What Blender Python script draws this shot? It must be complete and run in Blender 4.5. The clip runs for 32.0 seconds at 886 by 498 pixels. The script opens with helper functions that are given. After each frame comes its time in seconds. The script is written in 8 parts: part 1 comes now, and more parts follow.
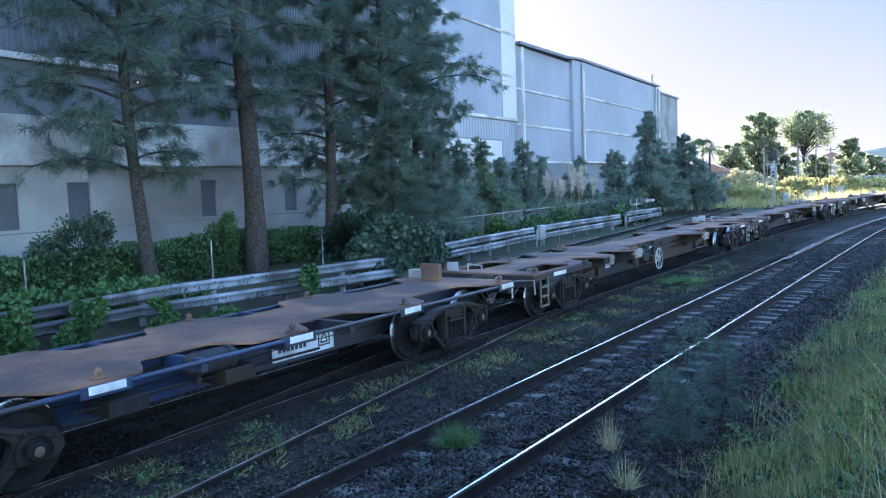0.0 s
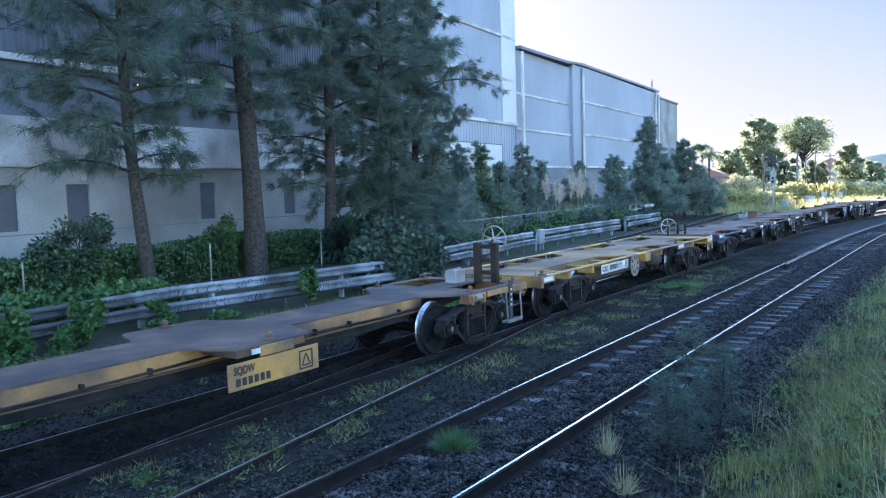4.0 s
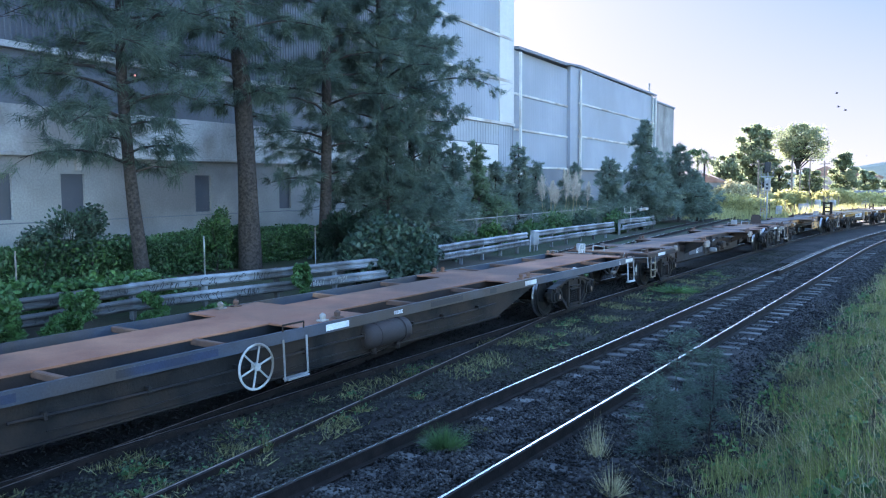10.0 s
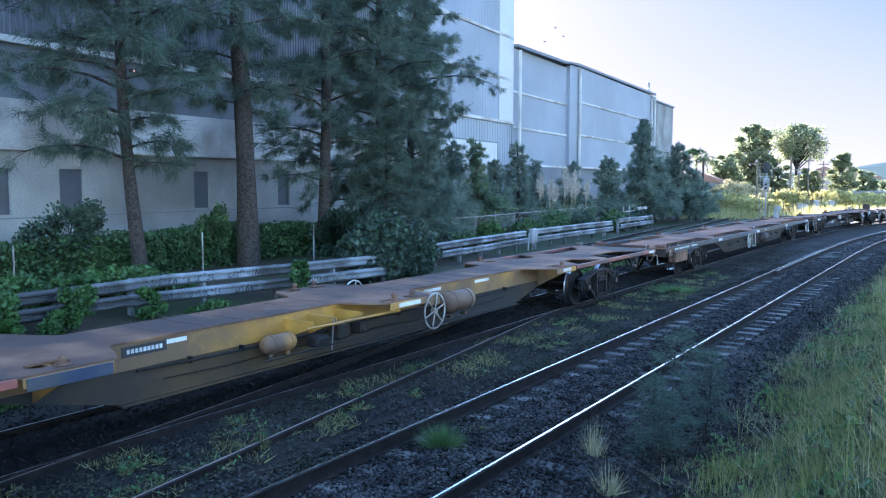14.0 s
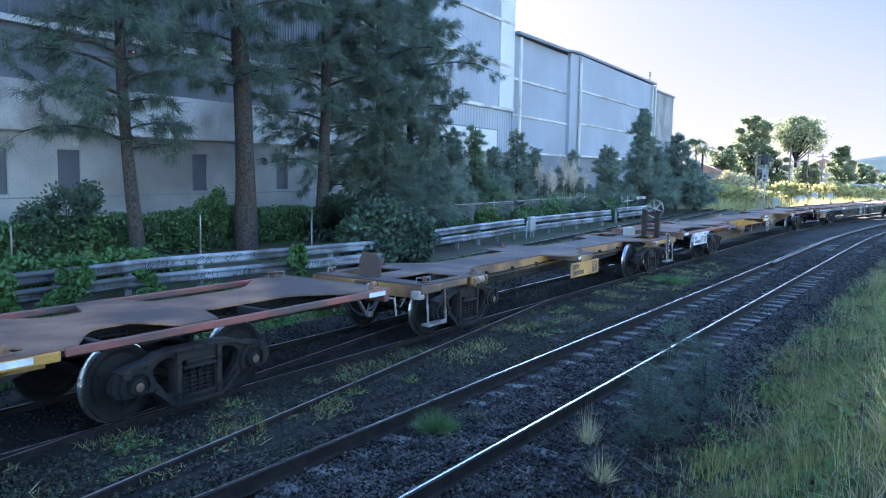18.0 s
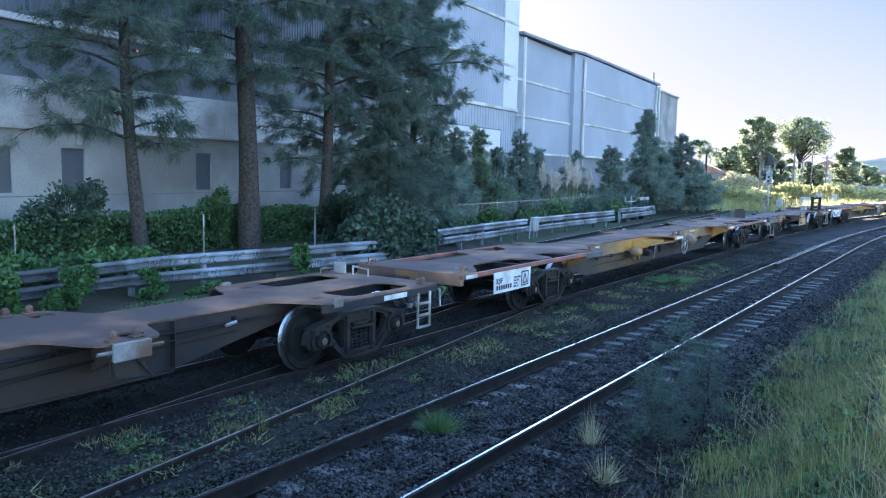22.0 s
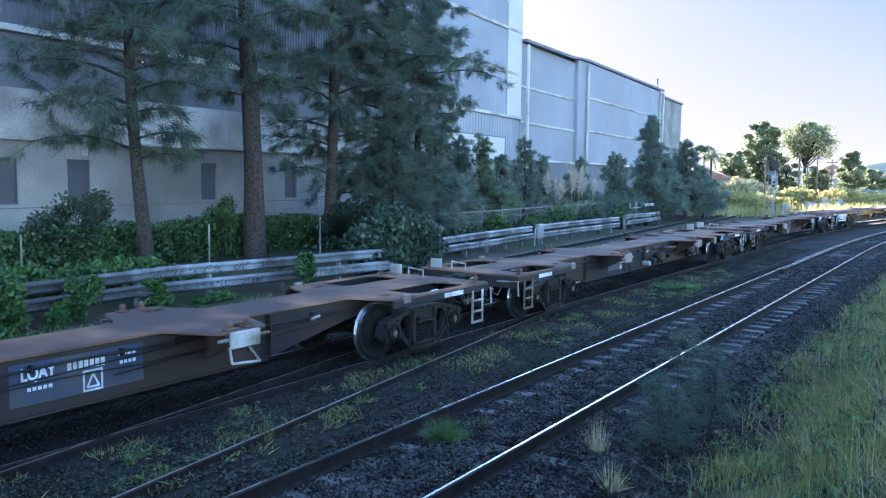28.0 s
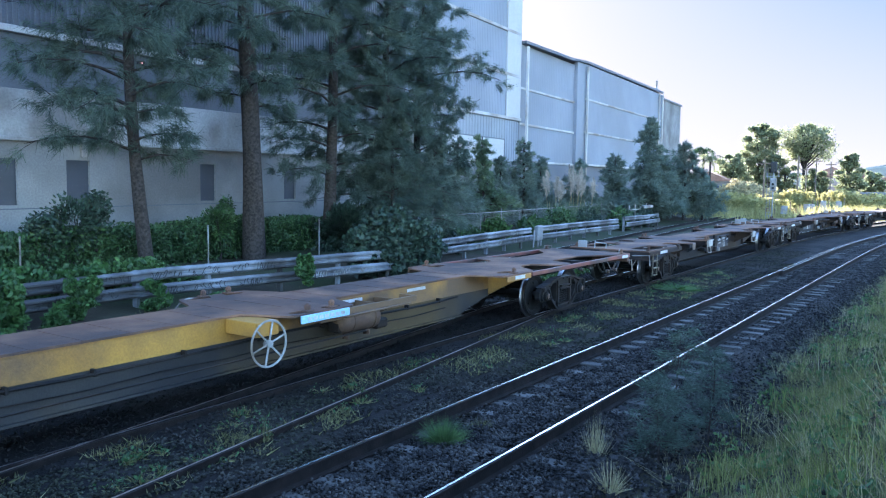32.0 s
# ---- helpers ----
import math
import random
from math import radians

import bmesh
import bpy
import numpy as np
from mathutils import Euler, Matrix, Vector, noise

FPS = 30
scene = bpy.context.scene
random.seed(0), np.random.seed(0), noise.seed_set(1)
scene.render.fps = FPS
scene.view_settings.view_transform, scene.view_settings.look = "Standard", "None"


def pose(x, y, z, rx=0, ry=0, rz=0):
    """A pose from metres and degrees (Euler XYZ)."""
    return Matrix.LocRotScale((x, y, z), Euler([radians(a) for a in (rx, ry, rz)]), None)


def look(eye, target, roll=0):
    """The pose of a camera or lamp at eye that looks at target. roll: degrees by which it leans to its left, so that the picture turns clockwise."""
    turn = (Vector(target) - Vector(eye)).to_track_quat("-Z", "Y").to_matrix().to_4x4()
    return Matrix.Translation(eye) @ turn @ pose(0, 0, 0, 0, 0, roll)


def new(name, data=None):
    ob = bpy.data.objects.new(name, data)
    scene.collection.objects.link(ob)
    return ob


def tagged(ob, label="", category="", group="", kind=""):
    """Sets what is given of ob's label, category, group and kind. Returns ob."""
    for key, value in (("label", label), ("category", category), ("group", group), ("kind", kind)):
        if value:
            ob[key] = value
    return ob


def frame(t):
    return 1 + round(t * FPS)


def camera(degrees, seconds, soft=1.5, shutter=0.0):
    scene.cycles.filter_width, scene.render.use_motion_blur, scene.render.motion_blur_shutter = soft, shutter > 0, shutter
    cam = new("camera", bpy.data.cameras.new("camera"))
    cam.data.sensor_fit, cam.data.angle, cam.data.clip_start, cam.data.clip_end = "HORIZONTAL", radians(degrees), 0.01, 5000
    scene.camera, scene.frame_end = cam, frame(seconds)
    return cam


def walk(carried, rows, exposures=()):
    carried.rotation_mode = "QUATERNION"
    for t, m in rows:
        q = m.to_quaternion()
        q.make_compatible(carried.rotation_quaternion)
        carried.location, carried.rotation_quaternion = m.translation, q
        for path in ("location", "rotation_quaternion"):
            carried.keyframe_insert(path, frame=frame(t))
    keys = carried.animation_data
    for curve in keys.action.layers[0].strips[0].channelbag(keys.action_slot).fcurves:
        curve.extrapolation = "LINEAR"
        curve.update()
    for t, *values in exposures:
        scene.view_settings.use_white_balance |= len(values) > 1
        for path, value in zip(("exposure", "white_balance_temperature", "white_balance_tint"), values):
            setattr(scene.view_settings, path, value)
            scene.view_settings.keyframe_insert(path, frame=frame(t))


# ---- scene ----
cam = camera(57.8, 32.0, 1.15)
PATH = [
    (0, (-0.007, -0.01, 2.973), (1.741, 0.948, 2.809), -2.0),
    (0.5, (0.004, -0.008, 2.966), (1.753, 0.949, 2.8), -1.9),
    (1, (0.011, -0.005, 2.963), (1.76, 0.952, 2.797), -1.9),
    (1.5, (0.007, -0.005, 2.96), (1.756, 0.953, 2.799), -1.9),
    (2, (0.013, -0.001, 2.962), (1.761, 0.958, 2.804), -1.9),
    (2.5, (0.011, 0.001, 2.963), (1.761, 0.958, 2.807), -1.8),
    (3, (0.011, 0.002, 2.963), (1.762, 0.958, 2.807), -1.6),
    (3.5, (0.013, -0.007, 2.963), (1.762, 0.949, 2.809), -1.7),
    (5.5, (0.012, 0.001, 2.963), (1.766, 0.951, 2.81), -1.4),
    (6, (0.009, -0.005, 2.957), (1.763, 0.943, 2.806), -1.1),
    (6.5, (0.015, -0.003, 2.955), (1.77, 0.944, 2.804), -1.2),
    (7, (0.015, 0.006, 2.96), (1.771, 0.951, 2.812), -1.0),
    (7.5, (0.004, 0.001, 2.965), (1.761, 0.946, 2.818), -0.9),
    (8, (0.0, -0.007, 2.967), (1.756, 0.939, 2.813), -0.8),
    (8.5, (0.004, -0.002, 2.968), (1.758, 0.946, 2.812), -0.8),
    (9, (0.003, -0.006, 2.965), (1.758, 0.94, 2.81), -0.6),
    (9.5, (0.005, -0.002, 2.964), (1.761, 0.943, 2.807), -0.4),
    (10, (-0.007, -0.006, 2.968), (1.75, 0.937, 2.81), -0.3),
    (10.5, (-0.016, -0.013, 2.97), (1.74, 0.93, 2.812), -0.1),
    (11, (-0.019, -0.018, 2.975), (1.739, 0.923, 2.814), 0.0),
    (11.5, (-0.007, -0.008, 2.972), (1.751, 0.933, 2.812), -0.1),
    (12, (0.0, -0.005, 2.97), (1.759, 0.934, 2.808), -0.0),
    (12.5, (-0.002, -0.008, 2.966), (1.757, 0.93, 2.803), 0.0),
    (13, (-0.011, -0.009, 2.971), (1.748, 0.929, 2.806), 0.1),
    (13.5, (-0.014, -0.006, 2.977), (1.745, 0.932, 2.811), 0.1),
    (14, (-0.014, -0.009, 2.978), (1.744, 0.93, 2.814), 0.1),
    (14.5, (-0.02, -0.012, 2.976), (1.738, 0.928, 2.813), 0.1),
    (16.5, (-0.041, -0.014, 2.979), (1.718, 0.921, 2.794), 0.7),
    (17, (-0.031, -0.01, 2.973), (1.727, 0.923, 2.784), 0.9),
    (17.5, (-0.024, -0.017, 2.974), (1.735, 0.917, 2.784), 0.8),
    (18, (-0.03, -0.016, 2.976), (1.729, 0.917, 2.779), 1.0),
    (18.5, (-0.022, -0.012, 2.979), (1.736, 0.921, 2.779), 1.2),
    (19, (-0.024, -0.014, 2.976), (1.734, 0.918, 2.774), 1.2),
    (19.5, (-0.02, -0.011, 2.973), (1.737, 0.922, 2.774), 1.2),
    (20, (-0.011, -0.01, 2.972), (1.745, 0.925, 2.771), 1.1),
    (20.5, (-0.016, -0.01, 2.968), (1.741, 0.925, 2.769), 1.2),
    (21, (-0.01, -0.01, 2.974), (1.747, 0.926, 2.774), 1.2),
    (21.5, (-0.015, -0.01, 2.974), (1.74, 0.928, 2.775), 1.2),
    (22, (-0.01, -0.005, 2.971), (1.744, 0.934, 2.774), 1.2),
    (22.5, (-0.004, -0.001, 2.971), (1.75, 0.94, 2.773), 1.2),
    (23, (-0.01, -0.006, 2.973), (1.743, 0.937, 2.775), 1.2),
    (23.5, (-0.013, -0.015, 2.976), (1.738, 0.931, 2.78), 1.2),
    (24, (-0.013, -0.011, 2.974), (1.737, 0.937, 2.78), 1.1),
    (24.5, (-0.007, -0.01, 2.97), (1.742, 0.941, 2.779), 1.1),
    (25, (-0.003, -0.004, 2.968), (1.746, 0.948, 2.781), 1.0),
    (25.5, (-0.006, -0.01, 2.971), (1.742, 0.945, 2.783), 0.9),
    (27.5, (-0.009, -0.006, 2.973), (1.741, 0.947, 2.794), 0.8),
    (28, (-0.009, -0.013, 2.974), (1.741, 0.939, 2.796), 0.7),
    (28.5, (-0.014, -0.012, 2.974), (1.737, 0.937, 2.8), 0.7),
    (29, (-0.019, -0.014, 2.975), (1.734, 0.934, 2.799), 0.8),
    (29.5, (-0.025, -0.012, 2.978), (1.728, 0.935, 2.804), 0.8),
    (30, (-0.026, -0.012, 2.976), (1.727, 0.934, 2.802), 0.8),
    (30.5, (-0.017, -0.014, 2.974), (1.736, 0.932, 2.8), 0.8),
    (31, (-0.003, -0.011, 2.968), (1.751, 0.935, 2.795), 0.8),
    (31.5, (-0.001, -0.009, 2.963), (1.751, 0.938, 2.791), 0.8),
    (32, (-0.007, -0.011, 2.969), (1.744, 0.939, 2.795), 0.8),
]
EXPOSURES = [(0.0, 3.0, 5250, 18), (32.0, 3.0, 5250, 18)]
walk(cam, [(t, look(eye, target, roll)) for t, eye, target, roll in PATH], EXPOSURES)

# ---------------------------------------------------------------- light
SUN_AZ, SUN_EL = 24.5, 11.4          # degrees left of +x, and above the horizon
world = bpy.data.worlds.new("sky")
scene.world = world
world.use_nodes = True
wn = world.node_tree
wn.nodes.clear()
sky = wn.nodes.new("ShaderNodeTexSky")
sky.sky_type = "NISHITA"
sky.sun_disc = False
sky.sun_elevation = radians(SUN_EL)
sky.sun_rotation = radians(90 - SUN_AZ)
sky.air_density, sky.dust_density, sky.ozone_density = 1.0, 0.02, 1.4
bg = wn.nodes.new("ShaderNodeBackground")
bg.inputs["Strength"].default_value = 0.15
wo = wn.nodes.new("ShaderNodeOutputWorld")
wn.links.new(sky.outputs[0], bg.inputs[0])
wn.links.new(bg.outputs[0], wo.inputs[0])

sun = new("sun", bpy.data.lights.new("sun", "SUN"))
sun.data.energy, sun.data.angle, sun.data.color = 5.0, radians(0.6), (1.0, 0.86, 0.66)
sd = Vector((math.cos(radians(SUN_EL)) * math.cos(radians(SUN_AZ)), math.cos(radians(SUN_EL)) * math.sin(radians(SUN_AZ)), math.sin(radians(SUN_EL))))
sun.matrix_world = look(sd * 200, (0, 0, 0))


# ---------------------------------------------------------------- materials
def mat(name, a, b, scale=3.0, rough=0.7, metal=0.0, bump=0.2, fine=40.0, stain=None, amount=0.5, per="", spread=0.25, alpha_sss=0.0, spec=0.5):
    """Two colours mixed by coarse noise, darkened by fine noise, with a third stain colour and bump."""
    m = bpy.data.materials.new(name)
    m.use_nodes = True
    n, l = m.node_tree.nodes, m.node_tree.links
    p = n["Principled BSDF"]
    tc = n.new("ShaderNodeTexCoord")
    n1 = n.new("ShaderNodeTexNoise")
    n1.inputs["Scale"].default_value, n1.inputs["Detail"].default_value = scale, 5
    n2 = n.new("ShaderNodeTexNoise")
    n2.inputs["Scale"].default_value, n2.inputs["Detail"].default_value = fine, 3
    l.new(tc.outputs["Object"], n1.inputs["Vector"])
    l.new(tc.outputs["Object"], n2.inputs["Vector"])
    r1 = n.new("ShaderNodeValToRGB")
    r1.color_ramp.elements[0].position, r1.color_ramp.elements[1].position = 0.36, 0.64
    r1.color_ramp.elements[0].color, r1.color_ramp.elements[1].color = (*a, 1), (*b, 1)
    l.new(n1.outputs["Fac"], r1.inputs[0])
    out = r1.outputs[0]
    if stain:
        n3 = n.new("ShaderNodeTexNoise")
        n3.inputs["Scale"].default_value, n3.inputs["Detail"].default_value = scale * 0.45, 8
        l.new(tc.outputs["Object"], n3.inputs["Vector"])
        r3 = n.new("ShaderNodeValToRGB")
        r3.color_ramp.elements[0].position, r3.color_ramp.elements[1].position = 0.5 - 0.12 * amount, 0.72 - 0.2 * amount
        l.new(n3.outputs["Fac"], r3.inputs[0])
        mx = n.new("ShaderNodeMixRGB")
        mx.inputs[2].default_value = (*stain, 1)
        l.new(r3.outputs[0], mx.inputs[0])
        l.new(out, mx.inputs[1])
        out = mx.outputs[0]
    if per:
        if per == "object":
            src = n.new("ShaderNodeObjectInfo").outputs["Random"]
        else:
            src = n.new("ShaderNodeNewGeometry").outputs["Random Per Island"]
        mr = n.new("ShaderNodeMapRange")
        mr.inputs["To Min"].default_value, mr.inputs["To Max"].default_value = 1 - spread, 1 + spread
        l.new(src, mr.inputs["Value"])
        hs = n.new("ShaderNodeHueSaturation")
        l.new(mr.outputs[0], hs.inputs["Value"])
        l.new(out, hs.inputs["Color"])
        out = hs.outputs[0]
    mul = n.new("ShaderNodeMixRGB")
    mul.blend_type = "MULTIPLY"
    mul.inputs[0].default_value = 0.45
    r2 = n.new("ShaderNodeValToRGB")
    r2.color_ramp.elements[0].position, r2.color_ramp.elements[1].position = 0.3, 0.7
    r2.color_ramp.elements[0].color = (0.45, 0.45, 0.45, 1)
    l.new(n2.outputs["Fac"], r2.inputs[0])
    l.new(out, mul.inputs[1])
    l.new(r2.outputs[0], mul.inputs[2])
    l.new(mul.outputs[0], p.inputs["Base Color"])
    p.inputs["Metallic"].default_value = metal
    p.inputs["Specular IOR Level"].default_value = spec
    rr = n.new("ShaderNodeMapRange")
    rr.inputs["To Min"].default_value, rr.inputs["To Max"].default_value = max(0.05, rough - 0.12), min(1, rough + 0.12)
    l.new(n2.outputs["Fac"], rr.inputs["Value"])
    l.new(rr.outputs[0], p.inputs["Roughness"])
    if bump:
        bp = n.new("ShaderNodeBump")
        bp.inputs["Strength"].default_value, bp.inputs["Distance"].default_value = bump, 0.02
        l.new(n2.outputs["Fac"], bp.inputs["Height"])
        l.new(bp.outputs[0], p.inputs["Normal"])
    if alpha_sss:
        tr = n.new("ShaderNodeBsdfTranslucent")
        l.new(mul.outputs[0], tr.inputs["Color"])
        ms = n.new("ShaderNodeMixShader")
        ms.inputs[0].default_value = alpha_sss
        l.new(p.outputs[0], ms.inputs[1])
        l.new(tr.outputs[0], ms.inputs[2])
        l.new(ms.outputs[0], n["Material Output"].inputs["Surface"])
    return m


M = {}
M["ballast"] = mat("ballast", (0.02, 0.0195, 0.0195), (0.05, 0.047, 0.044), 1.2, 0.95, bump=0.8, fine=22, stain=(0.036, 0.03, 0.024), amount=0.5, spec=0.15)
# oil-stained siding bed and stones, with the wagons' shade darkened into their colour
M["oily_shaded"] = mat("oily_shaded", (0.008, 0.0078, 0.008), (0.022, 0.0195, 0.018), 1.0, 0.95, bump=0.8, fine=22, stain=(0.03, 0.026, 0.02), amount=0.4, spec=0.12)
M["stone_oily_shaded"] = mat("stone_oily_shaded", (0.010, 0.0095, 0.009), (0.034, 0.031, 0.028), 4, 0.9, bump=0.3, fine=30, per="island", spread=0.6, spec=0.15)
M["stone"] = mat("stone", (0.016, 0.0155, 0.0155), (0.062, 0.058, 0.054), 4, 0.9, bump=0.3, fine=30, per="island", spread=0.8, spec=0.2)
M["stone_mid"] = mat("stone_mid", (0.014, 0.014, 0.013), (0.055, 0.051, 0.043), 1.5, 0.85, bump=0.3, fine=30, stain=(0.03, 0.032, 0.02), amount=0.6, per="island", spread=0.75, spec=0.2)
M["soil"] = mat("soil", (0.036, 0.031, 0.023), (0.075, 0.062, 0.042), 0.5, 0.95, bump=0.7, fine=12, stain=(0.04, 0.052, 0.022), amount=0.7, spec=0.15)
M["rail_top"] = mat("rail_top", (0.78, 0.77, 0.76), (0.88, 0.87, 0.86), 6, 0.2, 1.0, 0.02)
M["rail_side"] = mat("rail_side", (0.014, 0.0115, 0.010), (0.028, 0.021, 0.018), 5, 0.8, 0.2, 0.3, spec=0.15)
M["rail_dull"] = mat("rail_dull", (0.17, 0.125, 0.095), (0.27, 0.205, 0.165), 5, 0.42, 0.5, 0.2)
M["rail_worn"] = mat("rail_worn", (0.34, 0.31, 0.29), (0.46, 0.43, 0.41), 5, 0.32, 0.9, 0.05)
M["concrete"] = mat("concrete", (0.055, 0.052, 0.047), (0.115, 0.108, 0.098), 2.5, 0.9, bump=0.3, fine=50, stain=(0.038, 0.034, 0.029), amount=0.7, per="object", spread=0.5)
M["rust_deck"] = mat("rust_deck", (0.145, 0.074, 0.044), (0.26, 0.14, 0.08), 1.6, 0.8, bump=0.3, stain=(0.08, 0.05, 0.038), amount=0.75, spec=0.3)
M["rust_red"] = mat("rust_red", (0.23, 0.10, 0.055), (0.33, 0.155, 0.085), 1.0, 0.85, bump=0.2, stain=(0.13, 0.07, 0.045), amount=0.5, spec=0.3)
M["grey_paint"] = mat("grey_paint", (0.015, 0.016, 0.019), (0.032, 0.032, 0.035), 1.2, 0.7, bump=0.15, stain=(0.042, 0.029, 0.022), amount=0.6, spec=0.15)
M["dark_blue"] = mat("dark_blue", (0.016, 0.026, 0.06), (0.035, 0.05, 0.10), 1.2, 0.5, bump=0.15, stain=(0.028, 0.026, 0.028), amount=0.7, spec=0.3)
M["slate"] = mat("slate", (0.035, 0.043, 0.062), (0.062, 0.072, 0.095), 1.2, 0.5, bump=0.15, stain=(0.055, 0.045, 0.04), amount=0.6, spec=0.3)
M["olive"] = mat("olive", (0.10, 0.085, 0.05), (0.17, 0.145, 0.085), 3, 0.6, bump=0.1, stain=(0.06, 0.045, 0.03), amount=0.5)
M["tank_tan"] = mat("tank_tan", (0.20, 0.125, 0.065), (0.30, 0.185, 0.09), 2.0, 0.65, bump=0.15, stain=(0.10, 0.06, 0.04), amount=0.6, spec=0.3)
M["tank_brown"] = mat("tank_brown", (0.055, 0.036, 0.03), (0.105, 0.064, 0.05), 2.0, 0.7, bump=0.2, stain=(0.035, 0.028, 0.026), amount=0.6, spec=0.25)
M["deck_dark"] = mat("deck_dark", (0.10, 0.062, 0.045), (0.175, 0.11, 0.076), 1.8, 0.8, bump=0.3, stain=(0.062, 0.045, 0.038), amount=0.7, spec=0.3)
M["orange_plate"] = mat("orange_plate", (0.42, 0.21, 0.04), (0.52, 0.27, 0.05), 3, 0.6, bump=0.1, stain=(0.25, 0.13, 0.05), amount=0.5)
M["rust_dark"] = mat("rust_dark", (0.055, 0.04, 0.03), (0.10, 0.068, 0.045), 1.3, 0.75, bump=0.2, stain=(0.16, 0.085, 0.035), amount=0.5, spec=0.2)
# yellow and grey for lower webs: grime plus shade, both in the colour
M["shaded_grimy_yellow"] = mat("shaded_grimy_yellow", (0.045, 0.032, 0.02), (0.10, 0.062, 0.028), 0.9, 0.7, bump=0.2, stain=(0.03, 0.027, 0.025), amount=0.8, spec=0.2)
M["shaded_grimy_grey"] = mat("shaded_grimy_grey", (0.03, 0.029, 0.029), (0.055, 0.05, 0.043), 0.9, 0.7, bump=0.2, stain=(0.09, 0.062, 0.028), amount=0.4, spec=0.2)
M["yellow"] = mat("yellow", (0.36, 0.175, 0.024), (0.48, 0.25, 0.035), 1.3, 0.55, bump=0.15, stain=(0.13, 0.075, 0.035), amount=0.75)
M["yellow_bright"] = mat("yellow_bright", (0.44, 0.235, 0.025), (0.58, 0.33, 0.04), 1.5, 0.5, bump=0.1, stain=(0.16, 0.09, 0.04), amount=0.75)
M["tan_deck"] = mat("tan_deck", (0.26, 0.15, 0.055), (0.40, 0.235, 0.075), 1.5, 0.75, bump=0.2, stain=(0.15, 0.085, 0.045), amount=0.75, spec=0.3)
M["orange"] = mat("orange", (0.29, 0.14, 0.035), (0.42, 0.21, 0.05), 1.6, 0.65, bump=0.15, stain=(0.09, 0.052, 0.03), amount=0.65)
M["red_sill"] = mat("red_sill", (0.17, 0.045, 0.032), (0.25, 0.07, 0.045), 2, 0.6, bump=0.15, stain=(0.08, 0.045, 0.035), amount=0.6)
M["bogie"] = mat("bogie", (0.010, 0.010, 0.010), (0.024, 0.021, 0.019), 3, 0.7, 0.1, 0.3, stain=(0.036, 0.026, 0.019), amount=0.4, spec=0.15)
M["wheel_rim"] = mat("wheel_rim", (0.42, 0.41, 0.41), (0.55, 0.54, 0.53), 4, 0.3, 1.0, 0.05)
M["wheel"] = mat("wheel", (0.009, 0.0085, 0.008), (0.019, 0.017, 0.015), 4, 0.75, 0.1, 0.2, spec=0.12)
M["bare_steel"] = mat("bare_steel", (0.35, 0.34, 0.33), (0.5, 0.49, 0.47), 6, 0.4, 0.9, 0.1)
M["white_paint"] = mat("white_paint", (0.34, 0.335, 0.31), (0.48, 0.47, 0.44), 3, 0.5, bump=0.08, stain=(0.16, 0.13, 0.10), amount=0.6)
M["white_label"] = mat("white_label", (0.52, 0.53, 0.545), (0.62, 0.63, 0.64), 5, 0.45, bump=0.0, stain=(0.34, 0.32, 0.29), amount=0.35)
M["blue_label"] = mat("blue_label", (0.012, 0.022, 0.05), (0.022, 0.035, 0.075), 3, 0.55, bump=0.05, stain=(0.05, 0.05, 0.055), amount=0.5)
M["stamp_ink"] = mat("stamp_ink", (0.55, 0.57, 0.6), (0.7, 0.72, 0.74), 6, 0.5, bump=0.0, stain=(0.3, 0.3, 0.32), amount=0.4)
M["sky_label"] = mat("sky_label", (0.30, 0.52, 0.72), (0.38, 0.6, 0.78), 3, 0.5, bump=0.05)
M["black_paint"] = mat("black_paint", (0.012, 0.012, 0.013), (0.02, 0.02, 0.02), 3, 0.55, bump=0.05)
M["galv"] = mat("galv", (0.26, 0.265, 0.27), (0.40, 0.405, 0.41), 1.5, 0.5, 0.3, 0.1, stain=(0.17, 0.15, 0.13), amount=0.5)
M["barrier"] = mat("barrier", (0.17, 0.175, 0.185), (0.31, 0.315, 0.32), 1.3, 0.55, 0.15, 0.15, stain=(0.065, 0.06, 0.055), amount=0.75)
M["lamp_glow"] = bpy.data.materials.new("lamp_glow")
M["lamp_glow"].use_nodes = True
M["lamp_glow"].node_tree.nodes["Principled BSDF"].inputs["Emission Color"].default_value = (1.0, 0.22, 0.10, 1)
M["lamp_glow"].node_tree.nodes["Principled BSDF"].inputs["Emission Strength"].default_value = 0.6
M["broadleaf"] = mat("broadleaf", (0.06, 0.12, 0.035), (0.12, 0.19, 0.06), 1.0, 0.6, bump=0, per="island", spread=0.5, alpha_sss=0.4)
M["wall_white"] = mat("wall_white", (0.235, 0.23, 0.22), (0.30, 0.295, 0.28), 0.5, 0.85, bump=0.15, fine=14, stain=(0.165, 0.157, 0.148), amount=0.6)
M["band_white"] = mat("band_white", (0.45, 0.445, 0.435), (0.54, 0.535, 0.52), 0.6, 0.8, bump=0.1, fine=14, stain=(0.25, 0.235, 0.215), amount=0.5)
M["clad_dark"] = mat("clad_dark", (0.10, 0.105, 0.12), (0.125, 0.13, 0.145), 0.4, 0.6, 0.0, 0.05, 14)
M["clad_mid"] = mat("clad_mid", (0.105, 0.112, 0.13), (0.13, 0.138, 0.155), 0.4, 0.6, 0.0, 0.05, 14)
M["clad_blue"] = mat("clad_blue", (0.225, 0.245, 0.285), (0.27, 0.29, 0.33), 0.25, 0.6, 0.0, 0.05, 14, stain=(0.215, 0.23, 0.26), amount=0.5)
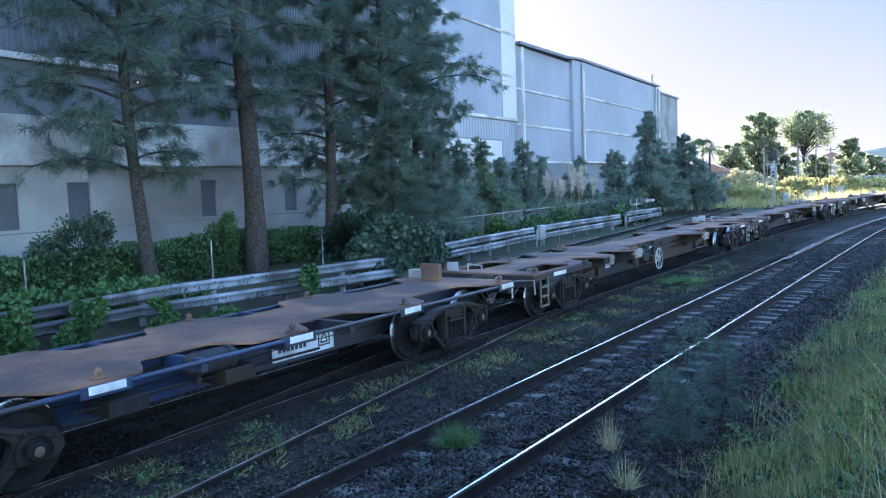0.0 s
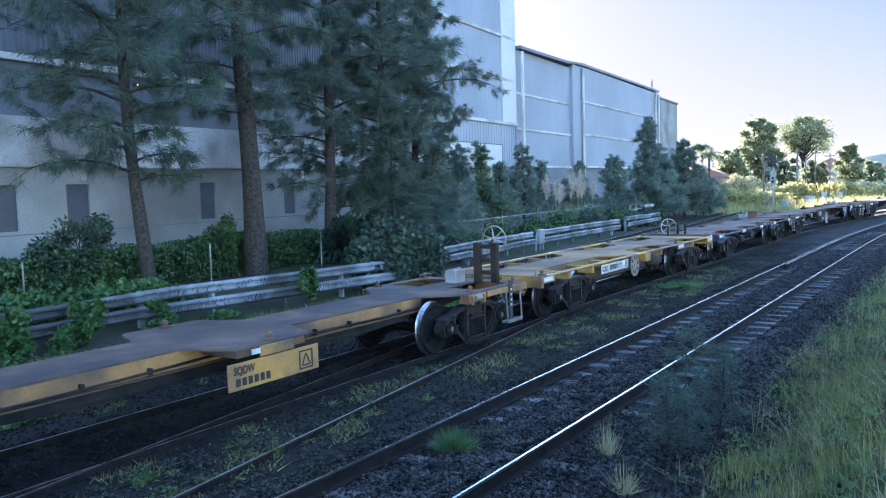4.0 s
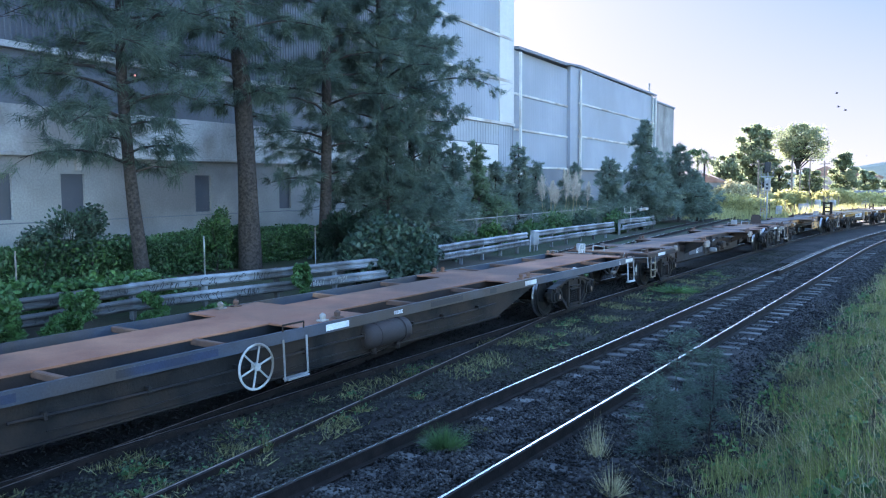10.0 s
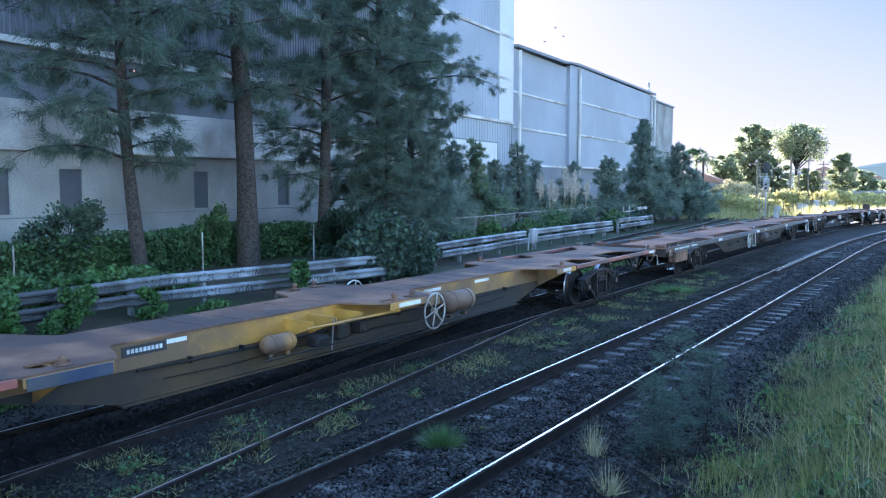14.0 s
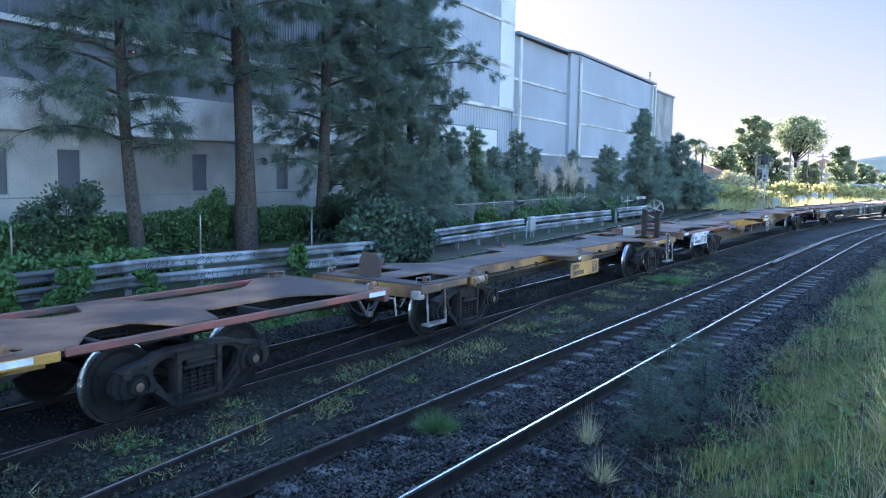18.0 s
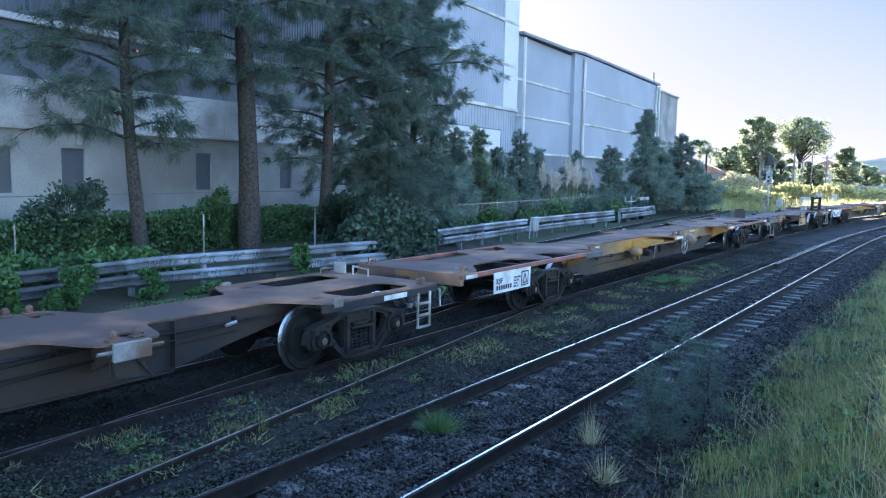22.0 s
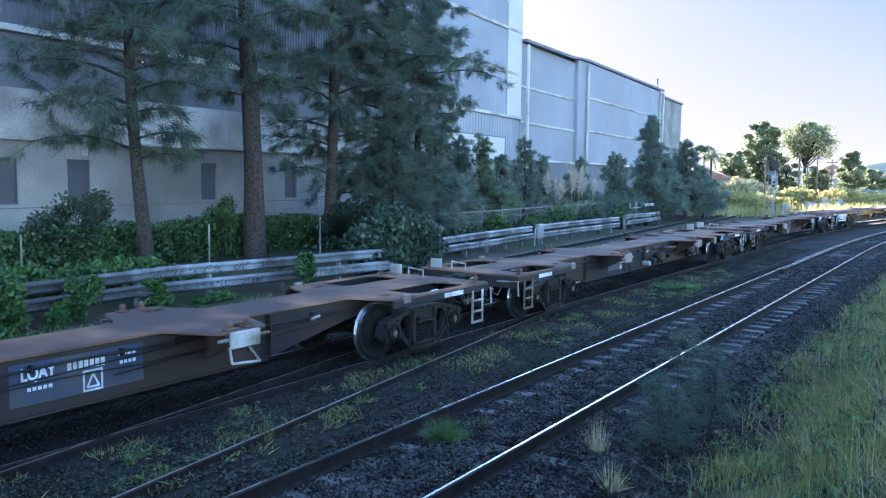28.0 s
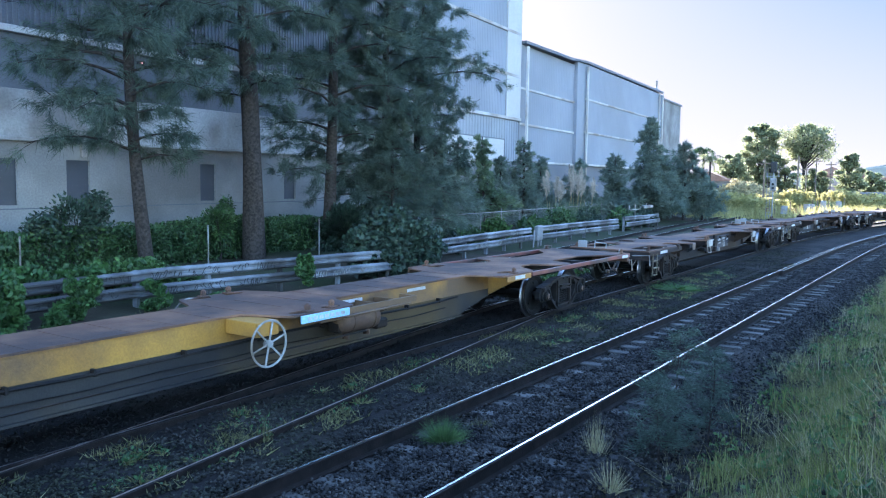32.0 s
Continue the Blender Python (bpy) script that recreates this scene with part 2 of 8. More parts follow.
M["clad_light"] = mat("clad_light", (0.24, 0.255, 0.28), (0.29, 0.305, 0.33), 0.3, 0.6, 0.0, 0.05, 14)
M["panel_white"] = mat("panel_white", (0.47, 0.46, 0.445), (0.52, 0.51, 0.49), 0.3, 0.7, bump=0.03, fine=14)
M["flashing"] = mat("flashing", (0.42, 0.405, 0.38), (0.54, 0.52, 0.49), 0.7, 0.6, 0.0, 0.05, 14, stain=(0.27, 0.235, 0.20), amount=0.5)
M["window_dark"] = mat("window_dark", (0.045, 0.055, 0.075), (0.065, 0.075, 0.10), 0.8, 0.4, bump=0.03)
M["bark"] = mat("bark", (0.028, 0.023, 0.020), (0.066, 0.055, 0.047), 11, 0.95, bump=0.9, fine=30, spec=0.15)
M["needle"] = mat("needle", (0.066, 0.098, 0.072), (0.115, 0.152, 0.105), 0.6, 0.7, bump=0, per="island", spread=0.5, alpha_sss=0.45)
# needles of the fence shrubs, lightened in colour to stand for haze
M["needle_hazed"] = mat("needle_hazed", (0.14, 0.185, 0.15), (0.21, 0.26, 0.20), 0.6, 0.7, bump=0, per="island", spread=0.4, alpha_sss=0.5)
M["needle_green"] = mat("needle_green", (0.12, 0.175, 0.10), (0.19, 0.25, 0.14), 0.6, 0.7, bump=0, per="island", spread=0.4, alpha_sss=0.5)
M["leaf"] = mat("leaf", (0.035, 0.08, 0.022), (0.075, 0.135, 0.04), 1.2, 0.55, bump=0, per="island", spread=0.5, alpha_sss=0.3)
M["leaf_bright"] = mat("leaf_bright", (0.05, 0.11, 0.025), (0.10, 0.18, 0.045), 1.2, 0.55, bump=0, per="island", spread=0.45, alpha_sss=0.35)
M["leaf_dark"] = mat("leaf_dark", (0.032, 0.058, 0.036), (0.058, 0.092, 0.054), 1.2, 0.5, bump=0, per="island", spread=0.5, alpha_sss=0.3)
M["gum_leaf"] = mat("gum_leaf", (0.23, 0.255, 0.14), (0.33, 0.345, 0.19), 0.4, 0.8, bump=0, per="island", spread=0.3, alpha_sss=0.75, spec=0.1)
M["grass"] = mat("grass", (0.12, 0.12, 0.045), (0.235, 0.22, 0.095), 0.7, 0.6, bump=0, per="island", spread=0.6, alpha_sss=0.5)
M["grass_lush"] = mat("grass_lush", (0.19, 0.215, 0.055), (0.32, 0.33, 0.11), 0.9, 0.55, bump=0, per="island", spread=0.5, alpha_sss=0.55)
M["steel_dull"] = mat("steel_dull", (0.13, 0.125, 0.12), (0.26, 0.25, 0.24), 4, 0.5, 0.3, 0.1, stain=(0.12, 0.07, 0.045), amount=0.6)
M["grass_dry"] = mat("grass_dry", (0.38, 0.33, 0.17), (0.52, 0.46, 0.26), 0.8, 0.7, bump=0, per="island", spread=0.35, alpha_sss=0.4)
M["grass_dead"] = mat("grass_dead", (0.085, 0.068, 0.045), (0.17, 0.14, 0.09), 0.8, 0.8, bump=0, per="island", spread=0.4, alpha_sss=0.3)
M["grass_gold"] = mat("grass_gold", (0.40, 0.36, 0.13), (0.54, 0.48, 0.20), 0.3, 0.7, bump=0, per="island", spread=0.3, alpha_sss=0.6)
M["plume"] = mat("plume", (0.48, 0.42, 0.34), (0.60, 0.53, 0.44), 3, 0.9, bump=0, per="island", spread=0.2, alpha_sss=0.4)
M["post_wood"] = mat("post_wood", (0.13, 0.10, 0.075), (0.22, 0.17, 0.12), 4, 0.9, bump=0.4)
M["roof_tile"] = mat("roof_tile", (0.28, 0.15, 0.10), (0.36, 0.21, 0.15), 1, 0.8, bump=0.2)
M["brick_far"] = mat("brick_far", (0.36, 0.27, 0.22), (0.46, 0.36, 0.30), 0.5, 0.9, bump=0.2)
M["hill"] = mat("hill", (0.24, 0.20, 0.12), (0.32, 0.27, 0.17), 0.05, 0.95, bump=0)


# ---------------------------------------------------------------- mesh helpers
def part(name, bm, material, parent=None, label=""):
    me = bpy.data.meshes.new(name)
    bm.to_mesh(me)
    bm.free()
    return share(name, me, material, parent, label)


def share(name, me, material, parent=None, label=""):
    if not me.materials:
        me.materials.append(material)
    ob = new(name, me)
    if parent:
        ob.parent = parent
    if label:
        ob["label"] = label
    return ob


def soup(name, verts, faces, material, parent=None, label=""):
    me = bpy.data.meshes.new(name)
    me.from_pydata(verts, [], faces)
    return share(name, me, material, parent, label)


def anchor(name, m=None):
    ob = new(name)
    ob.empty_display_size = 0.2
    if m is not None:
        ob.matrix_basis = m
    return ob


def box(bm, x0, x1, y0, y1, z0, z1, bevel=0.0):
    vs = [bm.verts.new(c) for c in ((x0, y0, z0), (x1, y0, z0), (x1, y1, z0), (x0, y1, z0), (x0, y0, z1), (x1, y0, z1), (x1, y1, z1), (x0, y1, z1))]
    fs = [bm.faces.new([vs[i] for i in f]) for f in ((3, 2, 1, 0), (4, 5, 6, 7), (0, 1, 5, 4), (1, 2, 6, 5), (2, 3, 7, 6), (3, 0, 4, 7))]
    if bevel:
        es = list({e for f in fs for e in f.edges})
        bmesh.ops.bevel(bm, geom=es, offset=bevel, segments=1, affect="EDGES", clamp_overlap=True)
    return vs


def prism(bm, outline, axis, a, b):
    """A polygon extruded along an axis from a to b. outline: pairs in the two other axes, in the order x, y, z."""
    def put(u, v, w):
        return {"x": (w, u, v), "y": (u, w, v), "z": (u, v, w)}[axis]
    lo = [bm.verts.new(put(u, v, a)) for u, v in outline]
    hi = [bm.verts.new(put(u, v, b)) for u, v in outline]
    n = len(outline)
    fs = [bm.faces.new(lo[::-1]), bm.faces.new(hi)]
    fs += [bm.faces.new((lo[i], lo[(i + 1) % n], hi[(i + 1) % n], hi[i])) for i in range(n)]
    bmesh.ops.recalc_face_normals(bm, faces=fs)
    return fs


def holed(bm, outline, holes, axis, a, b):
    """A plate with holes, extruded along an axis; outlines in the two other axes."""
    def put(u, v, w):
        return {"x": (w, u, v), "y": (u, w, v), "z": (u, v, w)}[axis]
    tmp = bmesh.new()
    for loop in [outline] + list(holes):
        vs = [tmp.verts.new(put(u, v, a)) for u, v in loop]
        for i in range(len(vs)):
            tmp.edges.new((vs[i], vs[(i + 1) % len(vs)]))
    bmesh.ops.triangle_fill(tmp, use_beauty=True, use_dissolve=False, edges=tmp.edges[:])
    got = bmesh.ops.extrude_face_region(tmp, geom=tmp.faces[:])
    bmesh.ops.translate(tmp, verts=[g for g in got["geom"] if isinstance(g, bmesh.types.BMVert)], vec=put(0, 0, b - a))
    bmesh.ops.recalc_face_normals(tmp, faces=tmp.faces[:])
    me = bpy.data.meshes.new("tmp")
    tmp.to_mesh(me)
    tmp.free()
    bm.from_mesh(me)
    bpy.data.meshes.remove(me)


def rounded(u0, u1, v0, v1, r, n=4):
    """A rectangle with rounded corners."""
    out = []
    for cu, cv, a0 in ((u1 - r, v1 - r, 0), (u0 + r, v1 - r, 90), (u0 + r, v0 + r, 180), (u1 - r, v0 + r, 270)):
        out += [(cu + r * math.cos(radians(a0 + 90 * i / n)), cv + r * math.sin(radians(a0 + 90 * i / n))) for i in range(n + 1)]
    return out


def rod(bm, p, q, r, seg=8, r2=None):
    p, q = Vector(p), Vector(q)
    d = q - p
    m = Matrix.Translation((p + q) / 2) @ d.to_track_quat("Z", "Y").to_matrix().to_4x4()
    bmesh.ops.create_cone(bm, cap_ends=True, segments=seg, radius1=r, radius2=r if r2 is None else r2, depth=d.length, matrix=m)


def pipe(bm, pts, r, seg=6):
    for a, b in zip(pts[:-1], pts[1:]):
        rod(bm, a, b, r, seg)


def tapered(bm, pts, r0, r1, seg=10):
    """A bent tapering limb through the points."""
    rings = []
    n = len(pts)
    for i, p in enumerate(pts):
        p = Vector(p)
        d = (Vector(pts[min(i + 1, n - 1)]) - Vector(pts[max(i - 1, 0)])).normalized()
        u = d.cross(Vector((0.3, 0.9, 0.1))).normalized()
        v = d.cross(u)
        r = r0 + (r1 - r0) * i / (n - 1)
        rings.append([bm.verts.new(p + (u * math.cos(2 * math.pi * k / seg) + v * math.sin(2 * math.pi * k / seg)) * r * (1 + 0.08 * math.sin(3 * k + i))) for k in range(seg)])
    for a, b in zip(rings[:-1], rings[1:]):
        for k in range(seg):
            bm.faces.new((a[k], a[(k + 1) % seg], b[(k + 1) % seg], b[k]))
    bm.faces.new(rings[-1])


def lathe(bm, profile, seg, m=None):
    """profile: (radius, along y) pairs, turned about the y axis."""
    rings = []
    for r, y in profile:
        rings.append([bm.verts.new((r * math.cos(2 * math.pi * i / seg), y, r * math.sin(2 * math.pi * i / seg))) for i in range(seg)])
    fs = []
    for a, b in zip(rings[:-1], rings[1:]):
        for i in range(seg):
            fs.append(bm.faces.new((a[i], a[(i + 1) % seg], b[(i + 1) % seg], b[i])))
    fs.append(bm.faces.new(rings[0]))
    fs.append(bm.faces.new(rings[-1][::-1]))
    bmesh.ops.recalc_face_normals(bm, faces=fs)
    if m is not None:
        bmesh.ops.transform(bm, matrix=m, verts=[v for ring in rings for v in ring])
    return fs


def ring(bm, c, r, t, axis="y", seg=20, tube=6):
    """A hoop of radius r and thickness t."""
    rows = []
    for i in range(seg):
        a = 2 * math.pi * i / seg
        row = []
        for j in range(tube):
            b = 2 * math.pi * j / tube
            u, v, w = (r + t * math.cos(b)) * math.cos(a), (r + t * math.cos(b)) * math.sin(a), t * math.sin(b)
            o = {"y": (u, w, v), "x": (w, u, v), "z": (u, v, w)}[axis]
            row.append(bm.verts.new(Vector(c) + Vector(o)))
        rows.append(row)
    fs = []
    for i in range(seg):
        for j in range(tube):
            fs.append(bm.faces.new((rows[i][j], rows[(i + 1) % seg][j], rows[(i + 1) % seg][(j + 1) % tube], rows[i][(j + 1) % tube])))
    bmesh.ops.recalc_face_normals(bm, faces=fs)


def smooth(ob):
    for f in ob.data.polygons:
        f.use_smooth = True
    return ob


# ---------------------------------------------------------------- the line of the tracks
MX, MC, RADIUS, S0, S1 = -0.094, 4.92, 210.0, 38.2, 135.0
HEAD = math.atan(MX)
TRAIN_OFF = 3.95


def line(s, off=0.0):
    """Place and heading at s metres along the track that runs off metres to the left of the main line's centre."""
    a, r = HEAD, RADIUS + off
    x, y = min(s, S0) * math.cos(a) - off * math.sin(a), MC + min(s, S0) * math.sin(a) + off * math.cos(a)
    if s > S0:
        k = (min(s, S1) - S0) / r
        x += r * (math.sin(a) - math.sin(a - k))
        y += r * (math.cos(a - k) - math.cos(a))
        a -= k
    if s > S1:
        x += (s - S1) * math.cos(a)
        y += (s - S1) * math.sin(a)
    return x, y, a


def main_y(x):
    """y of the main line's centre at x, up to where the curve ends."""
    s = x / math.cos(HEAD)
    for _ in range(3):
        px, py, a = line(s)
        s += (x - px) / math.cos(a)
    return line(s)[1]


# ---------------------------------------------------------------- ground
def step(a, b, v):
    k = min(1, max(0, (v - a) / (b - a)))
    return k * k * (3 - 2 * k)


def ground_z(x, y):
    xx = min(max(x, -60), 150)
    d = y - main_y(xx)
    bump = 0.05 * noise.noise((x * 0.35, y * 0.35, 0)) + 0.02 * noise.noise((x * 1.7, y * 1.7, 3))
    z = -0.27 + bump * 0.3
    if d < -1.45:
        z = -0.27 - 0.16 * step(-1.45, -2.1, d) + bump
        top = 1.5 - 1.15 * step(4, 26, x)
        z += (top + 0.3) * step(-2.7, -5.2, d)
    elif d > 5.6:
        z = -0.30 - 0.14 * step(5.6, 8, d) + bump + 0.42 * step(15.6, 18.5, y)
    far = math.hypot(x - 30, y)
    if far > 160:
        z = z * 0.4
    return z


def axis_steps(lo, hi, fine_lo, fine_hi, fine):
    v, out = fine_lo, []
    while v < fine_hi:
        out.append(v)
        v += fine
    g, w = fine, fine_hi
    while w < hi:
        out.append(w)
        g *= 1.25
        w += g
    out.append(hi)
    g, w = fine, fine_lo
    while w > lo:
        g *= 1.25
        w -= g
        out.append(max(w, lo))
    return sorted(set(out))


def build_ground():
    xs = axis_steps(-1500, 3000, -10, 95, 0.6)
    ys = axis_steps(-1500, 1500, -9, 30, 0.4)
    verts = [(x, y, ground_z(x, y)) for y in ys for x in xs]
    n = len(xs)
    faces = [(j * n + i, j * n + i + 1, (j + 1) * n + i + 1, (j + 1) * n + i) for j in range(len(ys) - 1) for i in range(n - 1)]
    g = smooth(soup("ground", verts, faces, M["soil"]))
    tagged(g, "dark earth ground with sparse weeds beside the tracks", "ground", kind="structure")


build_ground()


def strip(name, off0, off1, s0, s1, z, material, ds=1.0, label="", edge=0.25, drop=0.25):
    """A long bed between two offsets from the main line, with sloping shoulders."""
    verts, faces = [], []
    cols = [(off0 - edge, z - drop), (off0, z), ((off0 + off1) / 2, z), (off1, z), (off1 + edge, z - drop)]
    n = int((s1 - s0) / ds)
    for i in range(n + 1):
        for o, h in cols:
            x, y, a = line(s0 + i * ds, 0)
            x, y = x - o * math.sin(a), y + o * math.cos(a)
            verts.append((x, y, h + 0.03 * noise.noise((x, y, 1)) + 0.02 * noise.noise((x * 4, y * 4, 2))))
    for i in range(n):
        for j in range(4):
            b = i * 5 + j
            faces.append((b, b + 5, b + 6, b + 1))
    ob = smooth(soup(name, verts, faces, material))
    return tagged(ob, label, "ballast", kind="structure")


strip("ballast_bed", -1.55, 1.75, -230, 330, -0.20, M["ballast"], 0.5, "dark crushed stone ballast bed of the main line", 0.45, 0.3)
# this bed's near-black colour includes the shade beneath the train
strip("siding_bed", 1.6, 6.0, -230, 330, -0.10, M["oily_shaded"], 0.5, "oily trodden ballast, colour blackened for the shade under the wagons", 0.65, 0.16)

RAIL = [(-0.07, -0.17), (0.07, -0.17), (0.07, -0.158), (0.012, -0.145), (0.012, -0.04), (0.036, -0.03), (0.036, -0.008), (0.014, 0.0), (-0.014, 0.0), (-0.036, -0.008), (-0.036, -0.03), (-0.012, -0.04), (-0.012, -0.145), (-0.07, -0.158)]


def sweep(name, path, material, top=None, label="", z=0.0):
    """A rail along a list of (x, y, heading). The head's top takes its own material."""
    verts, faces = [], []
    n = len(RAIL)
    for x, y, a in path:
        for u, h in RAIL:
            verts.append((x - u * math.sin(a), y + u * math.cos(a), h + z))
    for i in range(len(path) - 1):
        for j in range(n):
            k = (j + 1) % n
            faces.append((i * n + j, (i + 1) * n + j, (i + 1) * n + k, i * n + k))
    ob = soup(name, verts, faces, material)
    if top:
        ob.data.materials.append(top)
        for i, p in enumerate(ob.data.polygons):
            if i % n == 7:
                p.material_index = 1
    return tagged(ob, label, "rail", kind="structure")


def run(s0, s1, off, rail, ds=1.0):
    n = int((s1 - s0) / ds)
    out = []
    for i in range(n + 1):
        x, y, a = line(s0 + (s1 - s0) * i / n, off)
        out.append((x - rail * math.sin(a), y + rail * math.cos(a), a))
    return out


G2 = 0.7525
for r in (-G2, G2):
    sweep("rail", run(-230, 330, 0, r, 2.0), M["rail_side"], M["rail_top"], "steel main line rail with polished shiny head")
    sweep("rail", run(-230, 330, TRAIN_OFF, r, 2.0), M["rail_side"], M["rail_worn"], "worn steel rail under the freight wagons")
# check rail inside the main line's left rail
sweep("check_rail", run(29.5, 75, 0, G2 - 0.12, 1.0), M["rail_side"], M["rail_dull"], "rusty steel check rail beside the running rail")


def turnout(s0, s1, rail):
    """The rails of the siding that leaves the train's track towards the main line as it comes near."""
    out = []
    for i in range(41):
        s = s0 + (s1 - s0) * (i / 40) ** 1.6
        x, y, a = line(s, TRAIN_OFF)
        k = max(0, 18.6 - s)
        o = rail - (0.0267 * k * k if k < 2.4 else 0.128 * (k - 1.2))
        h = a + (0.0534 * k if k < 2.4 else 0.128)
        out.append((x - o * math.sin(a), y + o * math.cos(a), h))
    return out


for r in (-G2, G2):
    sweep("rail", turnout(18.6, -26, r), M["rail_side"], M["rail_dull"], "rusty steel rail of a siding turnout")
# a siding along the fence
for y in (11.95, 13.45):
    sweep("rail", [(x, y - 0.0006 * max(0, x - 70) ** 2, -0.0012 * max(0, x - 70)) for x in range(-40, 112, 4)], M["rail_side"], M["rail_worn"], "worn steel rail of an overgrown siding", z=-0.25)


def sleepers(off, s0, s1, pitch, half, near, material, dz, label):
    """Sleepers across a track: those near the viewer as parts, the rest joined."""
    me = bpy.data.meshes.new("sleeper")
    bm = bmesh.new()
    box(bm, -0.115, 0.115, -half, half, -0.14, 0.0, 0.015)
    bm.to_mesh(me)
    bm.free()
    me.materials.append(material)
    base = anchor("sleepers")
    tagged(base, label, "sleepers", kind="structure")
    verts, faces = [], []
    rnd = random.Random(5 + int(off * 10))
    n = int((s1 - s0) / pitch)
    for i in range(n):
        s = s0 + i * pitch + rnd.uniform(-0.03, 0.03)
        x, y, a = line(s, off)
        a += rnd.uniform(-0.012, 0.012)
        z = dz + rnd.uniform(-0.030, 0.008)
        if near[0] < s < near[1]:
            ob = new("sleeper", me)
            ob.parent = base
            ob.matrix_basis = Matrix.Translation((x, y, z)) @ Matrix.Rotation(a, 4, "Z")
        else:
            m = Matrix.Translation((x, y, z)) @ Matrix.Rotation(a, 4, "Z")
            b = len(verts)
            for c in ((-.12, -half, -.14), (.12, -half, -.14), (.12, half, -.14), (-.12, half, -.14), (-.12, -half, 0), (.12, -half, 0), (.12, half, 0), (-.12, half, 0)):
                verts.append(tuple(m @ Vector(c)))
            faces += [tuple(b + k for k in f) for f in ((4, 5, 6, 7), (0, 1, 5, 4), (1, 2, 6, 5), (2, 3, 7, 6), (3, 0, 4, 7))]
    far = soup("far_sleepers", verts, faces, material, base)
    far["kind"] = "stuff"


sleepers(0.0, -60, 150, 0.6, 1.25, (4, 70), M["concrete"], -0.163, "weathered concrete railway sleepers of the main line")


# ---------------------------------------------------------------- factory
BY = 28.0


def clad(bm, x0, x1, y, z0, z1, pitch=0.25, depth=0.035, thick=0.2):
    """A ribbed metal wall facing -y."""
    n = max(1, int((x1 - x0) / pitch))
    p = (x1 - x0) / n
    pts = []
    for i in range(n):
        a = x0 + i * p
        pts += [(a, y), (a + p * 0.62, y), (a + p * 0.7, y - depth), (a + p * 0.92, y - depth)]
    pts.append((x1, y))
    lo = [bm.verts.new((u, v, z0)) for u, v in pts]
    hi = [bm.verts.new((u, v, z1)) for u, v in pts]
    for i in range(len(pts) - 1):
        bm.faces.new((lo[i], lo[i + 1], hi[i + 1], hi[i]))
    box(bm, x0, x1, y + 0.02, y + thick, z0, z1)


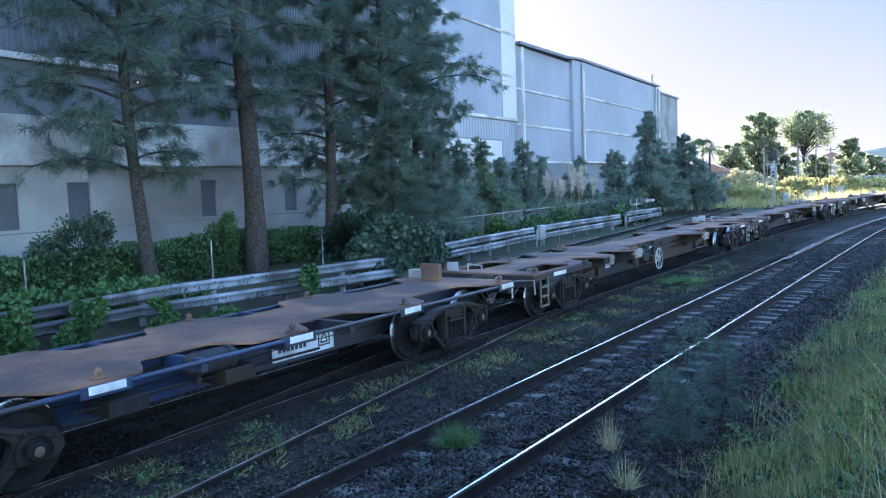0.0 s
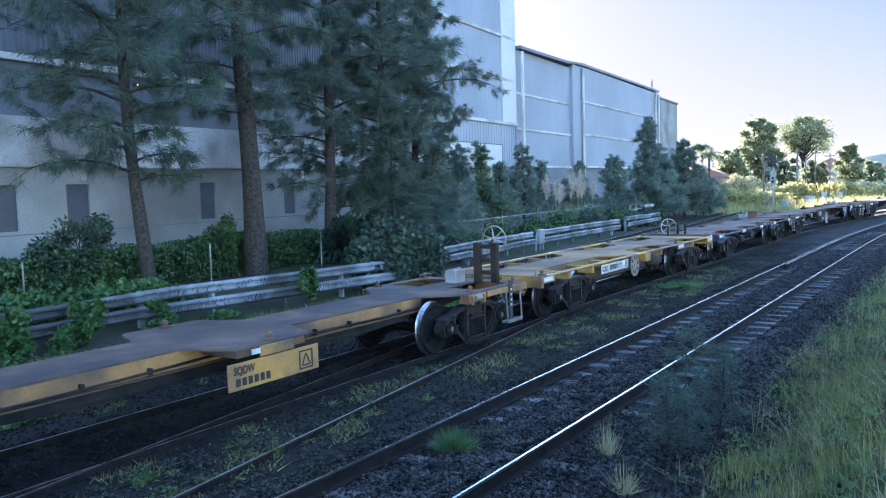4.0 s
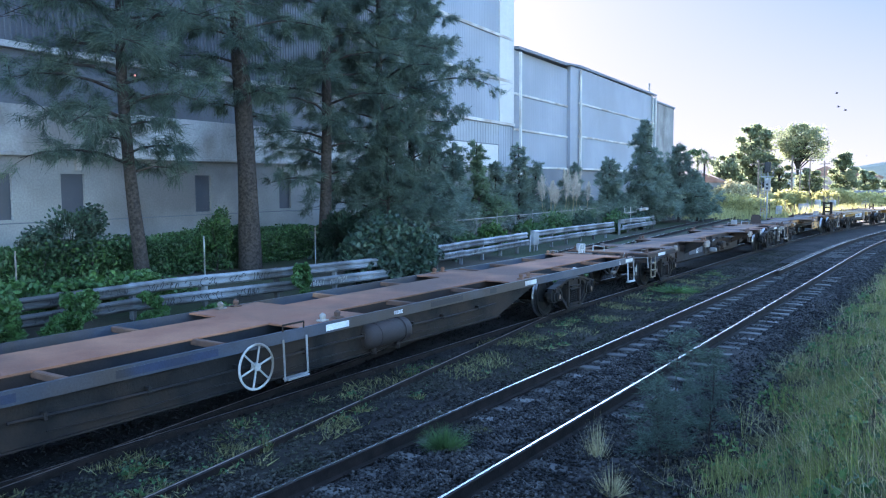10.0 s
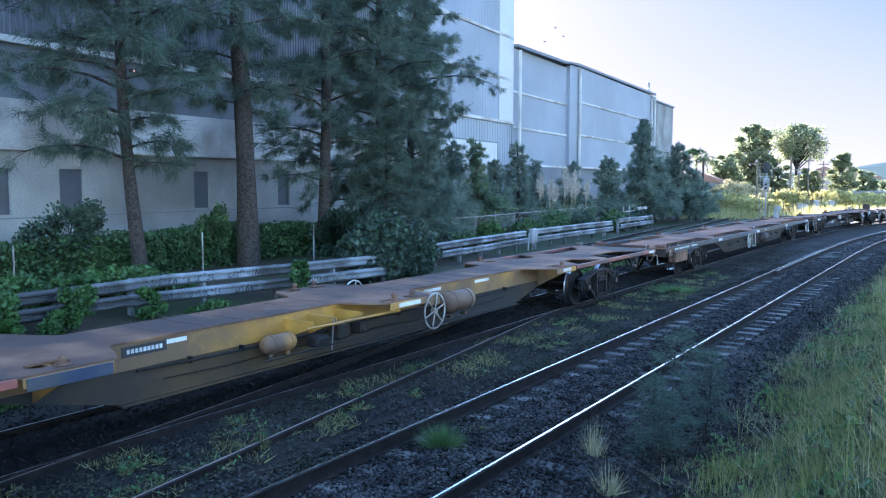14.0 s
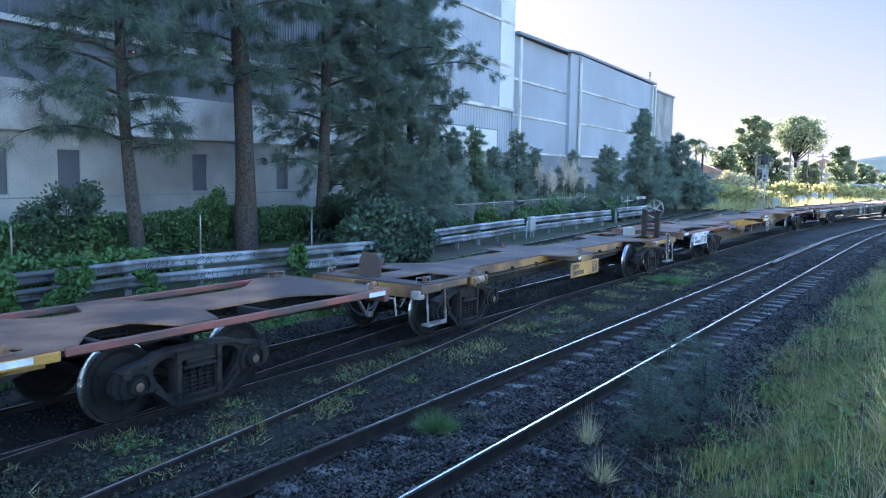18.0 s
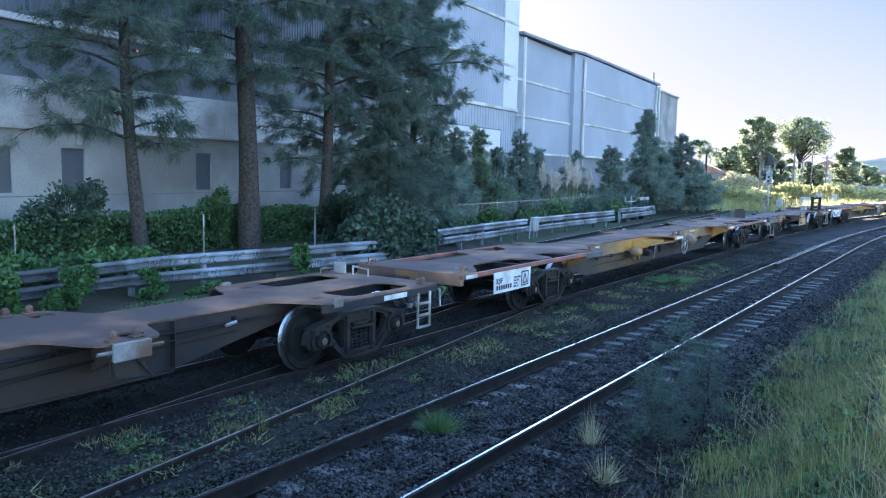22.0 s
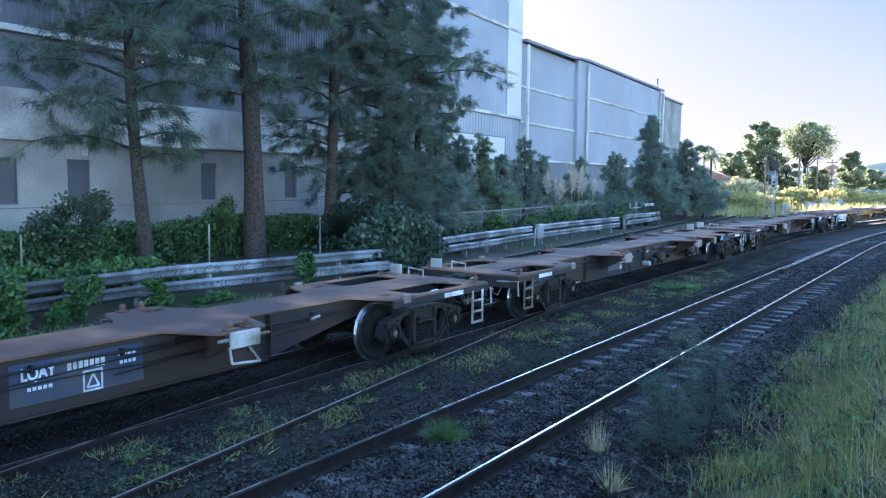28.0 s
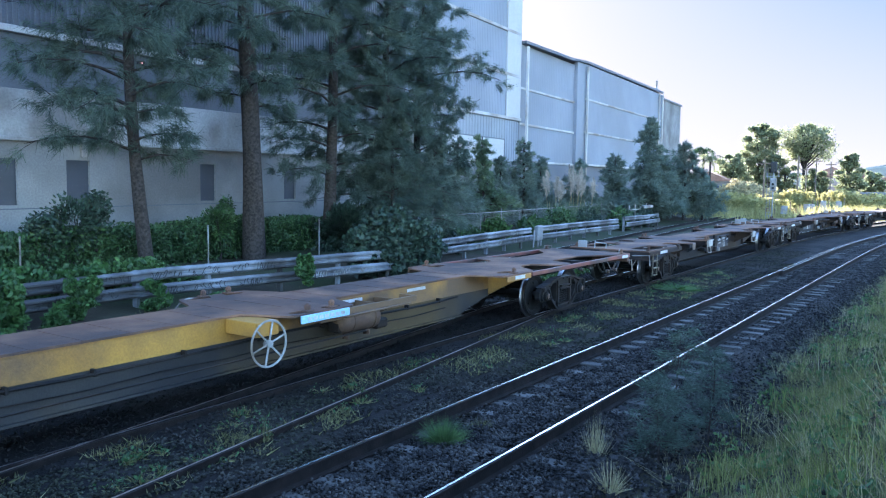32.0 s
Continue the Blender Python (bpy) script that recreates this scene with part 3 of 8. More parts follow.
def building():
    base = anchor("factory", pose(0, 0, 0))
    tagged(base, "long grey metal-clad factory with white concrete base", "factory")

    def p(name, bm, m, label=""):
        return part(name, bm, M[m], base, label)

    XL, XT, XS, XR, XE = -60.0, 65.2, 79.2, 115.0, 128.0
    # tall block: base wall with recessed dark openings
    bm = bmesh.new()
    opens = [(-4.0, 1.0), (0.2, 1.05), (4.4, 1.05), (8.6, 1.05), (12.8, 1.05), (17.55, 1.07), (20.65, 1.07), (27.7, 1.0), (30.85, 0.95), (33.72, 0.97)]
    opens = [(o[0], o[0] + o[1]) for o in opens]
    z0, zs, zt, zl = -0.6, 1.78, 3.5, 4.15
    x = XL
    for a, b in opens + [(62.0, None)]:
        box(bm, x, a, BY, BY + 0.3, zs, zt)
        if b is None:
            break
        x = b
    box(bm, XL, 62.0, BY, BY + 0.3, z0, zs)
    box(bm, XL, 62.0, BY, BY + 0.3, zt, zl)
    p("base_wall", bm, "wall_white", "stained white concrete base wall")
    bm = bmesh.new()
    box(bm, XL, 62.0, BY - 0.006, BY - 0.001, zs - 0.16, zs - 0.12)
    p("wall_joint", bm, "clad_mid")
    for a, b in opens:
        bm = bmesh.new()
        box(bm, a, b, BY + 0.12, BY + 0.2, zs, zt)
        w = p("window", bm, "window_dark", "dark shuttered window opening")
        bm = bmesh.new()
        for i in range(6):
            z = zs + (zt - zs) * (i + 0.5) / 6
            box(bm, a, b, BY + 0.1, BY + 0.12, z - 0.02, z + 0.02)
        part("louvre", bm, M["window_dark"], w)
    bm = bmesh.new()
    box(bm, XL, 62.0, BY - 0.18, BY + 0.3, zl, zl + 0.16, 0.02)
    p("ledge", bm, "band_white", "white concrete ledge")
    bm = bmesh.new()
    box(bm, XL, 62.0, BY - 0.04, BY + 0.3, zl + 0.16, 6.05)
    p("white_band", bm, "band_white", "white concrete band")
    for xx in (21.4, 35.2, 49, 8, -6):
        bm = bmesh.new()
        box(bm, xx - 0.12, xx + 0.12, BY - 0.14, BY - 0.002, 3.62, zl, 0.02)
        p("drain_box", bm, "flashing")
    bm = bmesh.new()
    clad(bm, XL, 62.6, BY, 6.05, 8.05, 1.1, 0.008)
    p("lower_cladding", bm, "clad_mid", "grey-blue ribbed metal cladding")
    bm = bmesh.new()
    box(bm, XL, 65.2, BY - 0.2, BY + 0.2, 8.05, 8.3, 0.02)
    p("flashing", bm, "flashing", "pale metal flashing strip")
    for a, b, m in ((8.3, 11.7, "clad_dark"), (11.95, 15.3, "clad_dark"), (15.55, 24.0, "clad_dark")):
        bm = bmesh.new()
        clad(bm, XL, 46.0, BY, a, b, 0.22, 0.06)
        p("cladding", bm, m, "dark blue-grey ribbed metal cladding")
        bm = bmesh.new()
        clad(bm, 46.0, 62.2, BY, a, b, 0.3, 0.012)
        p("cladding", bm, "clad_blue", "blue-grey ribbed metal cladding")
    for z in (11.7, 15.3, 19.0):
        bm = bmesh.new()
        box(bm, 36 if z < 19 else XL, 65.2, BY - 0.12, BY + 0.2, z, z + 0.25, 0.02)
        p("flashing", bm, "flashing", "pale metal flashing strip")
    bm = bmesh.new()
    box(bm, 62.25, 65.2, BY - 0.1, BY + 0.2, 8.1, 24.0, 0.02)
    p("white_panel", bm, "panel_white", "white vertical corner panel")
    bm = bmesh.new()
    box(bm, 65.0, 65.2, BY - 0.04, BY + 40, -0.6, 24.0)
    box(bm, XL, 65.2, BY + 0.3, BY + 40, 23.9, 24.2)
    box(bm, XL - 0.3, XL, BY - 0.1, BY + 40, -0.6, 24.2)
    p("roof", bm, "clad_mid")
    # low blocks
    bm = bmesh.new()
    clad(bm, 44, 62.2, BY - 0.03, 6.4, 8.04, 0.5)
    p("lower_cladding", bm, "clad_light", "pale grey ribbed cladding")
    bm = bmesh.new()
    clad(bm, 62.25, 65.2, BY - 0.02, 4.55, 8.04, 0.45)
    p("lower_cladding", bm, "clad_blue")
    bm = bmesh.new()
    box(bm, 50, 61.9, BY - 0.1, BY - 0.04, 4.6, 6.3, 0.01)
    p("white_panel", bm, "panel_white")
    for a, b, zz, yy in ((65.2, XS, ((4.7, 7.75), (7.95, 10.85), (11.05, 14.7)), BY), (81.6, XR, ((4.75, 7.95), (8.15, 11.4), (11.6, 15.1)), BY - 0.35)):
        for z, t in zz:
            bm = bmesh.new()
            clad(bm, a, b, yy, z, t, 0.45, 0.006)
            p("cladding", bm, "clad_blue", "blue-grey ribbed metal cladding")
            bm = bmesh.new()
            box(bm, a, b, yy - 0.1, yy + 0.2, z - 0.2, z, 0.02)
            p("flashing", bm, "flashing", "pale metal flashing strip")
    bm = bmesh.new()
    box(bm, XS, 81.6, BY - 0.35, BY + 0.1, 4.0, 15.05, 0.03)
    p("corner_panel", bm, "clad_blue", "grey corner panel at the step in the wall")
    for xx, zt2 in ((81.9, 14.9), (XR - 0.4, 15.1), (XR - 2.2, 15.0), (65.6, 14.5)):
        bm = bmesh.new()
        box(bm, xx - 0.15, xx + 0.15, BY - 0.65, BY - 0.46, 0, zt2, 0.03)
        p("downpipe", bm, "flashing", "pale metal downpipe")
    bm = bmesh.new()
    prism(bm, [(65.2, 14.7), (XS - 2, 14.85), (XS, 15.05), (81.6, 15.15), (XR, 15.3), (XR, 15.55), (81.6, 15.4), (XS - 2.0, 15.1), (65.2, 14.95)], "y", BY - 0.55, BY + 45)
    p("roof", bm, "clad_mid", "low-pitched grey metal roof edge")
    bm = bmesh.new()
    clad(bm, XR, XE, BY - 0.1, 0, 14.6, 0.5)
    p("end_wall", bm, "wall_white", "pale end wall")
    bm = bmesh.new()
    box(bm, XE - 0.2, XE, BY - 0.1, BY + 45, -0.5, 14.6)
    box(bm, XR, XE + 0.2, BY - 0.3, BY + 45, 14.6, 14.85)
    p("roof", bm, "clad_mid")
    bm = bmesh.new()
    box(bm, 62.0, XR, BY - 0.02, BY + 0.3, -0.6, 4.55)
    p("base_wall", bm, "clad_mid", "dark grey base wall")
    bm = bmesh.new()
    rod(bm, (XR + 2, BY + 1, 15.3), (XR + 2, BY + 1, 17.4), 0.14)
    rod(bm, (XR + 1.2, BY + 1, 16.2), (XR + 4.0, BY + 1, 16.2), 0.08)
    rod(bm, (XR + 4, BY + 1, 14.8), (XR + 4, BY + 1, 16.2), 0.08)
    p("roof_mast", bm, "galv")


building()


# ---------------------------------------------------------------- freight wagons
SPEED = 6.78
WHEEL_R = 0.46
DZ = 1.03             # deck height over the rails
SPIN = []          # wheelsets with the phase of each
WAGONS = []        # things, with the place of their middle on the line at the start


def side_frame_mesh():
    """A cast side frame with two rounded triangular holes and a window for the springs."""
    bm = bmesh.new()
    half = [(0.0, 0.80), (0.36, 0.80), (0.55, 0.775), (0.72, 0.715), (0.95, 0.685), (1.09, 0.645), (1.17, 0.56), (1.19, 0.44), (1.13, 0.36), (1.03, 0.335), (0.80, 0.34), (0.66, 0.345), (0.54, 0.255), (0.43, 0.15), (0.34, 0.11), (0.0, 0.105)]
    outline = half + [(-x, z) for x, z in half[-2:0:-1]]
    holes = [rounded(-0.26, 0.26, 0.205, 0.63, 0.05)]
    for g in (1, -1):
        tri = [(0.355, 0.35), (0.355, 0.66), (0.385, 0.70), (0.44, 0.71), (0.56, 0.68), (0.645, 0.615), (0.655, 0.56), (0.60, 0.45), (0.47, 0.295), (0.42, 0.27), (0.375, 0.29)]
        holes.append([(g * x, z) for x, z in tri])
    holed(bm, outline, holes, "y", -0.05, 0.05)
    # raised rim along the top, the sloping legs and round the axle boxes
    for g in (1, -1):
        prism(bm, [(0, 0.755), (0, 0.808), (g * 0.37, 0.808), (g * 0.56, 0.782), (g * 0.73, 0.722), (g * 0.95, 0.692), (g * 1.10, 0.65), (g * 1.08, 0.61), (g * 0.94, 0.648), (g * 0.71, 0.678), (g * 0.54, 0.735), (g * 0.36, 0.758)], "y", -0.09, 0.09)
        prism(bm, [(g * 0.66, 0.34), (g * 0.545, 0.25), (g * 0.435, 0.142), (g * 0.34, 0.10), (0, 0.095), (0, 0.14), (g * 0.33, 0.147), (g * 0.40, 0.185), (g * 0.51, 0.29), (g * 0.60, 0.375)], "y", -0.09, 0.09)
        box(bm, g * 0.305 - 0.035, g * 0.305 + 0.035, -0.09, 0.09, 0.14, 0.75)
        arch = [(0.88 + 0.22 * math.cos(radians(q)), 0.46 + 0.20 * math.sin(radians(q))) for q in range(-30, 211, 20)]
        arch += [(0.88 + 0.17 * math.cos(radians(q)), 0.46 + 0.15 * math.sin(radians(q))) for q in range(210, -31, -20)]
        prism(bm, [(g * x, z) for x, z in arch], "y", -0.085, 0.0)
        # lugs and bolt heads on the face
        for bx, bz in ((0.305, 0.24), (0.305, 0.60), (0.10, 0.78), (0.76, 0.665)):
            rod(bm, (g * bx, -0.115, bz), (g * bx, 0.115, bz), 0.018, 6)
        box(bm, g * 1.02 - 0.05, g * 1.02 + 0.05, -0.12, -0.05, 0.56, 0.66, 0.01)
    me = bpy.data.meshes.new("side_frame")
    bm.to_mesh(me)
    bm.free()
    me.materials.append(M["bogie"])
    return me


def wheelset_mesh():
    bm = bmesh.new()
    for s in (-1, 1):
        m = Matrix.Scale(s, 4, (0, 1, 0)) if s < 0 else None
        lathe(bm, [(0.09, 0.68), (0.12, 0.80), (0.16, 0.80), (0.34, 0.765), (0.40, 0.79), (0.40, 0.80), (0.448, 0.80), (0.460, 0.775), (0.460, 0.705), (0.482, 0.70), (0.488, 0.685), (0.478, 0.67), (0.40, 0.67), (0.36, 0.71), (0.15, 0.68)], 28, m)
    rod(bm, (0, -1.02, 0), (0, 1.02, 0), 0.075, 12)
    # lightening marks on the face so that the turn shows
    for k in range(3):
        a = k * 2.094
        for s in (-1, 1):
            rod(bm, (0.27 * math.cos(a), s * 0.775, 0.27 * math.sin(a)), (0.27 * math.cos(a), s * 0.80, 0.27 * math.sin(a)), 0.035, 8)
    bmesh.ops.recalc_face_normals(bm, faces=bm.faces)
    me = bpy.data.meshes.new("wheelset")
    bm.to_mesh(me)
    bm.free()
    me.materials.append(M["wheel"])
    me.materials.append(M["wheel_rim"])
    for p in me.polygons:
        c = p.center
        r = math.hypot(c.x, c.z)
        if r > 0.452 and len(p.vertices) == 4:
            p.material_index = 1
    return me


def small_mesh(name, material, draw):
    bm = bmesh.new()
    draw(bm)
    me = bpy.data.meshes.new(name)
    bm.to_mesh(me)
    bm.free()
    me.materials.append(M[material])
    return me


def draw_spring(bm):
    # one wound coil round a core
    n, tube, rows = 72, 5, []
    for i in range(n + 1):
        a = 2 * math.pi * 6 * i / n
        c = Vector((math.cos(a), math.sin(a), 0))
        rows.append([bm.verts.new(c * (0.048 + 0.014 * math.cos(2 * math.pi * j / tube)) + Vector((0, 0, 0.215 + 0.31 * i / n + 0.014 * math.sin(2 * math.pi * j / tube)))) for j in range(tube)])
    for p, q in zip(rows[:-1], rows[1:]):
        for j in range(tube):
            bm.faces.new((p[j], q[j], q[(j + 1) % tube], p[(j + 1) % tube]))
    rod(bm, (0, 0, 0.21), (0, 0, 0.53), 0.026, 8)


def draw_cap(bm):
    lathe(bm, [(0.02, -0.125), (0.055, -0.12), (0.065, -0.10), (0.095, -0.095), (0.11, -0.06), (0.11, 0.05)], 16)
    box(bm, -0.14, 0.14, -0.06, 0.06, 0.07, 0.13, 0.01)
    for k in range(3):
        a = 0.5 + k * 2.094
        rod(bm, (0.07 * math.cos(a), -0.115, 0.07 * math.sin(a)), (0.07 * math.cos(a), -0.09, 0.07 * math.sin(a)), 0.014, 6)


def draw_bolster(bm):
    box(bm, -0.2, 0.2, -0.95, 0.95, 0.46, 0.64, 0.03)
    for g in (-1, 1):
        box(bm, -0.25, 0.25, g * 1.02 - 0.11, g * 1.02 + 0.11, 0.53, 0.565, 0.008)
        box(bm, -0.21, 0.21, g * 1.02 - 0.12, g * 1.02 + 0.12, 0.60, 0.635, 0.008)
        box(bm, -0.17, 0.17, g * 1.02 - 0.08, g * 1.02 + 0.08, 0.565, 0.60)
        box(bm, -0.25, 0.25, g * 1.02 - 0.09, g * 1.02 + 0.09, 0.19, 0.215)
    lathe(bm, [(0.2, 0.62), (0.2, 0.72)], 16, Matrix.Rotation(radians(90), 4, "X"))


def draw_beam(bm):
    prism(bm, [(-0.75, -0.05), (0.75, -0.05), (0.3, 0.1), (-0.3, 0.1)], "z", 0.28, 0.34)


BOGIE = {"side_frame": side_frame_mesh(), "wheelset": wheelset_mesh(), "spring": small_mesh("spring", "bogie", draw_spring), "cap": small_mesh("axle_cap", "wheel", draw_cap),
         "bolster": small_mesh("bogie", "bogie", draw_bolster), "beam": small_mesh("brake_beam", "bogie", draw_beam)}


# paler steel on the cap's centre faces paints in a hub highlight
BOGIE["cap"].materials.append(M["steel_dull"])
for p in BOGIE["cap"].polygons:
    if p.center.y < -0.117:
        p.material_index = 1


def bogie(parent, x, label=""):
    b = share("bogie", BOGIE["bolster"], M["bogie"], parent, label or "dark grimy three-piece bogie with coil springs")
    b.location = (x, 0, 0)
    for s in (-1, 1):
        f = share("side_frame", BOGIE["side_frame"], M["bogie"], b)
        f.location = (0, s * 1.02, 0)
        for dx in (-0.18, -0.06, 0.06, 0.18):
            o = share("spring", BOGIE["spring"], M["bogie"], b)
            o.location = (dx, s * 1.02, 0)
        for dx in (-0.88, 0.88):
            o = share("axle_cap", BOGIE["cap"], M["wheel"], b, "dark axle cap with a highlight coloured into its centre")
            o.location = (dx, s * 1.03, WHEEL_R)
            if s > 0:
                o.rotation_euler = (0, 0, math.pi)
    for dx in (-0.88, 0.88):
        w = share("wheelset", BOGIE["wheelset"], M["wheel"], b, "steel wheelset with polished rims")
        w.location = (dx, 0, WHEEL_R)
        SPIN.append((w, dx))
        o = share("brake_beam", BOGIE["beam"], M["bogie"], b)
        o.location = (dx * 0.55, 0, 0)
        o.rotation_euler = (0, 0, math.pi / 2 if dx > 0 else -math.pi / 2)
    return b


def eased(a, wa, b, wb, n=6):
    return [(a + (b - a) * i / n, wa + (wb - wa) * step(0, 1, i / n)) for i in range(n + 1)]


class Build:
    """One wagon in the making; d is the distance behind its leading end."""
    def __init__(self, name, length, lead, label, group="flat container wagons of the train", dz=DZ):
        self.L, self.dz = length, dz
        self.ob = anchor(name)
        tagged(self.ob, label, "freight wagon", group)
        WAGONS.append((self.ob, lead - length / 2))

    def x(self, d):
        return self.L / 2 - d

    def add(self, name, bm, m, label="", parent=None):
        bmesh.ops.remove_doubles(bm, verts=bm.verts, dist=0.0001)
        return part(name, bm, M[m], parent or self.ob, label)

    def plate(self, bm, outline, z0, z1):
        prism(bm, [(self.x(d), y) for d, y in outline], "z", z0, z1)

    def deck(self, edge, holes, m, label):
        """The deck plate inside a mirrored edge of (d, half width), with mirrored holes given as (d, y) loops."""
        out = []
        for q in sorted(edge, key=lambda q: q[0]):
            if not out or q[0] > out[-1][0] + 1e-4:
                out.append(q)
        loop = [(self.x(d), -ww) for d, ww in out] + [(self.x(d), ww) for d, ww in out[::-1]]
        cut = [[(self.x(d), g * y) for d, y in h] for h in holes for g in (-1, 1)]
        bm = bmesh.new()
        holed(bm, loop, cut, "z", self.dz - 0.03, self.dz)
        return self.add("deck", bm, m, label)

    def web(self, bm, y, outline, t=0.02):
        """A vertical plate at y; outline in (d, z)."""
        prism(bm, [(self.x(d), z) for d, z in outline], "y", y - t / 2, y + t / 2)

    def box(self, bm, d0, d1, y0, y1, z0, z1, bevel=0.0):
        box(bm, self.x(d1), self.x(d0), y0, y1, z0, z1, bevel)

    def bx(self, name, m, d0, d1, y0, y1, z0, z1, bevel=0.01, label="", parent=None):
        bm = bmesh.new()
        self.box(bm, d0, d1, y0, y1, z0, z1, bevel)
        return self.add(name, bm, m, label, parent)

    def tube(self, name, m, pts, r, label="", seg=6):
        bm = bmesh.new()
        tapered(bm, [(self.x(d), y, z) for d, y, z in pts], r, r, seg)
        return part(name, bm, M[m], self.ob, label)

    def handwheel(self, d, y, z, r=0.30, m="white_paint", axis="y"):
        bm = bmesh.new()
        c = (self.x(d), y, z)
        ring(bm, c, r, 0.016, axis, 28, 6)
        lathe(bm, [(0.05, -0.03), (0.05, 0.06)], 12, Matrix.Translation(c) @ (Matrix.Rotation(radians(90), 4, "Z") if axis == "x" else Matrix.Identity(4)))
        for k in range(6):
            a = k * math.pi / 3 + 0.3
            e = (c[0] + r * math.cos(a), y, z + r * math.sin(a)) if axis == "y" else (c[0], y + r * math.cos(a), z + r * math.sin(a))
            rod(bm, c, e, 0.014, 6)
        self.add("handwheel", bm, m, "white spoked handbrake wheel")

    def steps(self, d, y, m="white_paint", w=0.32, z0=0.30, z1=0.95, rungs=3):
        bm = bmesh.new()
        for dd in (d - w / 2, d + w / 2):
            self.box(bm, dd - 0.02, dd + 0.02, y - 0.012, y + 0.012, z0, z1)
        for k in range(rungs):
            z = z0 + (z1 - z0) * k / rungs
            self.box(bm, d - w / 2, d + w / 2, y - 0.03, y + 0.03, z, z + 0.03)
        self.add("step_ladder", bm, m, "steel shunter's step")

    def twistlock(self, d, y, z, m="rust_deck"):
        bm = bmesh.new()
        c = self.x(d)
        box(bm, c - 0.08, c + 0.08, y - 0.06, y + 0.06, z, z + 0.025, 0.008)
        box(bm, c - 0.035, c + 0.035, y - 0.025, y + 0.025, z + 0.025, z + 0.065)
        lathe(bm, [(0.02, -0.03), (0.05, -0.02), (0.045, 0.01), (0.012, 0.035)], 8, Matrix.Translation((c, y, z + 0.085)) @ Matrix.Rotation(radians(90), 4, "X"))
        self.add("container_lock", bm, m, "rusty container locking lug")

    def couplers(self, front=True, rear=True):
        for s, on in ((0, front), (1, rear)):
            if not on:
                continue
            g = -1 if s == 0 else 1
            d = 0 if s == 0 else self.L
            bm = bmesh.new()
            self.box(bm, min(d - g * 0.3, d + g * 0.30), max(d - g * 0.3, d + g * 0.30), -0.09, 0.09, 0.78, 0.96, 0.02)
            self.box(bm, min(d + g * 0.30, d + g * 0.52), max(d + g * 0.30, d + g * 0.52), -0.15, 0.13, 0.73, 1.0, 0.04)
            self.add("coupler", bm, "bogie", "cast steel knuckle coupler")
            bm = bmesh.new()
            pts = [(self.x(d + g * a), -0.32 + 0.1 * a, z) for a, z in ((-0.05, 0.8), (0.15, 0.62), (0.35, 0.5), (0.5, 0.47))]
            pipe(bm, pts, 0.025, 6)
            self.add("brake_hose", bm, "black_paint", "black rubber brake hose")

    def end_fittings(self, seed, m="grey_paint"):
        """Hoses, air cocks, grab irons and a hanging chain at both ends."""
        rnd = random.Random(seed)
        for e in (0, 1):
            g, d = (1, 0.0) if e == 0 else (-1, self.L)
            for y in (-0.42, 0.36):
                q = rnd.uniform(-0.04, 0.04)
                self.tube("air_hose", "black_paint", [(d + g * 0.10, y, 0.84), (d - g * 0.10, y + q, 0.80), (d - g * 0.24, y + q, 0.62), (d - g * 0.34, y + q, 0.50), (d - g * 0.46, y, 0.50)], 0.026, "black rubber air hose")
                self.bx("air_cock", "bare_steel", min(d - g * 0.10, d + g * 0.02), max(d - g * 0.10, d + g * 0.02), y - 0.035, y + 0.035, 0.78, 0.86, 0.015, "bare steel air cock")
                self.bx("hose_coupling", "steel_dull", min(d - g * 0.52, d - g * 0.42), max(d - g * 0.52, d - g * 0.42), y - 0.05, y + 0.04, 0.46, 0.55, 0.015)
            self.tube("chain", "steel_dull", [(d + g * 0.05, -0.62, 0.82), (d - g * 0.05, -0.66, 0.66), (d + g * 0.02, -0.74, 0.60), (d + g * 0.06, -0.84, 0.80)], 0.013, "hanging steel chain")
            for s in (-1, 1):
                self.tube("grab_iron", "steel_dull", [(d + g * 0.12, s * 1.0, self.dz - 0.01), (d + g * 0.12, s * 1.0, self.dz + 0.085), (d + g * 0.42, s * 1.08, self.dz + 0.085), (d + g * 0.42, s * 1.08, self.dz - 0.01)], 0.013, "bent steel grab iron")
            self.bx("draft_pocket", "bogie", min(d + g * 0.02, d + g * 0.5), max(d + g * 0.02, d + g * 0.5), -0.2, 0.2, 0.66, 0.80, 0.02)
            self.bx("striker_plate", "rust_dark", min(d - g * 0.02, d + g * 0.03), max(d - g * 0.02, d + g * 0.03), -0.26, 0.26, 0.66, self.dz - 0.04, 0.01, "rusty striker plate")

    def side_fittings(self, seed, y, d0, d1, z=0.86):
        """A train pipe on clips, cable conduit, cocks and small brackets along the near side of the spine."""
        rnd = random.Random(seed)
        n = max(3, int((d1 - d0) / 1.1))
        self.tube("train_pipe", "bogie", [(d0 + (d1 - d0) * i / n, y - 0.05 - 0.02 * (i % 2), z - 0.02 * math.sin(i * 1.3)) for i in range(n + 1)], 0.019, "grimy air pipe along the spine", 7)
        self.tube("conduit", "bogie", [(d0 + 0.4 + (d1 - d0 - 0.8) * i / n, y - 0.03, z - 0.16 - 0.03 * (i % 2)) for i in range(n + 1)], 0.010, "thin grimy conduit", 5)
        for i in range(n):
            d = d0 + (d1 - d0) * (i + rnd.uniform(0.3, 0.7)) / n
            self.bx("pipe_clip", "bogie", d - 0.02, d + 0.02, y - 0.085, y, z - 0.035, z + 0.05, 0.006)

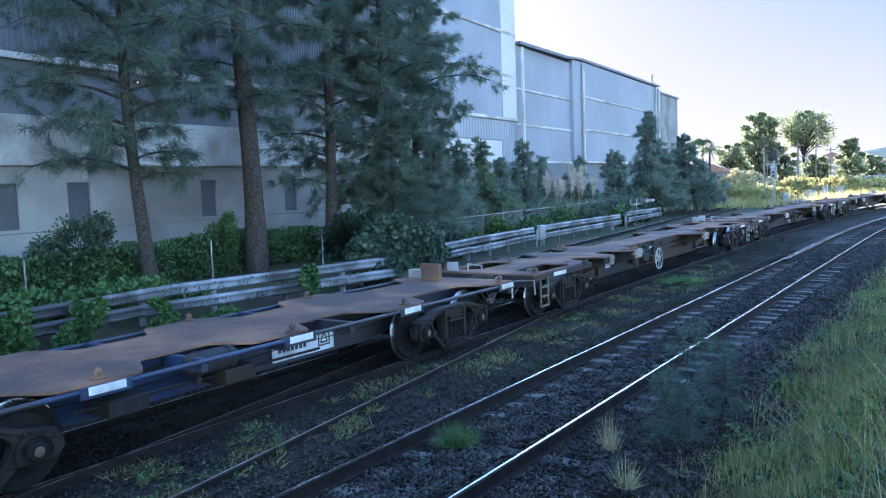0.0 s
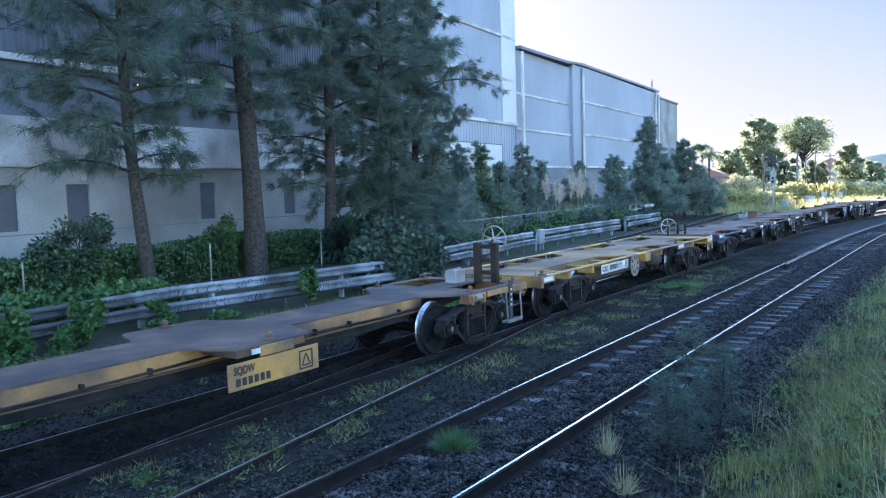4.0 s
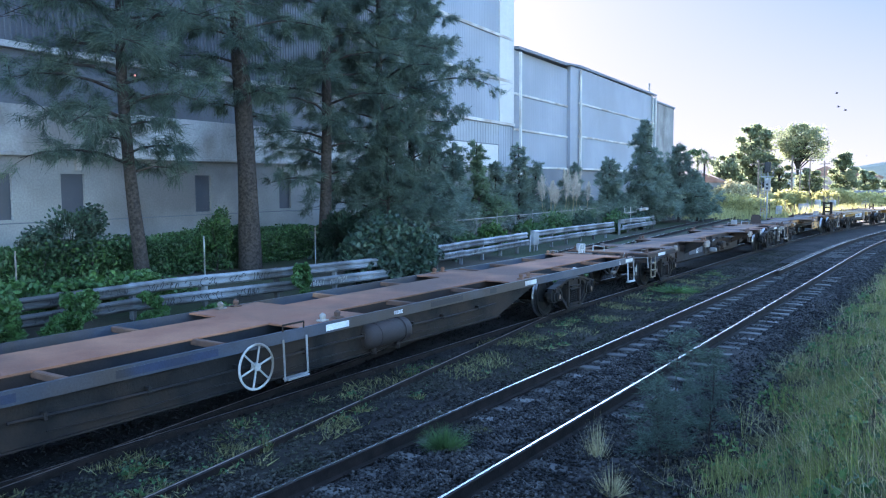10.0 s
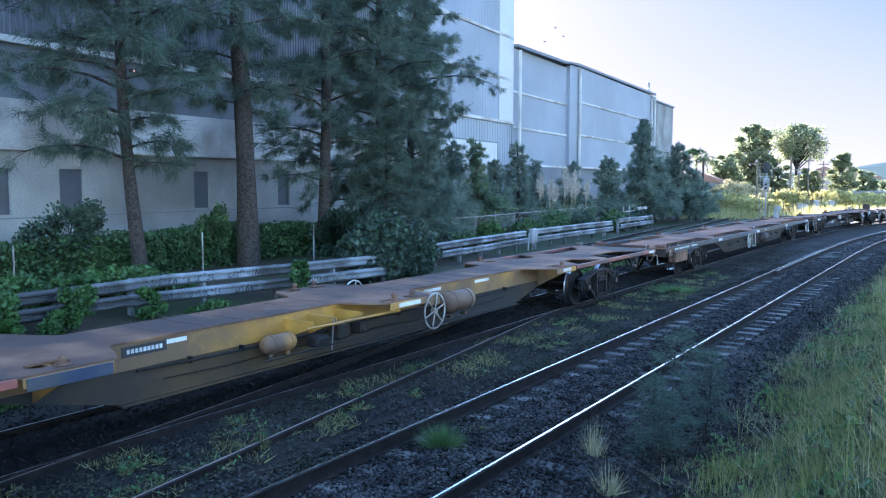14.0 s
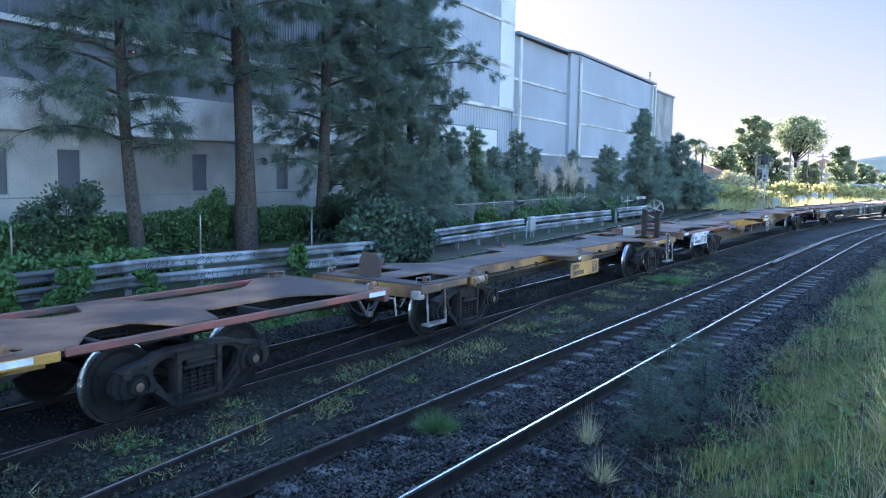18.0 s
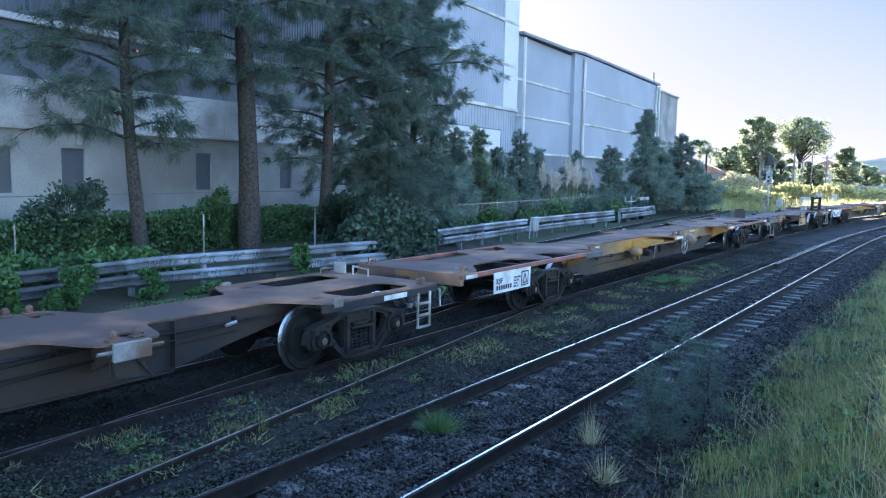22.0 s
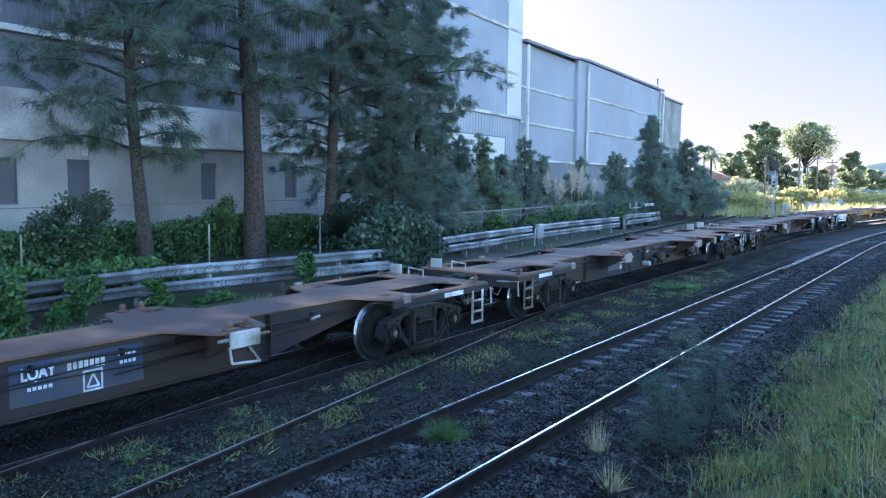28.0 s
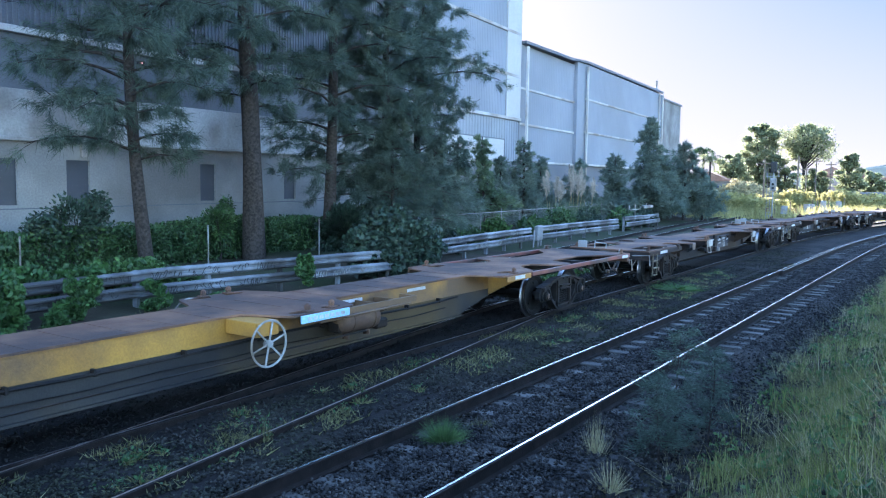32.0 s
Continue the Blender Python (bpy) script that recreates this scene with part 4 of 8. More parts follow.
    def tank(self, d, y, z, length=0.9, r=0.2, m="yellow", label="air reservoir tank"):
        bm = bmesh.new()
        c = Matrix.Translation((self.x(d), y, z)) @ Matrix.Rotation(radians(-90), 4, "Z")
        h = length / 2
        lathe(bm, [(0.03, -h), (r * 0.7, -h + 0.02), (r, -h + 0.08), (r, h - 0.08), (r * 0.7, h - 0.02), (0.03, h)], 20, c)
        for dx in (-h * 0.55, h * 0.55):
            box(bm, self.x(d) + dx - 0.025, self.x(d) + dx + 0.025, y - 0.05, y + 0.05, z - r - 0.10, z - r + 0.03)
            ring(bm, (self.x(d) + dx, y, z), r + 0.004, 0.012, "x", 20, 4)
        smooth(self.add("air_tank", bm, m, label))

    def text(self, name, body, d, y, z, size, m="white_label"):
        cu = bpy.data.curves.new(name, "FONT")
        cu.body, cu.size, cu.extrude, cu.align_x = body, size, 0.001, "LEFT"
        cu.offset = size * 0.035
        t = new("tmp", cu)
        me = bpy.data.meshes.new_from_object(t)
        bpy.data.objects.remove(t)
        me.transform(Matrix.Translation((self.x(d), y, z)) @ Matrix.Rotation(radians(90), 4, "X") @ Matrix.Diagonal((0.8, 1, 1, 1)))
        me.materials.clear()
        return share(name, me, M[m], self.ob)

    def bars(self, name, d0, d1, y, z0, z1, n, m="white_label", seed=0, gap=0.3):
        """Marks as plain upright bars."""
        bm = bmesh.new()
        w = (d1 - d0) / n
        for i in range(n):
            self.box(bm, d0 + i * w + w * gap / 2, d0 + (i + 1) * w - w * gap / 2, y - 0.002, y + 0.002, z0, z1)
        ob = self.add(name, bm, m)
        ob["kind"] = "stuff"
        return ob

    def triangle_sign(self, d, y, z, size, m="white_label"):
        bm = bmesh.new()
        h, t = size / 2, size * 0.09
        for a0, a1, b0, b1 in ((-h, h, h - t, h), (-h, h, -h, -h + t), (-h, -h + t, -h, h), (h - t, h, -h, h)):
            self.box(bm, d + a0, d + a1, y - 0.002, y + 0.002, z + b0, z + b1)
        u = size * 0.3
        for (xa, za), (xb, zb) in (((-u, -u), (0, u)), ((0, u), (u, -u)), ((u, -u), (-u, -u))):
            a, b = Vector((self.x(d) + xa, y, z + za)), Vector((self.x(d) + xb, y, z + zb))
            nrm = Vector((-(b - a).z, 0, (b - a).x)).normalized() * t * 0.5
            f = [bm.verts.new(v + Vector((0, o, 0))) for o in (-0.002, 0.002) for v in (a - nrm, b - nrm, b + nrm, a + nrm)]
            for k in ((0, 1, 2, 3), (7, 6, 5, 4), (0, 4, 5, 1), (2, 6, 7, 3), (1, 5, 6, 2), (3, 7, 4, 0)):
                bm.faces.new([f[i] for i in k])
        return self.add("warning_mark", bm, m, "white warning triangle mark in a square")


def spine_wagon(lead, label, mark="", mark_d=7.4, flip=False, L=18.3, extra="", pale=False):
    """A grey skeletal wagon: rusty deck on a deep fish-bellied spine, outriggers with container lugs.
    flip: the end with two outriggers leads."""
    w = Build("container_wagon", L, lead, label)
    F = (lambda d: L - d) if flip else (lambda d: d)
    N, W = 0.48, 0.44          # half widths of the deck and of the spine

    def out(d, h):
        return eased(d - h - 0.4, N, d - h, 1.2) + eased(d + h, 1.2, d + h + 0.4, N)
    riggers = [6.0, L - 6.0, L - 4.15]
    edge = [(0.0, 1.2)] + eased(2.75, 1.2, 3.25, N)
    rear = [(L, 1.2)] + [(L - d, q) for d, q in eased(2.75, 1.2, 3.2, N)]
    edge += out(6.0, 0.34) + out(L - 6.0, 0.34) + out(L - 4.15, 0.22) + rear
    holes = []
    for e in (lambda d: d, lambda d: L - d):
        holes.append([(e(d), y) for d, y in rounded(0.55, 2.15, 0.40, 1.09, 0.22)])
        holes.append([(e(d), y) for d, y in rounded(2.42, 2.66, 0.70, 0.84, 0.03)])
        holes.append([(e(d), y) for d, y in rounded(5.66, 5.98, 0.78, 1.02, 0.08)])
    w.deck([(F(d), q) for d, q in edge], [[(F(d), y) for d, y in h] for h in holes], "rust_deck", "rusty brown steel deck plate with cut-outs")
    for s in (-1, 1):
        bm = bmesh.new()
        w.web(bm, s * W, [(2.3, DZ - 0.03), (L - 2.3, DZ - 0.03), (L - 2.3, 0.80), (L - 3.2, 0.66), (L - 4.9, 0.36), (4.9, 0.36), (3.2, 0.66), (2.3, 0.80)], 0.025)
        w.add("spine_web", bm, "grey_paint", "weathered dark grey fish-belly side web")
        w.bx("bottom_flange", "grey_paint", 4.9, L - 4.9, s * W - 0.08, s * W + 0.08, 0.335, 0.36)
        for d in (4.9, L / 2, L - 4.9):
            w.bx("stiffener", "grey_paint", d - 0.01, d + 0.01, min(s * W, s * (W + 0.1)), max(s * W, s * (W + 0.1)), 0.40, DZ - 0.03, 0)
        for a, b in ((0.0, 2.9), (L - 2.9, L)):
            w.bx("side_sill", "grey_paint", a, b, s * 1.2 - 0.03, s * 1.2 + 0.03, DZ - 0.15, DZ - 0.031, 0.01)
        for d in riggers:
            d = F(d)
            bm = bmesh.new()
            prism(bm, [(s * (W + 0.02), DZ - 0.03), (s * 1.18, DZ - 0.03), (s * 1.18, DZ - 0.12), (s * (W + 0.02), 0.55)], "x", w.x(d) - 0.02, w.x(d) + 0.02)
            w.box(bm, d - 0.3, d + 0.3, s * 1.16 - 0.03, s * 1.16 + 0.03, DZ - 0.15, DZ - 0.031)
            w.add("outrigger", bm, "grey_paint", "grey outrigger bracket")
        for d in (6.0, L - 6.0):
            d = F(d)
            # lug box with release handles
            bx = w.bx("lug_box", ("white_paint" if pale else "steel_dull") if s < 0 else "grey_paint", d - 0.24, d + 0.24, s * 1.215 - 0.03, s * 1.215 + 0.03, DZ - 0.22, DZ - 0.01, 0.012, "scuffed pale lug box")
            w.tube("release_handle", "steel_dull", [(d - 0.42, s * 1.2, DZ - 0.10), (d + 0.42, s * 1.2, DZ - 0.10)], 0.022, "steel release handle")
            for q in (-0.14, 0.16):
                w.twistlock(d + q, s * 1.1, DZ)
        w.bx("hanging_plate", "steel_dull", F(L - 4.15) - 0.13, F(L - 4.15) + 0.13, s * 1.225 - 0.012, s * 1.225 + 0.012, DZ - 0.22, DZ - 0.005, 0.008, "pale grey hanging plate")
        for e in (0, 1):
            d = 1.2 if e == 0 else L - 1.2
            w.twistlock(0.28 if e == 0 else L - 0.28, s * 1.1, DZ)
            w.bx("gusset", "steel_dull" if (e == 0) != flip else "grey_paint", (2.48 if e == 0 else L - 2.68), (2.68 if e == 0 else L - 2.48), s * 1.20 - 0.05, s * 1.20 + 0.03, DZ - 0.09, DZ + 0.05, 0.015, "pale gusset at the lug")
            w.bx("end_label", "white_label", d - 0.3, d + 0.3, s * 1.232 - 0.003, s * 1.232 + 0.003, DZ - 0.13, DZ - 0.05, 0, "white reflective strip")
    for d in (F(6.0), F(L - 6.0)):
        bm = bmesh.new()
        pipe(bm, [(w.x(d + 0.24), -1.2, DZ - 0.2), (w.x(d + 0.2), -1.2, 0.62), (w.x(d - 0.26), -1.2, 0.58), (w.x(d - 0.05), -1.2, DZ - 0.2)], 0.018, 5)
        w.add("release_lever", bm, "white_paint" if pale else "bogie", "bent steel release lever")
        w.bx("lever_plate", "grey_paint", d - 0.2, d + 0.24, -1.17, -1.15, 0.62, DZ - 0.2, 0)
    w.bx("centre_sill", "grey_paint", 0.3, 2.6, -0.3, 0.3, 0.72, DZ - 0.031, 0.02)
    w.bx("centre_sill", "grey_paint", L - 2.6, L - 0.3, -0.3, 0.3, 0.72, DZ - 0.031, 0.02)
    for e in (0, 1):
        a, b = (0.0, 0.08) if e == 0 else (L - 0.08, L)
        w.bx("end_beam", "grey_paint", a, b, -1.2, 1.2, DZ - 0.27, DZ - 0.031, 0.01)
        d = 0.42 if e == 0 else L - 0.42
        for s in (-1, 1):
            w.steps(d, s * 1.24, "white_paint" if e == 0 else "olive", 0.34, 0.32, 0.92)
        d = 0.1 if e == 0 else L - 0.1
        w.tube("uncoupling_lever", "galv" if e else "white_paint", [(d, -0.3, 0.86), (d - 0.14 if e == 0 else d + 0.14, -1.0, 0.9), (d - 0.14 if e == 0 else d + 0.14, -1.24, 0.92), (d - 0.14 if e == 0 else d + 0.14, -1.26, 0.62)], 0.018, "white bent uncoupling lever")
        w.tube("brake_loop", "galv", [(d + 0.1 if e == 0 else d - 0.1, 0.15, DZ), (d + 0.1 if e == 0 else d - 0.1, 0.15, DZ + 0.13), (d + 0.1 if e == 0 else d - 0.1, 0.5, DZ + 0.16), (d + 0.1 if e == 0 else d - 0.1, 0.5, DZ)], 0.02, "white pipe loop")
        w.bx("junction_box", "galv", (0.12 if e == 0 else L - 0.16), (0.16 if e == 0 else L - 0.12), 0.72, 1.0, DZ, DZ + 0.2, 0.01, "small upright pale plate")
    for y in (-0.52, 0.52):
        for d0, z0, d1, z1 in ((2.9, 0.86, 7.4, 0.62), (L - 2.9, 0.84, 9.6, 0.56), (5.0, 0.9, L - 6.6, 0.60)):
            bm = bmesh.new()
            rod(bm, (w.x(F(d0)), y, z0), (w.x(F(d1)), y * 1.04, z1), 0.010, 5)
            w.add("pull_rod", bm, "bogie")
    for d in (3.9, 9.4):
        w.tube("lever_end", "galv", [(F(d), -0.54, 0.84), (F(d) + 0.2, -0.56, 0.82)], 0.025, "pale rod end fitting")
    for d, ww, z0, z1, m in ((10.3, 0.5, 0.5, 0.72, "bogie"), (9.6, 0.2, 0.42, 0.6, "bogie"), (9.15, 0.14, 0.40, 0.56, "galv"), (11.0, 0.3, 0.52, 0.64, "bogie")):
        w.bx("brake_valve", m, F(d) - ww / 2, F(d) + ww / 2, -0.72, -0.46, z0, z1, 0.03)
    w.tank(F(10.3), -0.6, 0.62, 0.6, 0.11, "bogie", "grimy brake cylinder")
    w.bx("gusset_plate", "grey_paint", F(10.9) - 0.3, F(10.9) + 0.3, -0.85, -0.45, 0.86, 0.875, 0, "triangular shelf bracket")
    if mark:
        y, ink = -0.456, "steel_dull" if extra == "faded" else "stamp_ink"
        c = F(mark_d)
        w.bx("mark_panel", "slate" if extra == "faded" else "blue_label", c - 0.95, c + 0.68, y - 0.003, y, 0.47, 0.93, 0, "faded grey painted panel with dull marks" if extra == "faded" else "dark blue painted panel with white marks")
        w.text("mark", mark, c + 0.56, y - 0.006, 0.745, 0.19, ink)
        w.bars("number_mark", c - 0.44, c + 0.04, y - 0.006, 0.75, 0.875, 7, ink)
        w.bars("small_mark", c - 0.85, c - 0.6, y - 0.006, 0.82, 0.87, 4, ink)
        w.bars("small_mark", c - 0.85, c - 0.62, y - 0.006, 0.72, 0.76, 4, ink)
        w.bars("small_mark", c + 0.2, c + 0.5, y - 0.006, 0.62, 0.66, 5, ink)
        w.triangle_sign(c - 0.28, y - 0.006, 0.60, 0.25, ink)
    w.end_fittings(int(abs(lead) * 10))
    w.side_fittings(int(abs(lead) * 7), -W - 0.012, 3.4, L - 3.4)
    if extra == "tank":
        w.tank(F(L - 5.1), -0.64, 0.68, 1.1, 0.16, "tank_brown", "rusty brown air reservoir tank")
    if extra == "patch":
        w.bx("paint_patch", "slate", 13.38, 13.95, -W - 0.018, -W - 0.013, 0.42, DZ - 0.1, 0, "paler grey repainted patch")
    if extra == "wheel":
        w.handwheel(10.6, -1.2, 0.62, 0.29)
        w.triangle_sign(12.6, -0.465, 0.72, 0.34, "stamp_ink")
    w.couplers()
    bogie(w.ob, w.x(1.9))
    bogie(w.ob, w.x(L - 1.9))
    return w


def long_wagon(lead, label, plate=True, L=24.9, body="yellow", hw=11.4, flip=False):
    """A long yellow well-beam wagon with open red-sided end platforms."""
    DZ = 1.09                 # its deck stands higher than the others
    w = Build("container_wagon", L, lead, label, dz=DZ)
    a = 5.9                   # where the deep beam begins behind the bogies
    edge = [(0.0, 1.2), (0.35, 1.2)] + eased(0.5, 1.15, 1.7, 0.5, 8) + eased(a - 2.8, 0.5, a - 2.45, 1.12) + eased(a - 2.0, 1.12, a - 1.65, 0.5) + eased(a - 1.25, 0.5, a - 0.4, 1.2, 8) + eased(a + 0.65, 1.2, a + 1.1, 0.52) + [(L / 2 - 1.6, 0.52)]
    edge += [(L - d, ww) for d, ww in edge]
    mid = hw + (0.9 if not flip else -1.0)
    edge += eased(mid - 1.0, 0.52, mid - 0.6, 1.2) + eased(mid + 0.6, 1.2, mid + 1.0, 0.52)
    edge = [q for q in edge if not (mid - 0.99 < q[0] < mid + 0.99 and q[1] < 0.521 and abs(q[0] - mid) < 0.98)]
    holes = [rounded(d - 0.18, d + 0.18, 0.97, 1.1, 0.06) for d in (mid - 0.3, mid + 0.35)] + [rounded(d - 0.24, d + 0.24, 0.74, 0.98, 0.11) for d in (a + 0.1, L - a - 0.1)]
    w.deck(edge, holes, "rust_deck", "rusty brown steel deck plate")
    bm = bmesh.new()
    for k in range(int((L - 2 * a - 2) / 0.62)):
        d = a + 1.1 + 0.62 * k
        w.box(bm, d - 0.012, d + 0.012, -0.5, 0.5, DZ, DZ + 0.004)
    w.add("tread_strip", bm, "rust_deck", "worn raised strips across the deck")["kind"] = "stuff"
    for s in (-1, 1):
        bm = bmesh.new()
        w.web(bm, s * 0.46, [(a - 1.0, DZ - 0.03), (L - a + 1.0, DZ - 0.03), (L - a + 1.0, 0.86), (L - a - 1.2, 0.33), (a + 1.2, 0.33), (a - 1.0, 0.86)], 0.025)
        w.box(bm, a + 1.2, L - a - 1.2, s * 0.46 - 0.07, s * 0.46 + 0.07, 0.30, 0.33)
        # dark beam colour holds both grime and the shade under the upper half
        w.add("side_beam", bm, "shaded_grimy_grey" if flip else "shaded_grimy_yellow", "deep side beam, colour darkened for grime and shade")
        bm = bmesh.new()
        w.box(bm, a - 0.6, L - a + 0.6, s * 0.475 - 0.012, s * 0.475 + 0.012, DZ - 0.36, DZ - 0.032)
        w.add("top_flange", bm, body, "dirty yellow upper half of the side beam")
        for e in (0, 1):
            bm = bmesh.new()
            d0, d1 = (0.0, a - 0.4) if e == 0 else (L - a + 0.4, L)
            w.box(bm, d0, d1, s * 1.19 - 0.035, s * 1.19 + 0.035, DZ - 0.10, DZ - 0.01, 0.01)
            w.add("side_sill", bm, "red_sill", "rusty red side sill")
            d = a + 0.15 if e == 0 else L - a - 0.15
            bm = bmesh.new()
            w.box(bm, d - 0.5, d + 0.5, s * 1.2 - 0.02, s * 1.2 + 0.02, DZ - 0.13, DZ - 0.026, 0.01)
            prism(bm, [(s * 0.49, DZ - 0.03), (s * 1.18, DZ - 0.03), (s * 1.18, DZ - 0.12), (s * 0.49, 0.6)], "x", w.x(d) - 0.015, w.x(d) + 0.015)
            w.add("outrigger", bm, body, "yellow outrigger")
            w.twistlock(d, s * 1.08, DZ)
            w.twistlock(0.25 if e == 0 else L - 0.25, s * 1.08, DZ)
    for d in (a + 0.15, L - a - 0.15, 0.35, L - 0.35):
        w.bx("side_label", "white_label", d - 0.2, d + 0.2, -1.232, -1.226, DZ - 0.10, DZ - 0.03, 0, "white reflective label")
    for d in (8.6, 10.4, L - 7.8):
        w.bx("side_label", "white_label", d - 0.28, d + 0.28, -0.495, -0.489, DZ - 0.13, DZ - 0.075, 0, "white reflective label")
    w.bx("centre_sill", "bogie", 0.3, a - 1, -0.3, 0.3, 0.72, DZ - 0.03, 0.02)
    w.bx("centre_sill", "bogie", L - a + 1, L - 0.3, -0.3, 0.3, 0.72, DZ - 0.03, 0.02)
    for d in (0.06, L - 0.06):
        w.bx("end_beam", "rust_deck", d - 0.06, d + 0.06, -1.2, 1.2, DZ - 0.22, DZ - 0.027, 0.01)
    # brake fittings in the middle; flip sets them ahead of the handwheel
    g = -1 if flip else 1
    w.handwheel(hw, -1.12, 0.76, 0.31)
    w.handwheel(hw - 0.5, 1.12, 0.78, 0.31)
    w.bx("handwheel_bracket", body, hw - 0.2, hw + 0.2, -1.1, -0.49, 0.86, DZ - 0.035, 0.01)
    w.tank(hw - 1.05 if not flip else hw - 2.05, -0.9, 0.80, 0.9, 0.19, "tank_tan", "tan rusted air reservoir tank on strap feet")
    if not flip:
        w.tank(hw + 3.4, -0.75, 0.72, 0.6, 0.13, "orange")
    w.bx("lug_sill", body if not flip else "sky_label", mid - 0.5, mid + 0.5, -1.235, -1.205, DZ - 0.13, DZ - 0.02, 0.005, "sill strip with pale marks")
    if not flip:
        w.bx("side_label", "white_label", mid - 0.3, mid + 0.3, -1.24, -1.236, DZ - 0.105, DZ - 0.04, 0, "white reflective label")
        d = L - a - 1.55
        w.bx("mark_band", "black_paint", d - 0.32, d + 0.32, -0.496, -0.49, DZ - 0.20, DZ - 0.07, 0, "black band with pale marks")
        w.bars("mark", d - 0.26, d + 0.26, -0.499, DZ - 0.16, DZ - 0.11, 9)
        w.bx("mark_band", "blue_label", L - a - 0.62, L - a + 0.32, -1.236, -1.222, DZ - 0.16, DZ - 0.028, 0.004, "dark blue sill plate with pale marks")
        w.tube("prop_rod", "steel_dull", [(hw + 2.55, -1.03, DZ - 0.12), (hw + 2.55, -1.0, 0.5)], 0.013, "thin upright steel rod")
    else:
        w.bars("mark", mid - 0.4, mid + 0.4, -1.239, DZ - 0.1, DZ - 0.05, 7)
    for q in (-0.25, 0.25):
        for s in (-1, 1):
            w.twistlock(mid + q, s * 1.1, DZ)
    for d, ww, z0, z1 in ((hw + g * 2.2, 0.24, 0.6, 0.85), (hw + g * 2.65, 0.3, 0.56, 0.72), (hw + g * 1.7, 0.2, 0.62, 0.8)):
        w.bx("brake_valve", "bogie", d - ww / 2, d + ww / 2, -0.95, -0.7, z0, z1, 0.03, "rusty brake valve")
    for d in (hw + g * 1.9, hw + g * 2.5, hw + g * 3.0):
        bm = bmesh.new()
        prism(bm, [(-0.49, DZ - 0.1), (-1.05, DZ - 0.1), (-1.05, DZ - 0.16), (-0.49, 0.68)], "x", w.x(d) - 0.012, w.x(d) + 0.012)
        w.add("gusset", bm, body)
    w.tube("brake_pipe", "bogie", [(hw - 2.1, -1.06, 0.62), (hw + 4.0, -1.06, 0.60)], 0.014)
    w.tube("brake_pipe", body, [(hw + g * 1.0, -1.1, 0.9), (hw + g * 3.2, -1.1, 0.92)], 0.02)
    if flip:
        bm = bmesh.new()
        w.box(bm, hw - 3.2, hw - 1.4, -1.22, -1.18, DZ - 0.12, DZ - 0.03)
        w.box(bm, hw - 3.2, hw - 3.14, -1.2, -0.9, DZ - 0.12, DZ - 0.03)
        w.add("subframe", bm, body, "yellow fitting frame")
    if plate:
        d = L - 1.9
        w.bx("mark_plate", "white_label", d - 0.75, d + 0.75, -1.245, -1.228, 0.60, DZ - 0.08, 0, "white mark plate")
        w.text("mark", "SQEF", d + 0.68, -1.25, 0.79, 0.14, "black_paint")
        w.bars("number_mark", d + 0.05, d + 0.68, -1.25, 0.66, 0.75, 7, "black_paint")
        for k, words in enumerate(("SPEED  80", "B/L  25.1t", "TARE  23.5t", "CAPACITY 76.5t")):
            w.text("small_mark", words, d - 0.02, -1.25, 0.655 + 0.06 * k, 0.052, "grey_paint")
        w.triangle_sign(d - 0.5, -1.25, 0.8, 0.3, "black_paint")
    w.end_fittings(int(abs(lead) * 10))
    w.side_fittings(int(abs(lead) * 7), -0.49, a + 1.4, L - a - 1.4, 0.70)
    w.tube("uncoupling_lever", "white_paint", [(0.1, -0.3, 0.86), (-0.06, -1.0, 0.90), (-0.08, -1.24, 0.90), (-0.1, -1.26, 0.62)], 0.018, "white bent uncoupling lever")
    for e in (0, 1):
        d0, d1 = (0.8, a - 1.3) if e == 0 else (L - a + 1.3, L - 0.8)
        w.side_fittings(int(abs(lead) * 3) + e, -0.31, d0, d1, 0.92)
        for d in (a - 3.4, a - 0.9):
            q = d if e == 0 else L - d
            w.bx("cross_bearer", "bogie", q - 0.05, q + 0.05, -1.16, -0.3, DZ - 0.14, DZ - 0.035, 0.01)
    w.couplers()
    bogie(w.ob, w.x(3.7))
    bogie(w.ob, w.x(L - 4.0))
    return w


